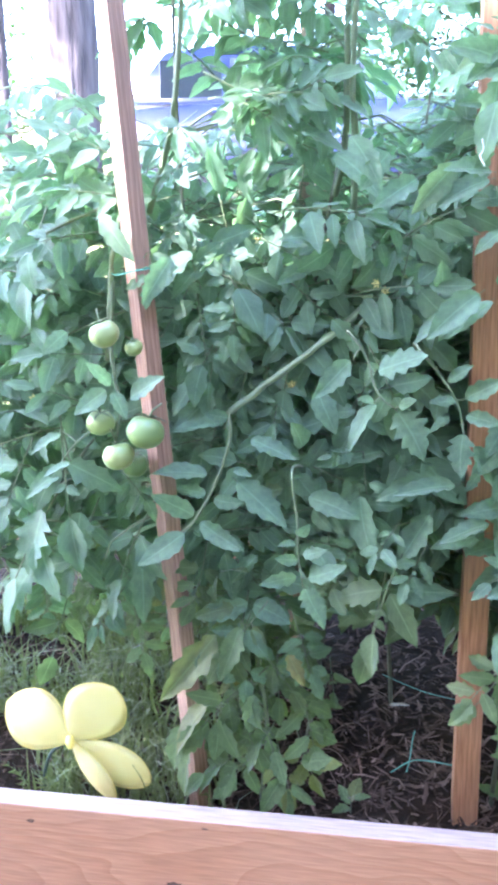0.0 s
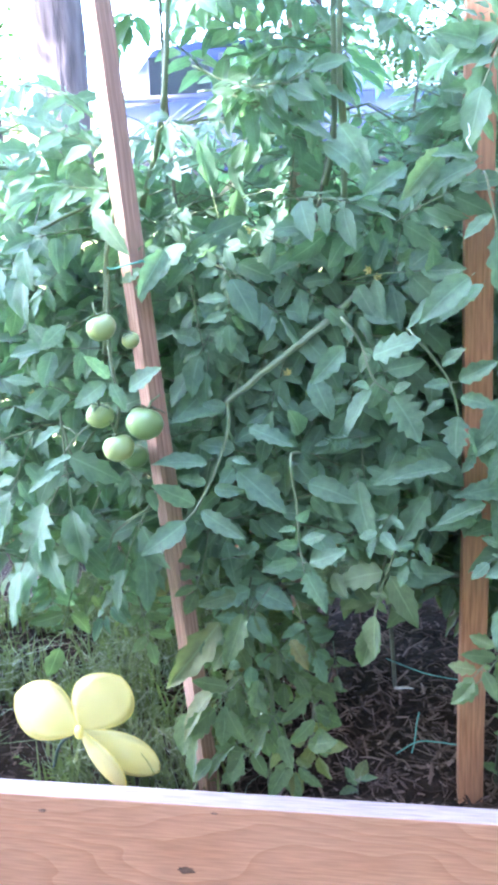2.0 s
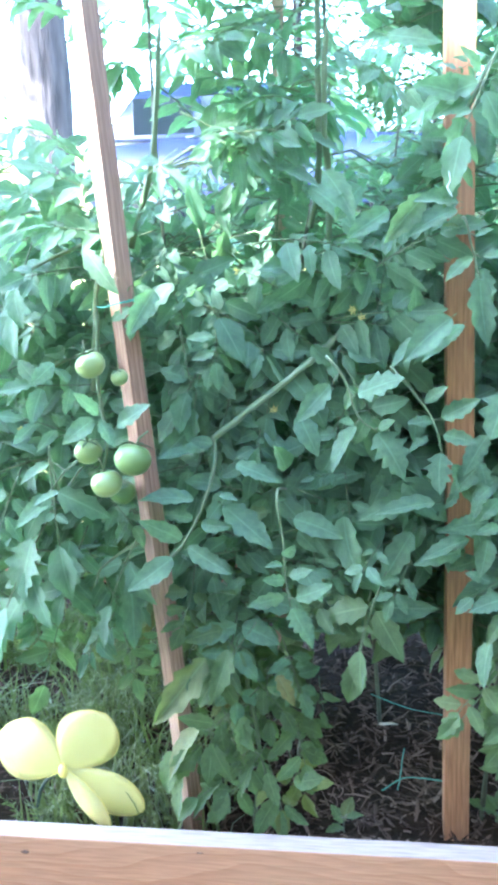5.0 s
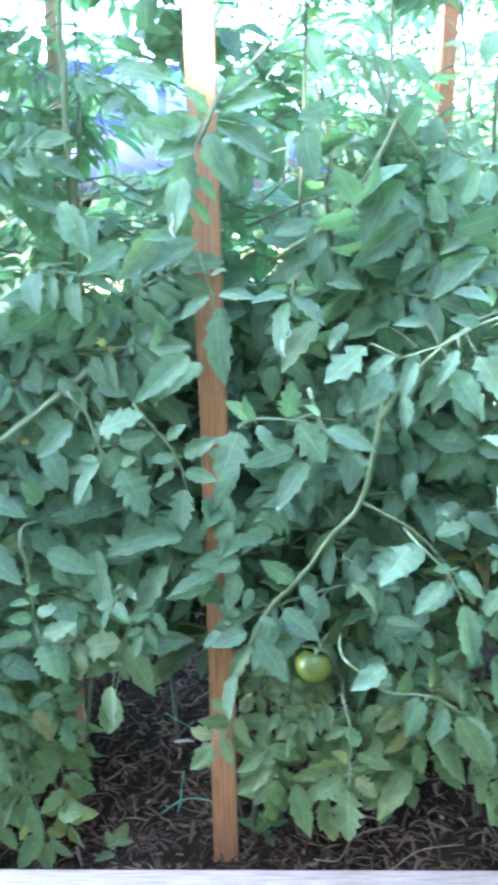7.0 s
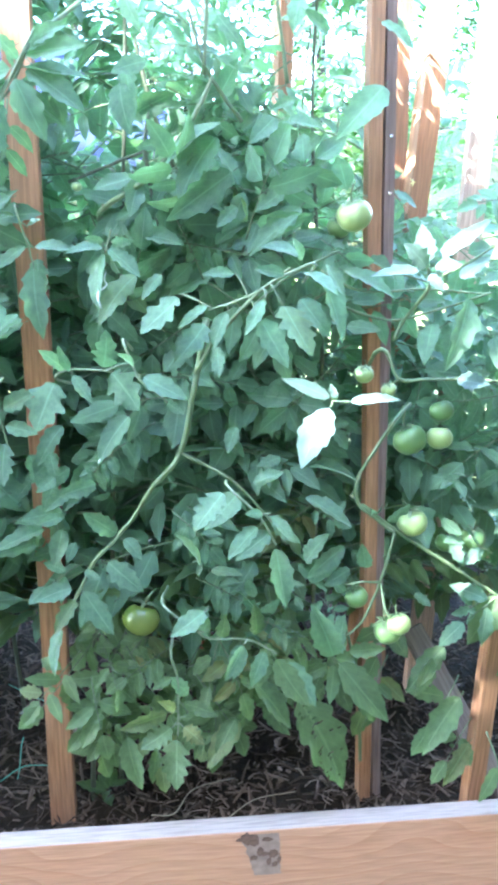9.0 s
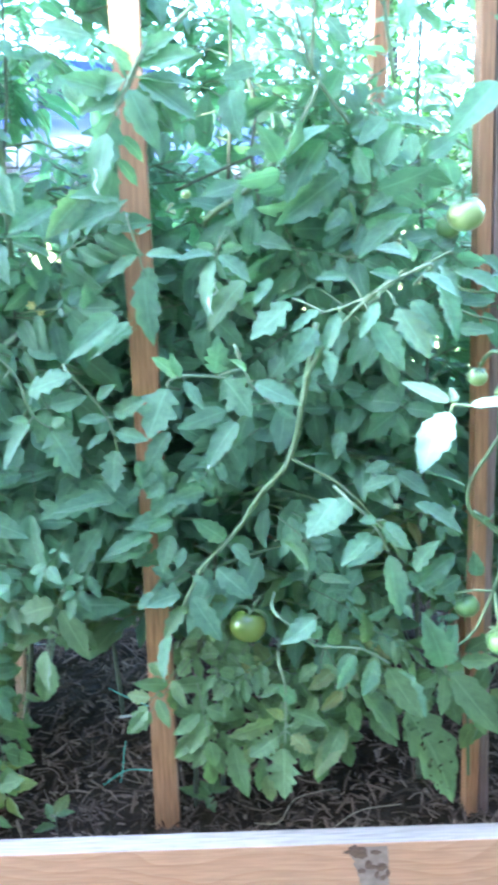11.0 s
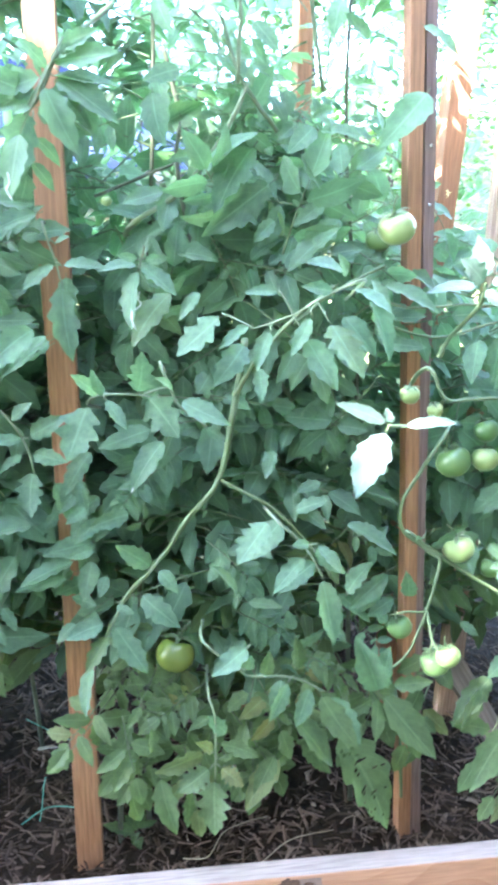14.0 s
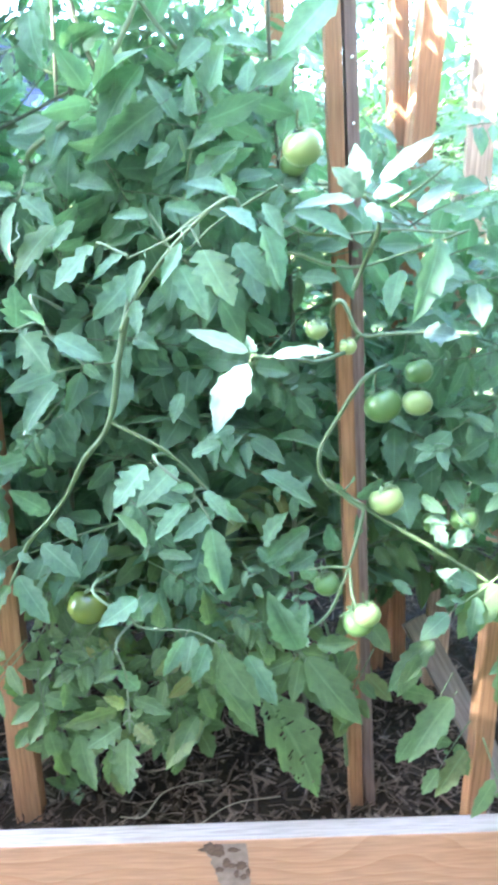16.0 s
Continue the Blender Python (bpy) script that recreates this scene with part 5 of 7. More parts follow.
put_leaf(PLANT_3, "one", (0.112, 0.027, 0.768), (0.170, 0.004, 0.722), FACE_LOW, 2)
put_leaf(PLANT_3, "slim", (0.075, 0.027, 0.725), (0.124, 0.002, 0.656), FACE, 3)
put_leaf(PLANT_3, "one", (0.072, 0.027, 0.708), (0.037, 0.007, 0.658), FACE, 4)
put_leaf(PLANT_3, "one", (0.068, 0.027, 0.724), (0.011, 0.008, 0.710), FACE_RIGHT, 5)
put_leaf(PLANT_3, "one", (0.079, 0.027, 0.751), (0.107, 0.015, 0.741), FACE, 6)
put_leaf(PLANT_3, "slim", (0.049, 0.027, 0.664), (0.036, 0.004, 0.590), FACE_LEFT, 7)
put_leaf(PLANT_3, "one", (0.071, 0.027, 0.798), (0.059, 0.014, 0.768), FACE_HIGH, 8)
put_leaf(PLANT_3, "one", (0.057, 0.027, 0.836), (0.018, 0.012, 0.828), FACE_RIGHT, 9)
put_leaf(PLANT_4, "one", (0.271, 0.034, 0.685), (0.224, 0.014, 0.644), FACE, 0)
put_leaf(PLANT_4, "one", (0.317, 0.020, 0.629), (0.303, 0.002, 0.573), FACE_LOW, 1)
put_leaf(PLANT_4, "one", (0.355, 0.020, 0.623), (0.345, -0.000, 0.559), FACE, 2)
put_leaf(PLANT_4, "slim", (0.386, 0.007, 0.606), (0.430, -0.018, 0.532), FACE, 3)
put_leaf(PLANT_4, "one", (0.340, 0.020, 0.636), (0.333, 0.004, 0.700), FACE, 4)
put_leaf(PLANT_4, "slim", (0.257, 0.047, 0.739), (0.215, 0.028, 0.803), FACE_HIGH, 7)
put_leaf(PLANT_4, "one", (0.266, 0.047, 0.736), (0.320, 0.029, 0.733), FACE_HIGH, 8)
put_leaf(PLANT_4, "one", (0.210, 0.027, 0.508), (0.128, 0.004, 0.495), FACE_RIGHT, 2)
put_leaf(PLANT_4, "one", (0.238, 0.027, 0.534), (0.205, 0.013, 0.577), FACE, 6)
put_leaf(PLANT_4, "slim", (0.328, 0.057, 0.474), (0.266, 0.030, 0.399), FACE, 0)
put_leaf(PLANT_4, "slim", (0.137, 0.057, 0.458), (0.162, 0.031, 0.366), FACE_LOW, 1)
put_leaf(PLANT_4, "one", (0.186, 0.057, 0.427), (0.178, 0.039, 0.371), FACE, 2)
put_leaf(PLANT_4, "slim", (0.397, 0.057, 0.504), (0.344, 0.041, 0.503), FACE_LOW, 3)
put_leaf(PLANT_4, "one", (0.106, 0.057, 0.509), (0.068, 0.035, 0.445), FACE, 4)
put_leaf(PLANT_4, "one", (0.429, 0.057, 0.537), (0.403, 0.041, 0.601), FACE_RIGHT, 5)
put_leaf(PLANT_4, "one", (0.474, 0.057, 0.555), (0.483, 0.039, 0.498), FACE_HIGH, 6)
put_leaf(PLANT_4, "slim", (0.477, 0.057, 0.751), (0.424, 0.037, 0.711), FACE_LOW, 7)
put_leaf(PLANT_4, "one", (0.403, 0.057, 0.741), (0.453, 0.037, 0.698), FACE_HIGH, 8)
twig(PLANT_4, "branch", [(0.441, 0.000, 1.218), (0.421, 0.007, 1.208), (0.370, 0.013, 1.179), (0.328, 0.020, 1.144)], 0.0022, 0.00132, STEM)
put_leaf(PLANT_4, "one", (0.421, 0.004, 1.204), (0.447, -0.016, 1.156), FACE_RIGHT, 0)
put_leaf(PLANT_4, "one", (0.389, 0.004, 1.211), (0.331, -0.016, 1.222), FACE_LEFT, 1)
put_leaf(PLANT_4, "one", (0.386, 0.010, 1.157), (0.430, -0.014, 1.100), FACE_RIGHT, 5)
put_leaf(PLANT_4, "one", (0.391, 0.004, 1.203), (0.374, -0.011, 1.234), FACE, 10)
put_leaf(PLANT_4, "one", (0.349, 0.087, 1.224), (0.398, 0.064, 1.269), FACE_HIGH, 0)
put_leaf(PLANT_4, "slim", (0.460, 0.087, 1.192), (0.541, 0.059, 1.151), FACE_RIGHT, 1)
put_leaf(PLANT_4, "one", (0.311, 0.087, 1.279), (0.277, 0.070, 1.246), FACE, 2)
put_leaf(PLANT_4, "slim", (0.641, 0.087, 1.066), (0.597, 0.072, 1.093), FACE_LOW, 3)
put_leaf(PLANT_4, "one", (0.645, 0.087, 1.120), (0.627, 0.065, 1.051), FACE, 4)
put_leaf(PLANT_4, "one", (0.314, 0.087, 0.957), (0.298, 0.071, 0.914), FACE_LOW, 5)
put_leaf(PLANT_4, "one", (0.386, 0.087, 0.904), (0.342, 0.072, 0.893), FACE, 6)
put_leaf(PLANT_4, "slim", (0.598, 0.087, 1.257), (0.616, 0.073, 1.228), FACE_LOW, 7)
put_leaf(PLANT_4, "one", (0.471, 0.087, 1.106), (0.527, 0.067, 1.103), FACE, 8)
twig(PLANT_4, "branch", [(0.520, 0.030, 0.549), (0.468, 0.025, 0.585), (0.447, 0.020, 0.608)], 0.002, 0.0012, STEM)
put_leaf(PLANT_4, "slim", (0.465, 0.022, 0.594), (0.549, -0.014, 0.495), FACE_HIGH, 0)
put_leaf(PLANT_4, "slim", (0.467, 0.022, 0.588), (0.419, -0.005, 0.700), FACE_LOW, 1)
put_leaf(PLANT_4, "one", (0.473, 0.022, 0.595), (0.475, 0.002, 0.677), FACE_LEFT, 2)
put_leaf(PLANT_4, "slim", (0.483, 0.022, 0.602), (0.543, 0.002, 0.615), FACE_LEFT, 3)
put_leaf(PLANT_4, "one", (0.459, 0.022, 0.583), (0.406, 0.004, 0.569), FACE_LOW, 4)
put_leaf(PLANT_4, "one", (0.488, 0.057, 0.770), (0.417, 0.032, 0.723), FACE_LOW, 0)
put_leaf(PLANT_4, "slim", (0.409, 0.057, 0.851), (0.487, 0.030, 0.805), FACE_HIGH, 1)
put_leaf(PLANT_4, "one", (0.497, 0.057, 0.729), (0.447, 0.039, 0.707), FACE, 2)
put_leaf(PLANT_4, "slim", (0.545, 0.057, 0.803), (0.581, 0.040, 0.839), FACE_RIGHT, 3)
put_leaf(PLANT_4, "one", (0.545, 0.057, 0.743), (0.545, 0.044, 0.786), FACE_HIGH, 4)
put_leaf(PLANT_4, "one", (0.518, 0.057, 0.725), (0.506, 0.042, 0.776), FACE_LEFT, 5)
put_leaf(PLANT_4, "slim", (0.336, 0.057, 0.544), (0.401, 0.028, 0.464), FACE_HIGH, 6)
put_leaf(PLANT_4, "slim", (0.319, 0.057, 0.479), (0.281, 0.034, 0.413), FACE_LOW, 7)
put_leaf(PLANT_5, "one", (0.644, 0.057, 0.571), (0.606, 0.035, 0.506), FACE_RIGHT, 0)
put_leaf(PLANT_5, "slim", (0.700, 0.057, 0.499), (0.623, 0.024, 0.403), FACE_HIGH, 1)
put_leaf(PLANT_5, "one", (0.722, 0.057, 0.407), (0.666, 0.032, 0.336), FACE_HIGH, 2)
put_leaf(PLANT_5, "slim", (0.685, 0.057, 0.619), (0.650, 0.042, 0.594), FACE_RIGHT, 3)
put_leaf(PLANT_5, "one", (0.651, 0.057, 0.776), (0.673, 0.040, 0.731), FACE, 4)
put_leaf(PLANT_5, "one", (0.636, 0.057, 0.811), (0.669, 0.041, 0.785), FACE_LOW, 5)
put_leaf(PLANT_5, "one", (0.599, 0.057, 0.684), (0.627, 0.043, 0.663), FACE, 6)
twig(PLANT_3, "branch", [(0.047, 0.060, 1.495), (0.024, 0.057, 1.457), (0.006, 0.053, 1.418), (-0.012, 0.050, 1.396)], 0.0022, 0.00132, STEM)
put_leaf(PLANT_3, "slim", (0.008, 0.050, 1.416), (-0.075, 0.022, 1.438), FACE_LOW, 0)
put_leaf(PLANT_3, "slim", (0.022, 0.054, 1.446), (0.104, 0.022, 1.385), FACE, 1)
put_leaf(PLANT_3, "one", (0.017, 0.050, 1.415), (0.073, 0.027, 1.371), FACE_RIGHT, 2)
put_leaf(PLANT_3, "slim", (0.019, 0.054, 1.458), (0.107, 0.025, 1.467), FACE_LEFT, 3)
put_leaf(PLANT_3, "one", (0.032, 0.054, 1.470), (0.085, 0.033, 1.494), FACE, 4)
put_leaf(PLANT_3, "one", (0.009, 0.050, 1.425), (-0.050, 0.028, 1.393), FACE_LOW, 5)
put_leaf(PLANT_3, "one", (0.020, 0.054, 1.448), (-0.014, 0.035, 1.483), FACE, 6)
put_leaf(PLANT_3, "slim", (0.001, 0.087, 1.284), (-0.080, 0.060, 1.243), FACE, 0)
put_leaf(PLANT_3, "slim", (-0.047, 0.087, 1.308), (-0.110, 0.059, 1.237), FACE_RIGHT, 1)
put_leaf(PLANT_3, "one", (-0.136, 0.087, 1.325), (-0.179, 0.065, 1.269), FACE, 2)
put_leaf(PLANT_3, "slim", (-0.095, 0.087, 1.289), (-0.162, 0.062, 1.246), FACE_LOW, 3)
put_leaf(PLANT_3, "slim", (-0.198, 0.087, 1.348), (-0.149, 0.059, 1.269), FACE, 4)
put_leaf(PLANT_3, "one", (0.146, 0.087, 1.440), (0.162, 0.062, 1.363), FACE_LOW, 5)
put_leaf(PLANT_3, "one", (-0.111, 0.087, 1.515), (-0.032, 0.062, 1.494), FACE, 6)
put_leaf(PLANT_3, "slim", (-0.077, 0.087, 1.447), (-0.052, 0.071, 1.410), FACE_LEFT, 7)
put_leaf(PLANT_4, "slim", (0.286, 0.097, 1.379), (0.224, 0.063, 1.275), FACE, 0)
put_leaf(PLANT_4, "one", (0.365, 0.097, 1.402), (0.322, 0.078, 1.360), FACE_LOW, 1)
put_leaf(PLANT_4, "one", (0.365, 0.097, 1.395), (0.427, 0.076, 1.385), FACE, 2)
put_leaf(PLANT_4, "slim", (0.344, 0.097, 1.368), (0.370, 0.078, 1.316), FACE_RIGHT, 3)
put_leaf(PLANT_4, "one", (0.391, 0.097, 1.424), (0.355, 0.083, 1.407), FACE_LOW, 4)
put_leaf(PLANT_4, "one", (0.398, 0.097, 1.561), (0.382, 0.078, 1.504), FACE_LOW, 5)
put_leaf(PLANT_4, "one", (0.276, 0.097, 1.531), (0.311, 0.078, 1.486), FACE, 6)
put_leaf(PLANT_4, "slim", (0.152, 0.097, 1.556), (0.175, 0.077, 1.500), FACE_LEFT, 7)
put_leaf(PLANT_4, "one", (0.187, 0.097, 1.467), (0.134, 0.079, 1.446), FACE, 8)
put_leaf(PLANT_4, "one", (0.439, 0.097, 1.507), (0.393, 0.079, 1.537), FACE_LEFT, 9)
put_leaf(PLANT_4, "one", (0.270, 0.097, 1.331), (0.306, 0.081, 1.305), FACE, 10)
put_leaf(PLANT_4, "slim", (0.382, 0.097, 1.308), (0.332, 0.078, 1.269), FACE_RIGHT, 11)
twig(PLANT_2, "branch", [(-0.305, 0.100, 0.327), (-0.316, 0.095, 0.407), (-0.396, 0.090, 0.450)], 0.002, 0.0012, STEM)
put_leaf(PLANT_2, "slim", (-0.406, 0.087, 0.469), (-0.463, 0.060, 0.374), FACE_LEFT, 0)
put_leaf(PLANT_2, "one", (-0.396, 0.087, 0.435), (-0.402, 0.068, 0.364), FACE_RIGHT, 1)
put_leaf(PLANT_2, "one", (-0.336, 0.087, 0.491), (-0.341, 0.068, 0.422), FACE, 2)
put_leaf(PLANT_2, "slim", (-0.446, 0.087, 0.384), (-0.454, 0.065, 0.296), FACE_LEFT, 3)
put_leaf(PLANT_2, "one", (-0.373, 0.092, 0.367), (-0.429, 0.069, 0.295), FACE_LEFT, 4)
put_leaf(PLANT_2, "one", (-0.319, 0.092, 0.403), (-0.345, 0.073, 0.338), FACE_LEFT, 5)
put_leaf(PLANT_2, "one", (-0.303, 0.092, 0.384), (-0.283, 0.074, 0.323), FACE, 6)
put_leaf(PLANT_2, "slim", (-0.282, 0.097, 0.335), (-0.326, 0.075, 0.262), FACE_RIGHT, 7)
put_leaf(PLANT_2, "one", (-0.263, 0.097, 0.355), (-0.204, 0.080, 0.379), FACE_RIGHT, 8)
put_leaf(PLANT_2, "one", (-0.278, 0.097, 0.316), (-0.232, 0.080, 0.287), FACE_LOW, 9)
put_leaf(PLANT_2, "one", (-0.297, 0.097, 0.311), (-0.270, 0.080, 0.258), FACE, 10)
put_leaf(PLANT_2, "slim", (-0.419, 0.087, 0.573), (-0.483, 0.059, 0.482), FACE, 11)
put_leaf(PLANT_2, "one", (-0.355, 0.087, 0.614), (-0.387, 0.061, 0.519), FACE, 12)
put_leaf(PLANT_2, "one", (-0.284, 0.092, 0.562), (-0.251, 0.074, 0.510), FACE_HIGH, 13)
put_leaf(PLANT_2, "one", (-0.455, 0.087, 0.422), (-0.469, 0.066, 0.342), FACE, 14)
put_leaf(PLANT_3, "one", (0.065, 0.082, 0.897), (0.018, 0.064, 0.863), FACE_LOW, 0)
put_leaf(PLANT_3, "slim", (0.009, 0.082, 1.119), (-0.056, 0.058, 1.071), FACE_LEFT, 3)
put_leaf(PLANT_3, "one", (0.032, 0.082, 0.921), (0.045, 0.065, 0.872), FACE, 4)
put_leaf(PLANT_3, "one", (0.082, 0.082, 0.869), (0.053, 0.066, 0.830), FACE_LOW, 5)
put_leaf(PLANT_3, "one", (0.004, 0.082, 0.876), (-0.019, 0.068, 0.848), FACE_RIGHT, 6)
put_leaf(PLANT_3, "slim", (0.044, 0.082, 0.876), (0.021, 0.065, 0.831), FACE_LOW, 7)
put_leaf(PLANT_3, "one", (0.054, 0.082, 0.825), (-0.012, 0.062, 0.818), FACE_LEFT, 8)
put_leaf(PLANT_3, "one", (0.028, 0.082, 0.800), (-0.055, 0.057, 0.770), FACE_HIGH, 9)
put_leaf(PLANT_3, "one", (0.048, 0.082, 0.802), (0.034, 0.062, 0.742), FACE, 10)
put_leaf(PLANT_3, "one", (0.053, 0.117, 0.957), (0.011, 0.094, 0.892), FACE_HIGH, 0)
put_leaf(PLANT_3, "one", (0.044, 0.117, 0.911), (-0.009, 0.095, 0.861), FACE, 1)
put_leaf(PLANT_3, "slim", (0.025, 0.117, 0.839), (0.050, 0.091, 0.748), FACE_HIGH, 2)
put_leaf(PLANT_3, "slim", (-0.007, 0.117, 0.913), (0.032, 0.093, 0.841), FACE_RIGHT, 3)
put_leaf(PLANT_3, "one", (0.010, 0.117, 0.809), (-0.009, 0.095, 0.736), FACE, 4)
twig(PLANT_2, "branch", [(-0.150, 0.260, 1.135), (-0.165, 0.185, 1.112), (-0.205, 0.130, 1.078), (-0.283, 0.120, 1.017), (-0.371, 0.115, 0.951)], 0.0056, 0.0046, STEM_PALE)
twig(PLANT_2, "branch", [(-0.233, 0.160, 1.049), (-0.146, 0.150, 1.044), (-0.090, 0.150, 1.038)], 0.0025, 0.002, STEM)
twig(PLANT_2, "stem", [(-0.333, 0.140, 0.238), (-0.319, 0.120, 0.402), (-0.330, 0.120, 0.500), (-0.349, 0.150, 0.611)], 0.004, 0.003, STEM)
twig(PLANT_2, "branch", [(-0.316, 0.120, 0.500), (-0.398, 0.100, 0.449), (-0.453, 0.090, 0.404)], 0.0024, 0.002, STEM)
twig(PLANT_1, "stem", [(-0.496, 0.150, 1.248), (-0.452, 0.140, 1.382), (-0.431, 0.140, 1.552)], 0.0048, 0.0038, STEM)
twig(PLANT_2, "stem", [(-0.190, 0.200, 1.097), (-0.189, 0.170, 1.330), (-0.193, 0.160, 1.421), (-0.189, 0.160, 1.537)], 0.0052, 0.004, STEM)
twig(PLANT_1, "stem", [(-0.558, 0.100, 1.031), (-0.546, 0.100, 1.151), (-0.538, 0.100, 1.201), (-0.517, 0.130, 1.298)], 0.0042, 0.0038, STEM)
twig(PLANT_1, "branch", [(-0.543, 0.100, 1.151), (-0.543, 0.080, 1.034), (-0.529, 0.060, 0.967), (-0.535, 0.050, 0.917)], 0.0032, 0.0024, STEM)
twig(PLANT_0, "branch", [(-0.692, 0.060, 1.188), (-0.625, 0.080, 1.225), (-0.550, 0.100, 1.258)], 0.003, 0.0024, STEM)
twig(PLANT_1, "branch", [(-0.491, 0.100, 0.790), (-0.555, 0.080, 0.749), (-0.568, 0.070, 0.723)], 0.0022, 0.0018, STEM)
twig(PLANT_0, "branch", [(-0.635, 0.090, 0.926), (-0.618, 0.080, 0.873), (-0.589, 0.100, 0.904)], 0.0024, 0.002, STEM)
twig(PLANT_3, "branch", [(0.262, 0.030, 1.122), (0.243, 0.000, 1.030), (0.223, 0.000, 0.936), (0.187, 0.010, 0.886), (0.144, 0.030, 0.815), (0.096, 0.032, 0.760), (0.067, 0.036, 0.703)], 0.0046, 0.0024, STEM)
twig(PLANT_4, "branch", [(0.244, 0.000, 1.050), (0.274, -0.010, 1.102), (0.324, -0.030, 1.160), (0.362, -0.050, 1.193)], 0.003, 0.002, STEM)
twig(PLANT_3, "branch", [(0.099, 0.160, 1.558), (0.040, 0.060, 1.480), (0.014, 0.040, 1.438), (-0.005, 0.030, 1.402)], 0.0034, 0.0026, STEM)
twig(PLANT_4, "branch", [(0.105, 0.220, 1.258), (0.120, 0.130, 1.273), (0.184, 0.110, 1.316), (0.240, 0.110, 1.385), (0.272, 0.120, 1.448)], 0.0042, 0.003, STEM)
twig(PLANT_4, "stem", [(0.202, 0.140, 1.228), (0.179, 0.140, 1.349), (0.183, 0.140, 1.396)], 0.0034, 0.003, STEM_DARK)
twig(PLANT_4, "stem", [(0.264, 0.140, 1.459), (0.267, 0.140, 1.556), (0.264, 0.140, 1.629)], 0.0032, 0.0026, STEM)
twig(PLANT_4, "stem", [(0.320, 0.140, 1.397), (0.268, 0.140, 1.466), (0.243, 0.150, 1.543)], 0.003, 0.0024, STEM)
twig(PLANT_4, "stem", [(0.392, 0.180, 1.459), (0.374, 0.180, 1.568), (0.367, 0.180, 1.636)], 0.0032, 0.0026, STEM)
twig(PLANT_3, "stem", [(0.069, 0.200, 0.200), (0.074, 0.180, 0.353), (0.084, 0.150, 0.564), (0.101, 0.120, 0.717)], 0.005, 0.004, STEM_DARK)
twig(PLANT_2, "stem", [(-0.220, 0.220, 1.271), (-0.203, 0.200, 1.353), (-0.203, 0.200, 1.533), (-0.201, 0.200, 1.630)], 0.0052, 0.0042, STEM)
put_leaf(PLANT_3, "one", (0.262, 0.022, 1.120), (0.214, -0.020, 1.066), FACE, 3)
twig(PLANT_3, "leaf_trail", [(0.124, 0.024, 1.184), (0.122, 0.022, 1.175), (0.125, 0.020, 1.168), (0.119, 0.018, 1.162), (0.114, 0.016, 1.159), (0.113, 0.014, 1.150), (0.116, 0.012, 1.141)], 0.0007, 0.0013, TRAIL)
twig(PLANT_3, "leaf_trail", [(0.128, 0.030, 0.946), (0.117, 0.030, 0.940), (0.125, 0.028, 0.932), (0.112, 0.026, 0.928), (0.108, 0.022, 0.919)], 0.0007, 0.001, TRAIL)
twig(PLANT_3, "leaf_trail", [(-0.029, 0.000, 1.325), (-0.027, -0.002, 1.313), (-0.031, -0.004, 1.305), (-0.026, -0.006, 1.295)], 0.0007, 0.001, TRAIL)
twig(PLANT_4, "branch", [(0.526, 0.140, 1.027), (0.514, 0.060, 1.067), (0.526, 0.040, 1.076), (0.546, 0.030, 1.035), (0.589, 0.020, 1.037), (0.635, 0.020, 1.037), (0.689, 0.020, 1.034)], 0.0034, 0.0022, STEM)
twig(PLANT_4, "branch", [(0.546, 0.030, 1.035), (0.531, 0.030, 1.016), (0.487, -0.030, 1.012), (0.455, -0.100, 1.026), (0.406, -0.160, 1.040)], 0.003, 0.002, STEM)
twig(PLANT_4, "branch", [(0.601, 0.140, 0.976), (0.558, 0.060, 0.974), (0.526, 0.050, 0.931), (0.497, 0.050, 0.878), (0.501, 0.050, 0.836), (0.545, 0.040, 0.801), (0.552, 0.030, 0.788), (0.532, 0.020, 0.719), (0.507, 0.020, 0.654), (0.474, 0.020, 0.623)], 0.0032, 0.002, STEM)
twig(PLANT_4, "branch", [(0.505, 0.050, 0.836), (0.570, 0.040, 0.788), (0.674, 0.040, 0.721), (0.728, 0.040, 0.684)], 0.0032, 0.0024, STEM)
twig(PLANT_4, "branch", [(0.532, 0.020, 0.719), (0.504, 0.020, 0.720), (0.482, 0.030, 0.713)], 0.002, 0.0014, STEM)
twig(PLANT_4, "branch", [(0.534, 0.020, 0.717), (0.534, 0.000, 0.690), (0.540, -0.010, 0.674)], 0.0022, 0.0018, STEM)
twig(PLANT_4, "branch", [(0.540, 0.050, 1.090), (0.551, 0.040, 1.121), (0.556, -0.040, 1.170), (0.530, -0.113, 1.198)], 0.0034, 0.0024, STEM)
twig(PLANT_5, "branch", [(0.433, 0.080, 1.189), (0.494, 0.070, 1.160), (0.587, 0.070, 1.164), (0.679, 0.060, 1.158)], 0.0022, 0.0018, STEM)
twig(PLANT_5, "branch", [(0.458, 0.080, 1.139), (0.535, 0.070, 1.118), (0.609, 0.060, 1.135), (0.682, 0.050, 1.160)], 0.0022, 0.0018, STEM)
twig(PLANT_4, "stem", [(0.546, 0.120, 0.332), (0.535, 0.120, 0.479), (0.512, 0.120, 0.580)], 0.003, 0.0024, STEM)
twig(PLANT_4, "stem", [(0.232, 0.200, 1.313), (0.190, 0.200, 1.420), (0.168, 0.200, 1.507)], 0.0038, 0.003, STEM_DARK)
twig(PLANT_3, "branch", [(0.063, 0.200, 1.311), (0.139, 0.180, 1.341), (0.203, 0.160, 1.366)], 0.0026, 0.002, STEM_DARK)
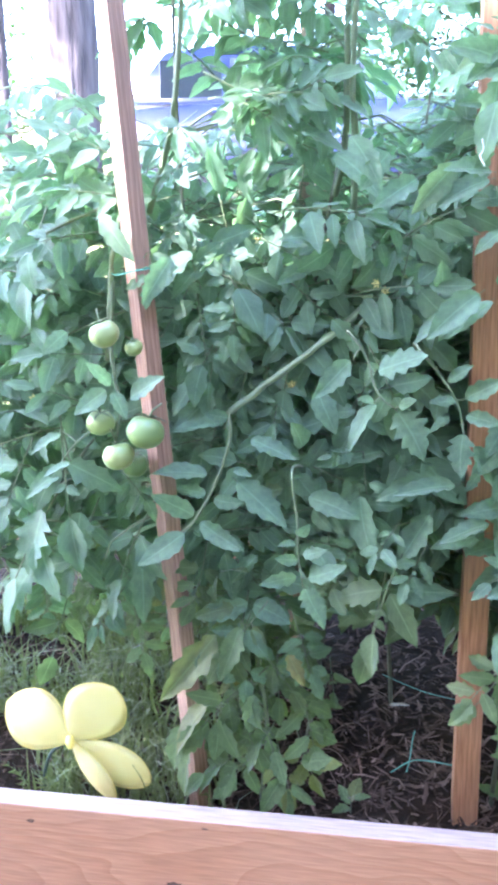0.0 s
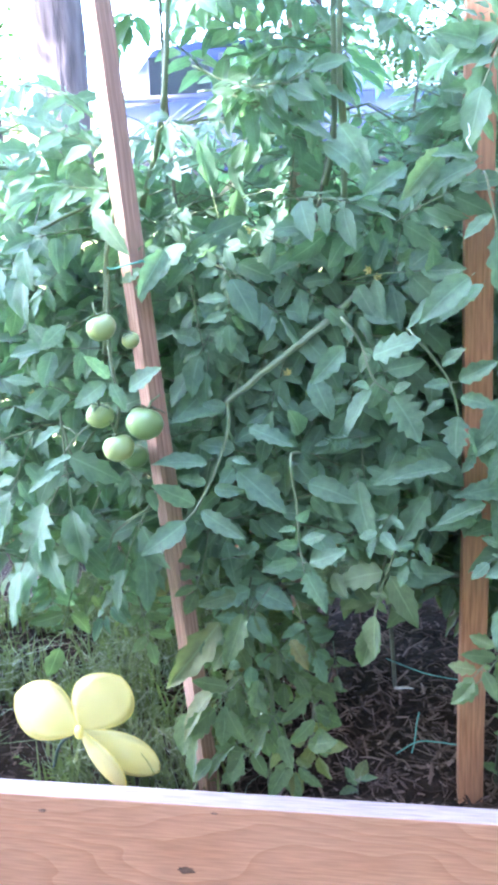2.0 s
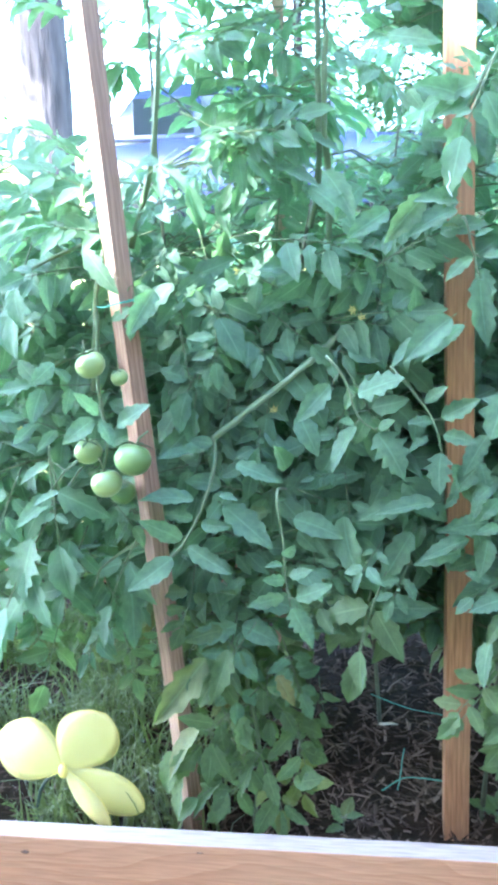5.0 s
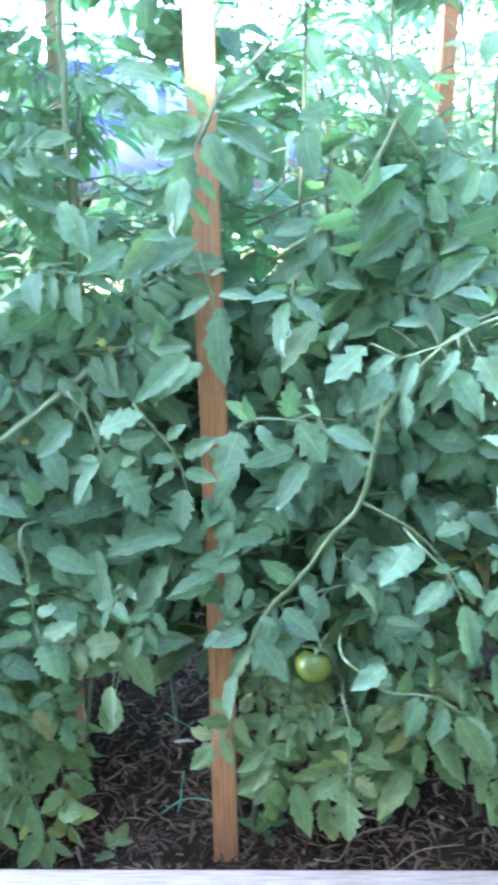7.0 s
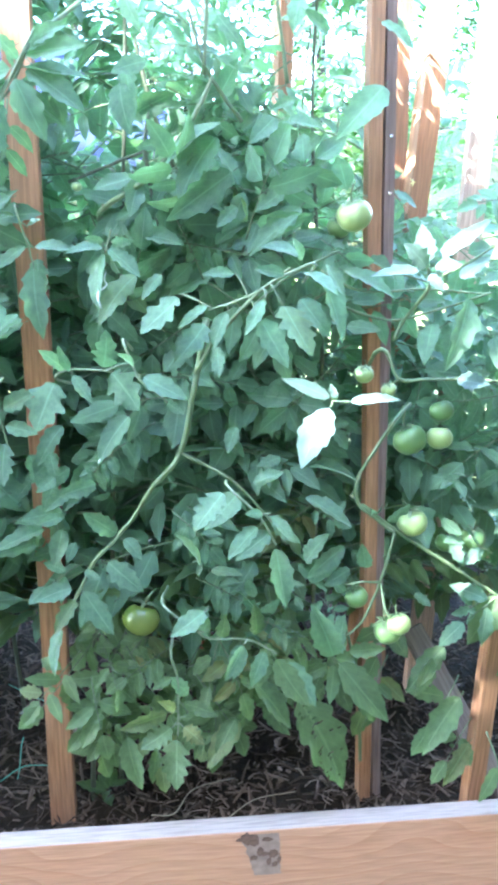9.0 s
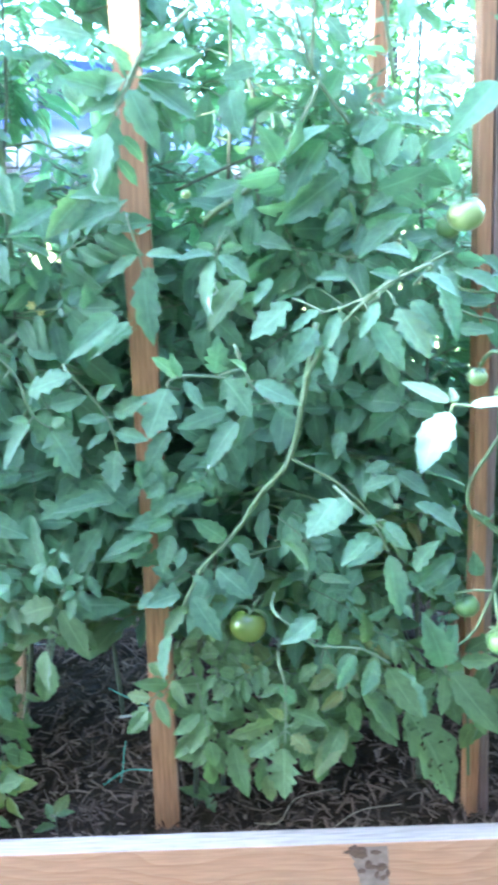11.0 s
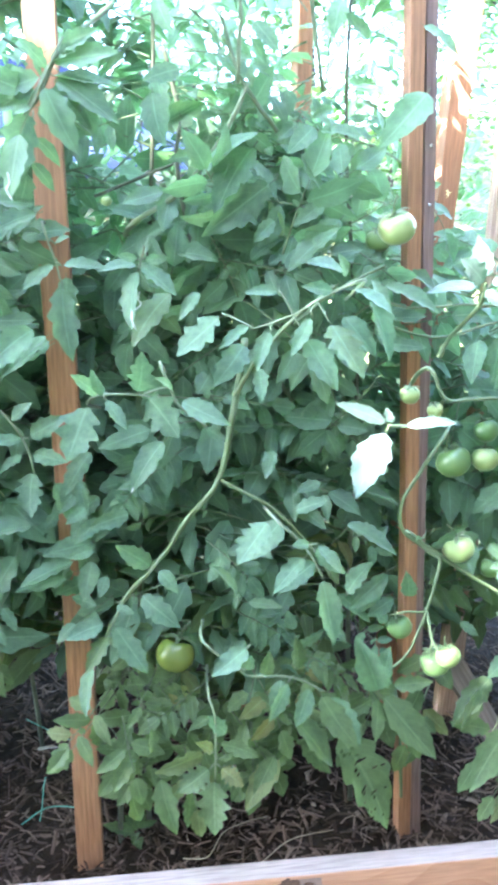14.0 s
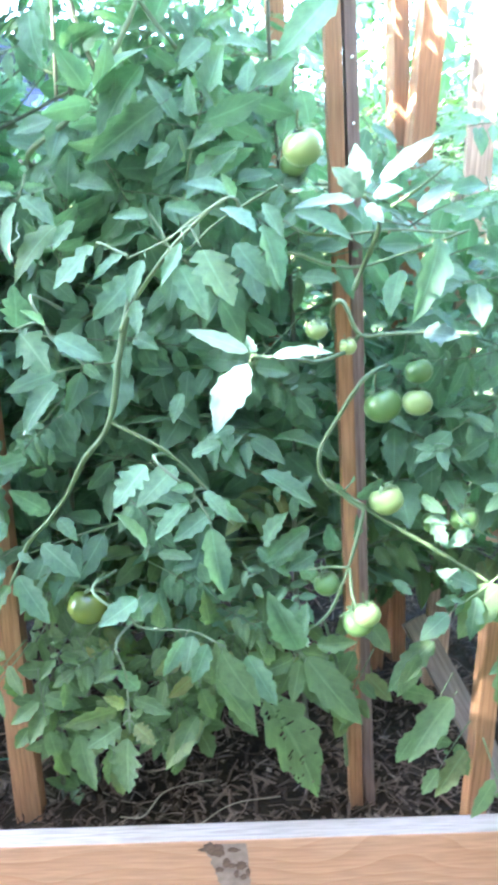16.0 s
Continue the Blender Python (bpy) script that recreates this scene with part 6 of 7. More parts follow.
twig(PLANT_5, "stem", [(0.782, 0.050, 0.519), (0.766, 0.050, 0.676), (0.758, 0.070, 0.774)], 0.0024, 0.002, STEM)
tomato(PLANT_1, (-0.540, 0.04, 1.079), 0.0224, FRUIT)
tomato(PLANT_1, (-0.500, 0.05, 1.058), 0.0134, FRUIT)
tomato(PLANT_1, (-0.557, 0.05, 0.945), 0.0215, FRUIT)
tomato(PLANT_1, (-0.482, 0.03, 0.937), 0.0278, FRUIT_MID, "green tomato with dark shoulders")
tomato(PLANT_1, (-0.525, 0.03, 0.900), 0.0239, FRUIT)
tomato(PLANT_1, (-0.516, 0.08, 0.872), 0.0213, FRUIT_MID)
tomato(PLANT_2, (-0.095, 0.2, 1.146), 0.0184, FRUIT)
tomato(PLANT_3, (0.164, 0.06, 0.653), 0.0297, FRUIT_DEEP, "deep green ripening tomato")
tomato(PLANT_4, (0.478, 0.075, 1.268), 0.0262, FRUIT)
tomato(PLANT_4, (0.470, 0.135, 1.252), 0.0190, FRUIT_MID)
tomato(PLANT_4, (0.489, 0.017, 1.045), 0.0142, FRUIT)
tomato(PLANT_4, (0.588, 0.09, 0.929), 0.0267, FRUIT_MID)
tomato(PLANT_4, (0.633, 0.08, 0.934), 0.0209, FRUIT)
tomato(PLANT_4, (0.636, 0.09, 0.975), 0.0195, FRUIT_MID)
tomato(PLANT_4, (0.587, 0.05, 0.805), 0.0243, FRUIT)
tomato(PLANT_4, (0.552, -0.025, 0.670), 0.0181, FRUIT, "pale sunlit unripe tomato")
tomato(PLANT_4, (0.545, 0.005, 0.645), 0.0227, FRUIT_MID)
tomato(PLANT_4, (0.507, 0.06, 0.677), 0.0192, FRUIT_MID)
tomato(PLANT_4, (0.083, 0.1, 1.299), 0.0074, FRUIT)
tomato(PLANT_2, (-0.205, 0.19, 0.833), 0.0209, FRUIT_MID)
tomato(PLANT_5, (0.711, 0.1, 0.755), 0.0214, FRUIT_MID)
tomato(PLANT_5, (0.531, 0.03, 1.020), 0.0114, FRUIT)
tomato(PLANT_5, (0.771, 0.1, 0.938), 0.0148, FRUIT_MID)
tomato(PLANT_5, (0.668, 0.11, 0.746), 0.0172, FRUIT_MID)
flower(PLANT_2, (-0.277, 0.13, 0.992), 0)
flower(PLANT_2, (-0.332, 0.15, 1.207), 1)
flower(PLANT_2, (-0.140, 0.14, 1.132), 2)
flower(PLANT_2, (-0.153, 0.14, 1.143), 3)
flower(PLANT_2, (-0.256, 0.2, 1.225), 4)
flower(PLANT_2, (-0.270, 0.2, 1.207), 5)
flower(PLANT_1, (-0.686, 0.11, 0.968), 6)
flower(PLANT_4, (0.633, 0.3, 1.331), 7)

# ---- butterfly ornament ----


def long_leaf(plant, stalk, blades, seed):
    """A long hanging leaf whose pale stalk shows: the stalk, then each of its blades on a short stalk of its own."""
    rng = random.Random(seed)
    line = [Vector(stalk[0]) + Vector((0.01, 0.13, -0.03))] + [Vector(p) for p in stalk]
    twig(plant, "leaf_stalk", line, 0.0021, 0.0012, STEM_PALE)
    for form, base, tip in blades:
        near = min(smooth_line(line, 5), key=lambda p: (p - Vector(base)).length)
        if 0.006 < (near - Vector(base)).length < 0.045:
            twig(plant, "leaf_stalk", (near, near.lerp(Vector(base), 0.5) + Vector((0, 0, 0.002)), Vector(base)), 0.0014, 0.0011, STEM_PALE)
        up = Vector((rng.uniform(-0.5, 0.5), -0.9, rng.uniform(0.3, 0.9)))
        put_leaf(plant, form, base, tip, up, rng.randrange(9))


long_leaf(PLANT_2, ((-0.192, 0.062, 1.082), (-0.166, 0.062, 1.049), (-0.148, 0.062, 0.995), (-0.121, 0.062, 0.97)),
          (("lobed", (-0.124, 0.058, 0.975), (-0.08, 0.038, 0.902)), ("slim", (-0.144, 0.058, 0.985), (-0.185, 0.038, 0.912)), ("lobed", (-0.154, 0.058, 1.023), (-0.08, 0.038, 1.052)), ("slim", (-0.181, 0.058, 1.046), (-0.236, 0.038, 0.989)), ("one", (-0.151, 0.058, 0.982), (-0.176, 0.038, 0.99)), ("one", (-0.119, 0.058, 0.975), (-0.093, 0.038, 0.99))), 0)
long_leaf(PLANT_2, ((-0.097, 0.062, 1.063), (-0.054, 0.062, 1.011), (-0.035, 0.062, 0.977), (-0.025, 0.062, 0.937)),
          (("lobed", (-0.025, 0.058, 0.944), (-0.029, 0.038, 0.879)), ("one", (-0.037, 0.058, 0.986), (-0.077, 0.038, 0.985)), ("slim", (-0.032, 0.058, 0.987), (0.026, 0.038, 1.02)), ("slim", (-0.029, 0.058, 0.965), (0.023, 0.038, 0.956)), ("one", (-0.054, 0.058, 1.011), (-0.019, 0.038, 1.039))), 1)
long_leaf(PLANT_3, ((0.147, -0.038, 1.1), (0.161, -0.038, 1.062), (0.17, -0.038, 1.045), (0.204, -0.038, 1.017)),
          (("slim", (0.167, -0.042, 1.054), (0.233, -0.062, 1.023)), ("lobed", (0.128, -0.042, 1.062), (0.168, -0.062, 1.009)), ("one", (0.162, -0.042, 1.063), (0.139, -0.062, 1.085)), ("one", (0.203, -0.042, 1.018), (0.227, -0.062, 1.004))), 2)
long_leaf(PLANT_3, ((0.196, -0.058, 0.731), (0.237, -0.058, 0.695), (0.262, -0.058, 0.676), (0.318, -0.058, 0.671), (0.36, -0.058, 0.648)),
          (("slim", (0.354, -0.062, 0.652), (0.407, -0.082, 0.572)), ("slim", (0.313, -0.062, 0.669), (0.282, -0.082, 0.62)), ("one", (0.258, -0.062, 0.724), (0.205, -0.082, 0.692)), ("slim", (0.277, -0.062, 0.677), (0.282, -0.082, 0.725)), ("slim", (0.342, -0.062, 0.66), (0.319, -0.082, 0.609)), ("one", (0.252, -0.062, 0.688), (0.259, -0.082, 0.72))), 3)
long_leaf(PLANT_3, ((0.208, 0.017, 0.615), (0.219, 0.017, 0.563), (0.219, 0.017, 0.475)),
          (("lobed", (0.218, 0.013, 0.477), (0.216, -0.007, 0.39)), ("lobed", (0.213, 0.013, 0.492), (0.16, -0.007, 0.467)), ("lobed", (0.225, 0.013, 0.492), (0.259, -0.007, 0.468)), ("slim", (0.222, 0.013, 0.531), (0.283, -0.007, 0.516)), ("one", (0.212, 0.013, 0.575), (0.178, -0.007, 0.567)), ("one", (0.216, 0.013, 0.517), (0.187, -0.007, 0.548)), ("one", (0.222, 0.013, 0.505), (0.244, -0.007, 0.529))), 4)
long_leaf(PLANT_4, ((0.285, -0.073, 0.907), (0.329, -0.073, 0.862), (0.35, -0.073, 0.826)),
          (("slim", (0.349, -0.077, 0.827), (0.365, -0.097, 0.736)), ("slim", (0.33, -0.077, 0.854), (0.283, -0.097, 0.811)), ("slim", (0.341, -0.077, 0.869), (0.374, -0.097, 0.833)), ("lobed", (0.282, -0.077, 0.904), (0.237, -0.097, 0.852)), ("one", (0.334, -0.077, 0.868), (0.305, -0.097, 0.874))), 5)
long_leaf(PLANT_2, ((-0.268, 0.042, 0.881), (-0.261, 0.042, 0.811), (-0.258, 0.042, 0.748), (-0.252, 0.042, 0.701)),
          (("lobed", (-0.251, 0.038, 0.704), (-0.22, 0.018, 0.654)), ("slim", (-0.255, 0.038, 0.717), (-0.316, 0.018, 0.708)), ("slim", (-0.249, 0.038, 0.715), (-0.185, 0.018, 0.747)), ("one", (-0.256, 0.038, 0.745), (-0.292, 0.018, 0.752)), ("one", (-0.254, 0.038, 0.75), (-0.215, 0.018, 0.769)), ("one", (-0.259, 0.038, 0.781), (-0.239, 0.018, 0.809)), ("one", (-0.259, 0.038, 0.768), (-0.288, 0.018, 0.772))), 6)
long_leaf(PLANT_0, ((-0.586, 0.082, 0.922), (-0.638, 0.082, 0.869), (-0.668, 0.082, 0.8)),
          (("lobed", (-0.666, 0.078, 0.804), (-0.695, 0.058, 0.684)), ("lobed", (-0.691, 0.078, 0.7), (-0.745, 0.058, 0.578)), ("lobed", (-0.605, 0.078, 0.802), (-0.613, 0.058, 0.698)), ("slim", (-0.628, 0.078, 0.861), (-0.691, 0.058, 0.815)), ("slim", (-0.626, 0.078, 0.921), (-0.675, 0.058, 0.889))), 7)
long_leaf(PLANT_4, ((0.389, -0.093, 1.203), (0.353, -0.075, 1.187), (0.31, -0.053, 1.159), (0.264, -0.031, 1.14)),
          (("lobed", (0.228, -0.019, 1.158), (0.168, -0.012, 1.104)), ("slim", (0.202, -0.007, 1.186), (0.172, -0.014, 1.149)), ("slim", (0.262, -0.034, 1.146), (0.22, -0.035, 1.115)), ("slim", (0.285, -0.045, 1.142), (0.265, -0.056, 1.089)), ("slim", (0.322, -0.063, 1.136), (0.358, -0.101, 1.071)), ("lobed", (0.349, -0.076, 1.155), (0.386, -0.116, 1.088)), ("slim", (0.331, -0.068, 1.161), (0.304, -0.075, 1.11)), ("slim", (0.356, -0.08, 1.188), (0.314, -0.081, 1.195)), ("slim", (0.295, -0.05, 1.186), (0.25, -0.05, 1.185)), ("slim", (0.372, -0.089, 1.194), (0.412, -0.131, 1.165)), ("one", (0.27, -0.038, 1.095), (0.272, -0.059, 1.052))), 8)
long_leaf(PLANT_3, ((0.001, 0.072, 1.271), (0.014, 0.072, 1.225), (0.022, 0.072, 1.193)),
          (("slim", (0.023, 0.068, 1.195), (0.035, 0.048, 1.09)), ("slim", (0.018, 0.068, 1.218), (-0.026, 0.048, 1.183)), ("slim", (0.022, 0.068, 1.216), (0.082, 0.048, 1.212)), ("one", (0.015, 0.068, 1.244), (0.038, 0.048, 1.252))), 9)
long_leaf(PLANT_3, ((0.054, -0.003, 1.044), (0.073, -0.003, 1.055), (0.118, -0.003, 1.054), (0.167, -0.003, 1.046)),
          (("one", (0.07, -0.007, 1.053), (0.036, -0.027, 1.085)), ("lobed", (0.057, -0.007, 1.046), (0.028, -0.027, 0.973)), ("slim", (0.077, -0.007, 1.051), (0.105, -0.027, 1.012)), ("lobed", (0.118, -0.007, 1.055), (0.125, -0.027, 1.113)), ("slim", (0.073, -0.007, 1.051), (0.062, -0.027, 1.092))), 10)


def butterfly(at):
    """A yellow butterfly of four domed wings on a thin dark stick."""
    at = Vector(at)
    orn = thing("butterfly_ornament", (at.x - 0.075, at.y + 0.01, SOIL), "yellow butterfly garden ornament on a dark stick", "ornament")
    base = orn.location
    rod("stick", smooth_line([(at.x - 0.075, at.y + 0.01, SOIL - 0.03), (at.x - 0.05, at.y + 0.008, at.z - 0.05), (at.x - 0.004, at.y + 0.004, at.z - 0.004)], 5), 0.0034, 0.003, DARK_GREEN, orn, "dark green stick", base=base)
    for name, ang, long, wide, tilt, yaw in (("upper_wing", 154, 0.130, 0.118, 4, -4), ("upper_wing", 52, 0.128, 0.110, 0, 8), ("lower_wing", -35, 0.160, 0.082, 6, 10), ("lower_wing", -55, 0.130, 0.056, 14, -6)):
        bm = bmesh.new()
        grid = []
        for i in range(13):
            t = i / 12
            half = 0.5 * wide * max(0.0, math.sin(math.pi * min(1.0, t ** 1.25))) ** 0.62 + 0.0008
            row = []
            for j in range(7):
                u = j / 3 - 1
                row.append(bm.verts.new((long * t, u * half, 0.010 * (1 - u * u) * math.sin(math.pi * t))))
            grid.append(row)
        for i in range(12):
            for j in range(6):
                f = bm.faces.new((grid[i][j], grid[i + 1][j], grid[i + 1][j + 1], grid[i][j + 1]))
                f.smooth = True
        bmesh.ops.solidify(bm, geom=bm.faces[:], thickness=0.0012)
        wing = part(name, bm, YELLOW, orn)
        plane = Matrix.Rotation(radians(90), 4, "X") @ Matrix.Rotation(radians(ang), 4, "Z")
        wing.matrix_basis = Matrix.Translation(at - base) @ Matrix.Rotation(radians(yaw), 4, "Z") @ plane @ Matrix.Rotation(radians(tilt), 4, "X")
        rim = []
        for k in range(25):
            t = k / 24
            half = 0.5 * wide * max(0.0, math.sin(math.pi * t ** 1.25)) ** 0.62
            rim.append((long * t, half, 0.0))
        back = [(x, -y, z) for x, y, z in rim[::-1]][1:]
        rv, rf = tube_data(rim + back, 0.0007, 0.0007, 5)
        r = new("wing_rim", mesh_from("wing_rim", rv, rf, [YELLOW_RIM]))
        r.parent = wing
    bm = bmesh.new()
    bmesh.ops.create_uvsphere(bm, u_segments=14, v_segments=9, radius=0.009)
    bmesh.ops.scale(bm, vec=(0.9, 0.9, 1.5), verts=bm.verts)
    body = part("body", bm, YELLOW_RIM, orn, "bright yellow body")
    body.matrix_basis = Matrix.Translation(at - base + Vector((0, -0.006, 0)))
    return orn


butterfly((-0.650, 0.070, 0.381))

# ---- ties and strings ----


def tie(name, points, radius, mat, label, category="tie"):
    verts, faces = tube_data(smooth_line(points, 6), radius, radius, 6)
    return tagged(new(name, mesh_from(name, verts, faces, [mat])), label, category)


tie("plant_tie", [(-0.548, 0.105, 1.163), (-0.530, 0.085, 1.160), (-0.500, 0.060, 1.166), (-0.478, 0.070, 1.170), (-0.474, 0.100, 1.170)], 0.0014, TWINE, "thin green twist tie round the stem and stake")
tie("garden_twine", [(-0.075, 0.260, 0.236), (-0.070, 0.262, 0.262), (-0.066, 0.265, 0.30), (-0.062, 0.270, 0.318)], 0.0012, TWINE, "loose end of green garden twine standing from the mulch", "twine")
tie("garden_twine", [(-0.105, 0.245, 0.243), (-0.066, 0.258, 0.262), (-0.03, 0.255, 0.266), (0.004, 0.20, 0.30)], 0.0012, TWINE, "green garden twine running from the stake's foot", "twine")
tie("garden_twine", [(-0.12, 0.46, 0.32), (-0.05, 0.34, 0.36), (0.004, 0.165, 0.45)], 0.0009, TWINE, "thin green twine stretched behind the stake", "twine")
tie("dry_stalk", [(0.175, 0.13, 0.240), (0.215, 0.115, 0.252), (0.245, 0.15, 0.268), (0.29, 0.18, 0.262), (0.33, 0.21, 0.245)], 0.0011, DRY, "pale curled dry stalk lying on the mulch", "stalk")
tie("dry_stalk", [(0.30, 0.10, 0.240), (0.36, 0.14, 0.250), (0.44, 0.16, 0.246)], 0.0010, DRY, "pale dry stalk lying on the mulch", "stalk")

# ---- weeds ----


def weeds():
    """Low grass and feathery weeds, in one mesh."""
    rng = random.Random(12)
    verts, faces, uvs = [], [], []
    for _ in range(4000):
        x, y = rng.uniform(-1.45, -0.36), 0.06 + 0.75 * rng.random()
        if noise.noise(Vector((x * 4, y * 4, 2))) < -0.22 or rng.random() < max(0.0, (x + 0.55) * 3):
            continue
        z = SOIL + 0.005
        az = rng.uniform(0, 6.283)
        out = Vector((math.cos(az), math.sin(az), 0))
        side = Vector((-math.sin(az), math.cos(az), 0))
        feather = rng.random() < 0.35
        length = rng.uniform(0.05, 0.20) if not feather else rng.uniform(0.03, 0.12)
        lean = rng.uniform(0.1, 1.0)
        w = rng.uniform(0.0018, 0.0048)
        if y + lean * length * out.y < 0.05:
            continue
        s = len(verts)
        for i in range(4):
            t = i / 3
            mid = Vector((x, y, z)) + out * (lean * length * t * t) + Vector((0, 0, length * t * (1 - 0.45 * lean * t)))
            ww = w * (1 - 0.85 * t)
            verts += [mid - side * ww, mid + side * ww]
            uvs += [(0, t), (1, t)]
        for i in range(3):
            a = s + 2 * i
            faces.append((a, a + 1, a + 3, a + 2))
        if feather:
            for k in range(5):
                t = 0.3 + 0.14 * k
                mid = Vector((x, y, z)) + out * (lean * length * t * t) + Vector((0, 0, length * t * (1 - 0.45 * lean * t)))
                for sg in (-1, 1):
                    e = mid + side * (sg * rng.uniform(0.01, 0.02)) + out * 0.008 + Vector((0, 0, rng.uniform(0.0, 0.012)))
                    s = len(verts)
                    n = Vector((0, 0, 0.0026))
                    verts += [mid - n, mid + n, e]
                    uvs += [(0, 0), (1, 0), (0.5, 1)]
                    faces.append((s, s + 1, s + 2))
    ob = new("weeds", mesh_from("weeds", verts, faces, [GRASS], None, uvs))
    return tagged(ob, "low yellow-green grass and feathery weeds in the bed", "weeds", "", "stuff")


weeds()

def fallen_leaf(at, turn, size):
    """A dry leaf lying on the mulch."""
    ob = new("fallen_leaf", leaf_mesh(141, 0, 0, 0.15, 1.0, 12, LEAF_DRY, 0.62))
    ob.matrix_world = Matrix.Translation(at) @ pose(0, 0, 0, -8, 6, turn) @ Matrix.Scale(size, 4)
    return tagged(ob, "small tan dry leaf lying on the mulch", "leaf")


def seedling(at, n, size, seed):
    """A low weed seedling: a short stem with a few toothed leaves."""
    rng = random.Random(seed)
    at = Vector(at)
    t = thing("weed_seedling", at, "small dark green weed seedling growing from the mulch", "weed", "weed seedlings")
    rod("stem", [at - Vector((0, 0, 0.015)), at + Vector((0, 0, 0.03))], 0.0016, 0.0012, STEM_DARK, t, base=at)
    for k in range(n):
        w = 6.283 * k / n + rng.uniform(-0.4, 0.4)
        b = at + Vector((0, 0, rng.uniform(0.01, 0.03)))
        put_leaf(t, "one", b, b + Vector((math.cos(w), math.sin(w), rng.uniform(0.05, 0.5))) * size * rng.uniform(0.7, 1.2), (0, -0.2, 1), k)
    return t


def board_weed(at, height, n, seed):
    """A leafy weed growing at the foot of the front board."""
    rng = random.Random(seed)
    at = Vector(at)
    t = thing("leafy_weed", at, "leafy green weed growing at the foot of the board", "weed", "weeds beside the board")
    rod("stem", [at - Vector((0, 0, 0.03)), at + Vector((0.003, 0, 0.5 * height)), at + Vector((0, 0.004, 0.8 * height))], 0.0024, 0.0012, STEM, t, base=at)
    for k in range(n):
        w = 2.4 * k + rng.uniform(-0.4, 0.4)
        b = at + Vector((0, 0, height * (0.35 + 0.5 * k / n)))
        d = Vector((math.cos(w), min(0.25, math.sin(w)), rng.uniform(0.1, 0.7)))
        put_leaf(t, rng.choice(("bushthree", "one", "bushfive")), b, b + d.normalized() * rng.uniform(0.05, 0.085), (0, -0.4, 1), k)
    return t


for k, (x, y, z) in enumerate(((-0.80, -0.075, 0.10), (-0.72, -0.085, 0.13), (-0.655, -0.08, 0.085), (-0.50, -0.075, 0.095), (-0.43, -0.08, 0.10))):
    board_weed((x, y, 0.0), z, 8, 300 + k)
fallen_leaf((-0.108, 0.465, 0.246), 15, 0.05)
seedling((-0.175, 0.147, 0.228), 5, 0.045, 1)
seedling((0.099, 0.191, 0.228), 6, 0.050, 2)

# ---- background ----


def tree(at, height, girth, crown, n, seed, label, leaf=0.09, limbs=6, thick=0.5, gaps=(), clump=70, even=0.45):
    """A tapered trunk with limbs and a crown of many single leaves in clumps; no leaf stands in the shafts of gaps."""
    rng = random.Random(seed)
    at = Vector(at)
    t = thing("tree", at, label, "tree", "trees")
    mid, reach = Vector(crown[:3]), Vector(crown[3:])
    top = at + Vector((rng.uniform(-0.2, 0.2), rng.uniform(-0.2, 0.2), height))
    line = smooth_line([at - Vector((0, 0, 0.2)), at.lerp(top, 0.35) + Vector((0.05, 0, 0)), at.lerp(top, 0.7), top], 6)
    verts, faces = tube_data([p - at for p in line], girth, girth * 0.45, 20)
    for k, v in enumerate(verts):
        flare = 1.0 + 0.6 * max(0.0, 1 - (v.z + 0.2) / 0.5) ** 2
        bark = 1 + 0.07 * noise.noise(Vector((v.x * 9, v.y * 9, v.z * 1.5)))
        verts[k] = Vector((v.x * flare * bark, v.y * flare * bark, v.z))
    ob = new("trunk", mesh_from("trunk", verts, faces, [BARK]))
    ob.parent = t
    clumps = []
    for k in range(limbs):
        w = 6.283 * k / limbs + rng.uniform(-0.3, 0.3)
        end = mid + Vector((math.cos(w) * reach.x, math.sin(w) * reach.y, rng.uniform(-0.5, 0.7) * reach.z)) * rng.uniform(0.5, 0.85)
        start = line[rng.randrange(len(line) // 2, len(line))]
        bend = start.lerp(end, 0.5) + Vector((0, 0, 0.12 * (end - start).length))
        rod("limb", smooth_line([start, bend, end], 5), girth * 0.3, girth * 0.08, BARK, t, base=at)
    for k in range(clump):
        v = Vector((rng.gauss(0, even), rng.gauss(0, even), rng.gauss(0, even)))
        if v.length > 1:
            v.normalize()
        clumps.append((mid + Vector((v.x * reach.x, v.y * reach.y, v.z * reach.z)), rng.uniform(0.18, 0.42) * min(reach)))
    verts, faces, uvs = [], [], []
    for _ in range(n):
        c, r = rng.choice(clumps)
        p = c + Vector((rng.gauss(0, thick), rng.gauss(0, thick), rng.gauss(0, thick))) * r
        a = Vector((rng.uniform(-1, 1), rng.uniform(-1, 1), rng.uniform(-0.7, 0.3))).normalized()
        size = leaf * rng.uniform(0.6, 1.3)
        if any((q - g).cross(TO_SUN).length < width + 0.15 * size for g, width in gaps for q in (p, p + a * size * 0.5, p + a * size)):
            continue
        p = p - at
        b = a.cross(Vector((rng.uniform(-0.4, 0.4), rng.uniform(-0.4, 0.4), 1))).normalized()
        s = len(verts)
        up = a.cross(b)
        verts += [p, p + a * size * 0.45 + b * size * 0.33, p + a * size, p + a * size * 0.45 - b * size * 0.33, p + a * size * 0.5 - up * size * 0.08]
        uvs += [(0.5, 0), (1, 0.45), (0.5, 1), (0, 0.45), (0.5, 0.5)]
        faces += [(s, s + 1, s + 4), (s + 1, s + 2, s + 4), (s + 2, s + 3, s + 4), (s + 3, s, s + 4)]
    ob = new("crown", mesh_from("crown", verts, faces, [LEAF_TREE], None, uvs))
    ob.parent = t
    tagged(ob, "", "", "", "stuff")
    return t


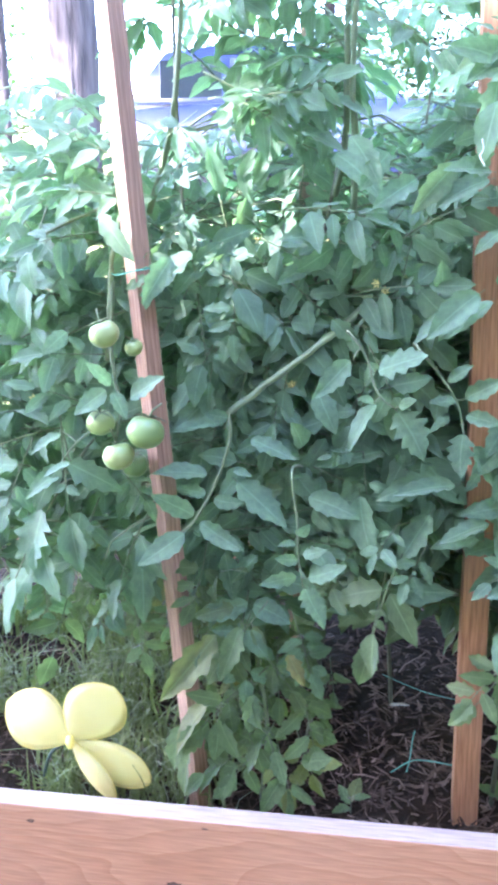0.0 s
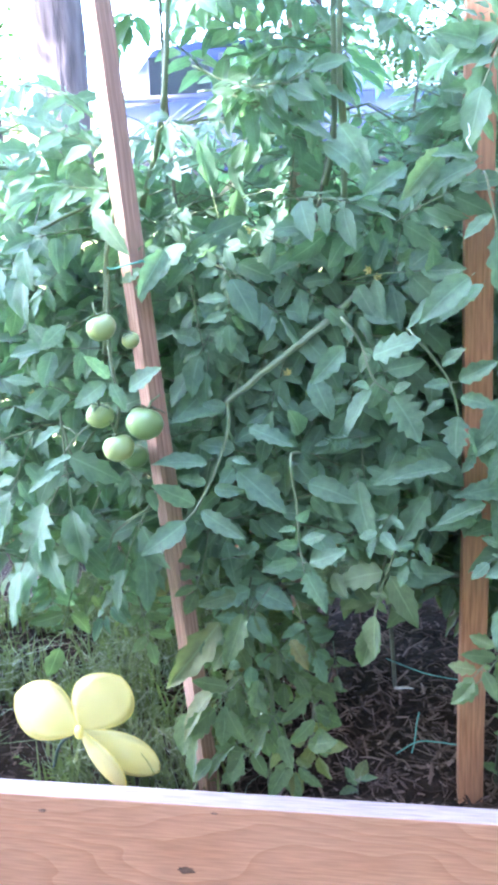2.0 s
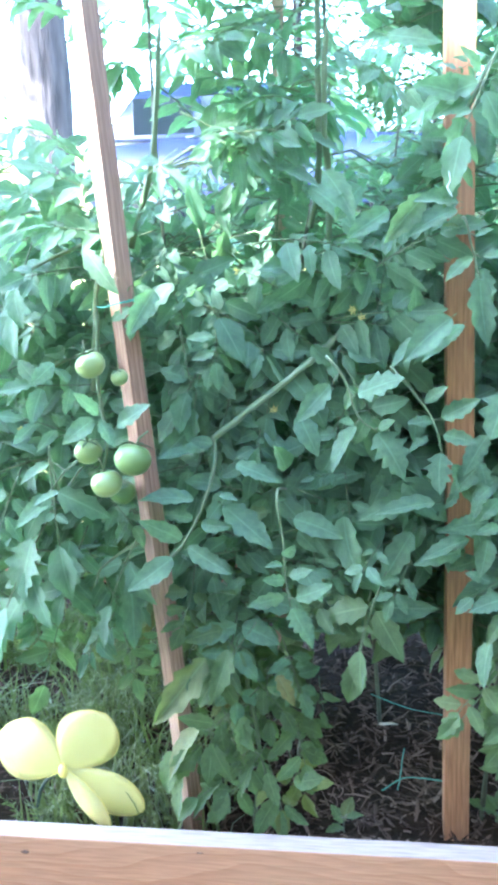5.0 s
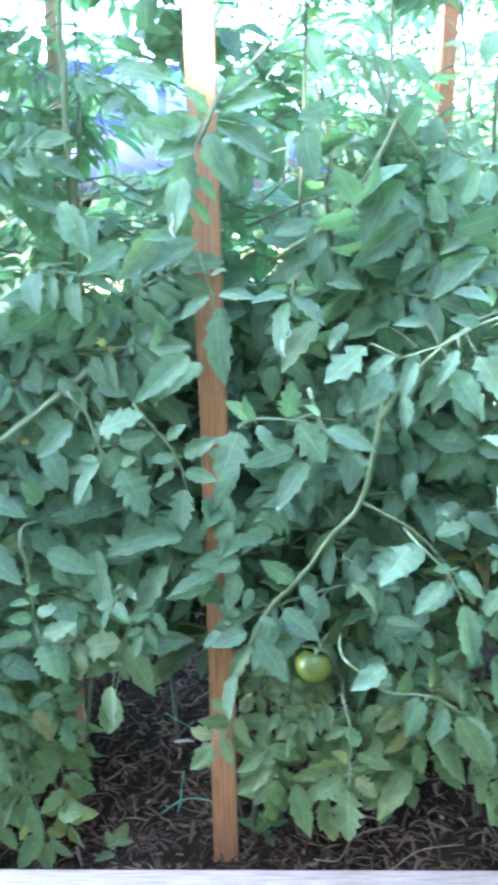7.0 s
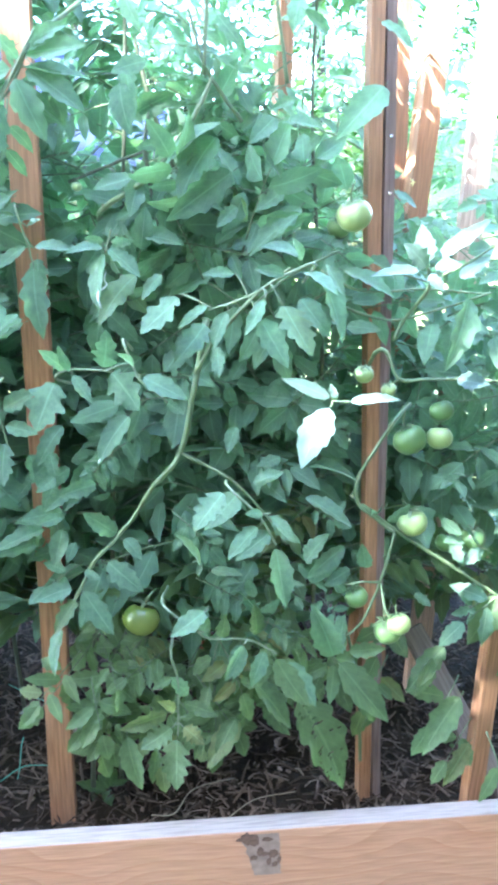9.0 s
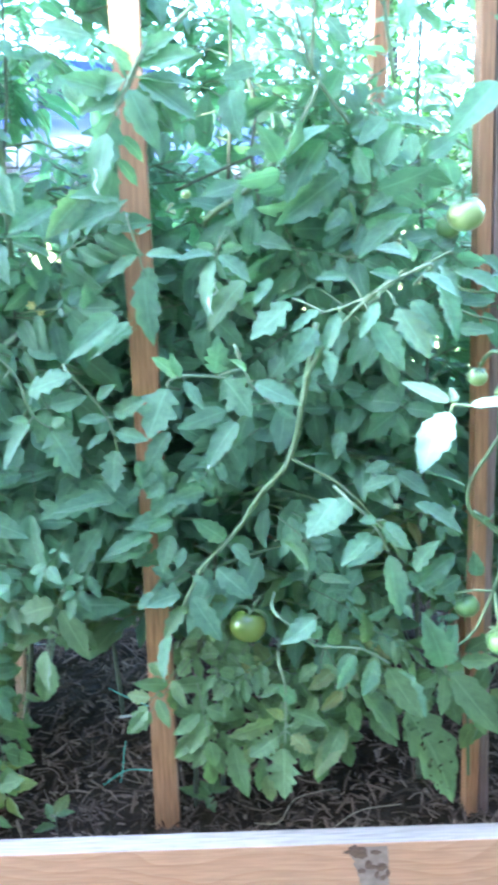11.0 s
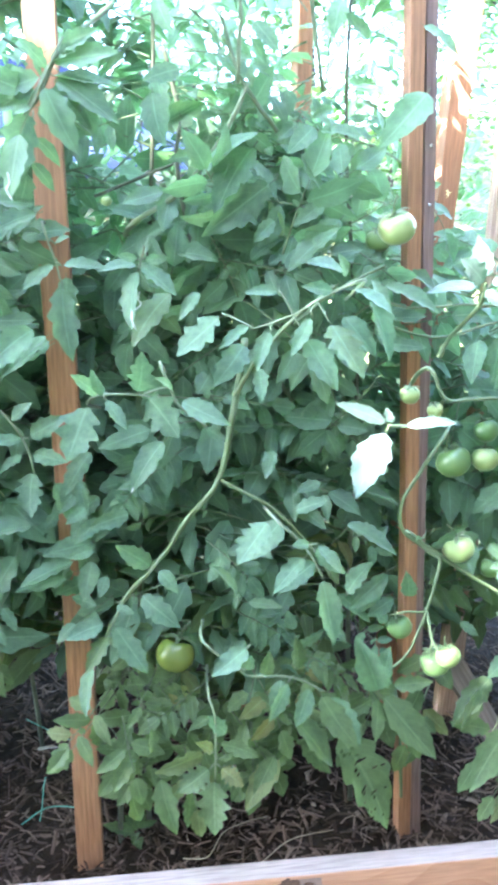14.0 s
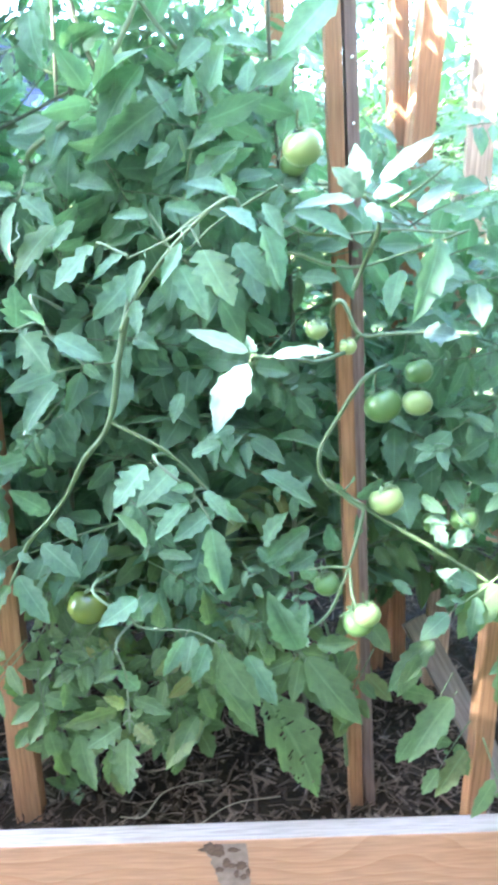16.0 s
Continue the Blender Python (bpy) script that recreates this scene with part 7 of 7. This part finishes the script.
# Added wall behind the camera, never in view, cutting low sky light.
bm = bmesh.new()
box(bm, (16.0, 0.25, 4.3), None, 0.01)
wall = part("blocker_wall_south", bm, BLOCKER_WALL, None)
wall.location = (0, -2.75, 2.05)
tagged(wall, "plain wall added out of view to block light from the south", "wall", "", "structure")

# Added height over the right half only, to dim that side of the bed.
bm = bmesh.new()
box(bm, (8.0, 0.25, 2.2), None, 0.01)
upper = part("blocker_wall_south_upper", bm, BLOCKER_WALL, None)
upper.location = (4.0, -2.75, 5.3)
tagged(upper, "plain upper wall added out of view to darken the right side", "wall", "", "structure")

# Unseen wall added on the right to hold off sky light and bounce.
bm = bmesh.new()
box(bm, (0.25, 3.4, 6.5), None, 0.01)
wall = part("blocker_wall_east", bm, BLOCKER_WALL_DARK, None)
wall.location = (2.75, -0.9, 3.15)
tagged(wall, "dark plain wall added out of view to cut light from the east", "wall", "", "structure")

# an unseen tree added behind and beside the camera, towards the sun, to shade the bed; gaps cut in its crown pass a few
# shafts
shade_mid = Vector((0.45, 0.25, 0.9)) + TO_SUN * 9.0
tree((shade_mid.x - 1.2, shade_mid.y + 1.5, 0), 6.2, 0.24, (*shade_mid, 3.0, 2.6, 1.6), 72000, 41, "unseen leafy tree added to shade the bed", 0.138, 8, 0.9, LIT + LIT_BACK, 740, 0.7)
# The crown, out of view, is widened to shade the car on the drive.
tree((-3.10, 7.0, rise(-3.1, 7.0)), 7.0, 0.26, (-1.4, 9.2, 8.6, 5.2, 4.6, 1.5), 34000, 42, "tall tree with a grey furrowed trunk behind the garden", 0.3, 10, 0.8, (), 420, 0.65)
# Tree added out of view to keep the sun off the trunk and car.
tree((-6.6, 6.0, rise(-6.6, 6.0)), 7.0, 0.17, (-6.0, 6.4, 8.6, 3.4, 2.6, 1.7), 26000, 43, "unseen leafy tree added to shade the trunk and car", 0.2, 9, 0.85, (), 260, 0.65)
for k, (x, y, h, rx, rz, n) in enumerate(((-2.6, 13.2, 0.9, 1.2, 0.8, 2600), (0.9, 13.0, 0.9, 1.2, 0.8, 2600), (2.3, 6.6, 1.0, 1.2, 0.8, 2600), (4.6, 8.5, 1.6, 1.6, 1.3, 3500), (-6.2, 10.0, 1.6, 1.7, 1.2, 3500), (1.2, 12.0, 1.8, 2.2, 1.4, 4000))):
    z = rise(x, y)
    tree((x, y, z), h, 0.05, (x, y, z + h, rx, rx * 0.8, rz), n, 50 + k, "sunlit leafy shrub behind the garden", 0.11, 7, 0.7)
tree((-4.35, 8.2, rise(-4.35, 8.2)), 7.0, 0.06, (-4.4, 8.3, 8.6, 1.2, 1.2, 0.9), 1200, 44, "slender dark tree trunk behind the garden", 0.16, 5)
for k, (x, y, h, rx, rz, n) in enumerate(((-1.2, 15.0, 3.6, 2.4, 1.5, 5200), (3.2, 14.0, 3.4, 2.3, 1.6, 5200), (6.5, 13.0, 3.4, 2.4, 1.7, 5200))):
    z = rise(x, y)
    tree((x, y, z), h, 0.12, (x, y, z + h, rx, rx * 0.7, rz), n, 70 + k, "sunlit leafy tree standing far behind the garden", 0.15, 7, 0.6)


def car(at, length, turn=0.0):
    """A blue estate car seen from its side: body, cabin glass, trim, lamps and wheels."""
    c = thing("car", at, "parked blue car with bright roof trim, half hidden by leaves", "car")
    c.rotation_euler = (0, 0, radians(turn))
    h = length / 2
    lower = [(-h, 0.42), (-h + 0.04, 0.78), (-h + 0.10, 0.98), (-0.45 * h, 1.05), (0.55 * h, 1.06), (h - 0.12, 1.0), (h - 0.02, 0.75), (h, 0.42), (h - 0.1, 0.26), (-h + 0.1, 0.26)]
    roof = [(-0.50 * h, 1.04), (-0.22 * h, 1.58), (-0.1 * h, 1.66), (0.45 * h, 1.70), (0.72 * h, 1.64), (0.93 * h, 1.06)]

    def shell(name, line, wide, taper, mat, label=""):
        bm = bmesh.new()
        rings = []
        for u, s in ((-1.0, 0.9), (-0.97, 1.0), (-0.5, 1.0), (0.5, 1.0), (0.97, 1.0), (1.0, 0.9)):
            zc = sum(z for _, z in line) / len(line)
            ring = []
            for x, z in line:
                lean = 1 - taper * max(0.0, z - 1.0)
                ring.append(bm.verts.new((x * (0.985 if abs(u) == 1 else 1), u * wide / 2 * lean, zc + (z - zc) * (0.96 if abs(u) == 1 else 1))))
            rings.append(ring)
        n = len(line)
        for a, b in zip(rings, rings[1:]):
            for k in range(n):
                bm.faces.new((a[k], a[(k + 1) % n], b[(k + 1) % n], b[k]))
        bm.faces.new(rings[0][::-1])
        bm.faces.new(rings[-1])
        bmesh.ops.recalc_face_normals(bm, faces=bm.faces)
        bmesh.ops.bevel(bm, geom=bm.edges[:], offset=0.018, segments=2, affect="EDGES")
        for f in bm.faces:
            f.smooth = True
        return part(name, bm, mat, c, label)

    body = shell("body", lower, 1.76, 0.0, CAR_BLUE)
    shell("cabin", roof, 1.66, 0.28, CAR_BLUE)
    for x0, x1 in ((-0.36, -0.02), (0.02, 0.38), (0.42, 0.74)):
        for sy in (-1, 1):
            bm = bmesh.new()
            box(bm, ((x1 - x0) * h, 0.012, 0.42), pose((x0 + x1) / 2 * h, sy * 0.775, 1.33, sy * 7), 0.006)
            part("window", bm, GLASS_DARK, c, "dark tinted side window")
            bm = bmesh.new()
            box(bm, ((x1 - x0) * h + 0.03, 0.008, 0.022), pose((x0 + x1) / 2 * h, sy * 0.800, 1.10), 0.003)
            part("window_trim", bm, CAR_CHROME, c, "bright window trim")
    for y in (-0.62, 0.62):
        bm = bmesh.new()
        box(bm, (0.95 * h, 0.03, 0.03), pose(0.25 * h, y, 1.735), 0.01)
        part("roof_rail", bm, CAR_CHROME, c, "bright metal roof rail")
    for sy in (-1, 1):
        for x in (-0.02, 0.4):
            bm = bmesh.new()
            box(bm, (0.17, 0.03, 0.03), pose(x * h + 0.1, sy * 0.895, 0.93), 0.01)
            part("door_handle", bm, CAR_DARK, c)
        bm = bmesh.new()
        box(bm, (length * 0.92, 0.02, 0.10), pose(0, sy * 0.885, 0.36), 0.006)
        part("sill", bm, CAR_DARK, c, "black plastic sill")
    for x in (-h + 0.03, h - 0.03):
        bm = bmesh.new()
        box(bm, (0.06, 0.34, 0.12), pose(x, -0.66, 0.80), 0.02)
        part("lamp", bm, CAR_CHROME, c)
    for x in (-0.62 * h, 0.62 * h):
        for y in (-0.80, 0.80):
            bm = bmesh.new()
            bmesh.ops.create_cone(bm, cap_ends=True, segments=36, radius1=0.33, radius2=0.33, depth=0.2, matrix=pose(0, 0, 0, 90))
            bmesh.ops.bevel(bm, geom=[e for e in bm.edges if len(e.link_faces[0].verts) > 8 or len(e.link_faces[-1].verts) > 8], offset=0.03, segments=3, affect="EDGES")
            wheel = part("wheel", bm, CAR_DARK, c, "black tyre")
            wheel.location = (x, y, 0.33)
            bm = bmesh.new()
            bmesh.ops.create_cone(bm, cap_ends=True, segments=30, radius1=0.2, radius2=0.17, depth=0.215, matrix=pose(0, 0, 0, 90))
            rim = part("rim", bm, CAR_CHROME, wheel, "metal wheel rim")
    return c


car((-1.05, 9.6, rise(-1.05, 9.6) - 0.01), 4.5, 183.0)
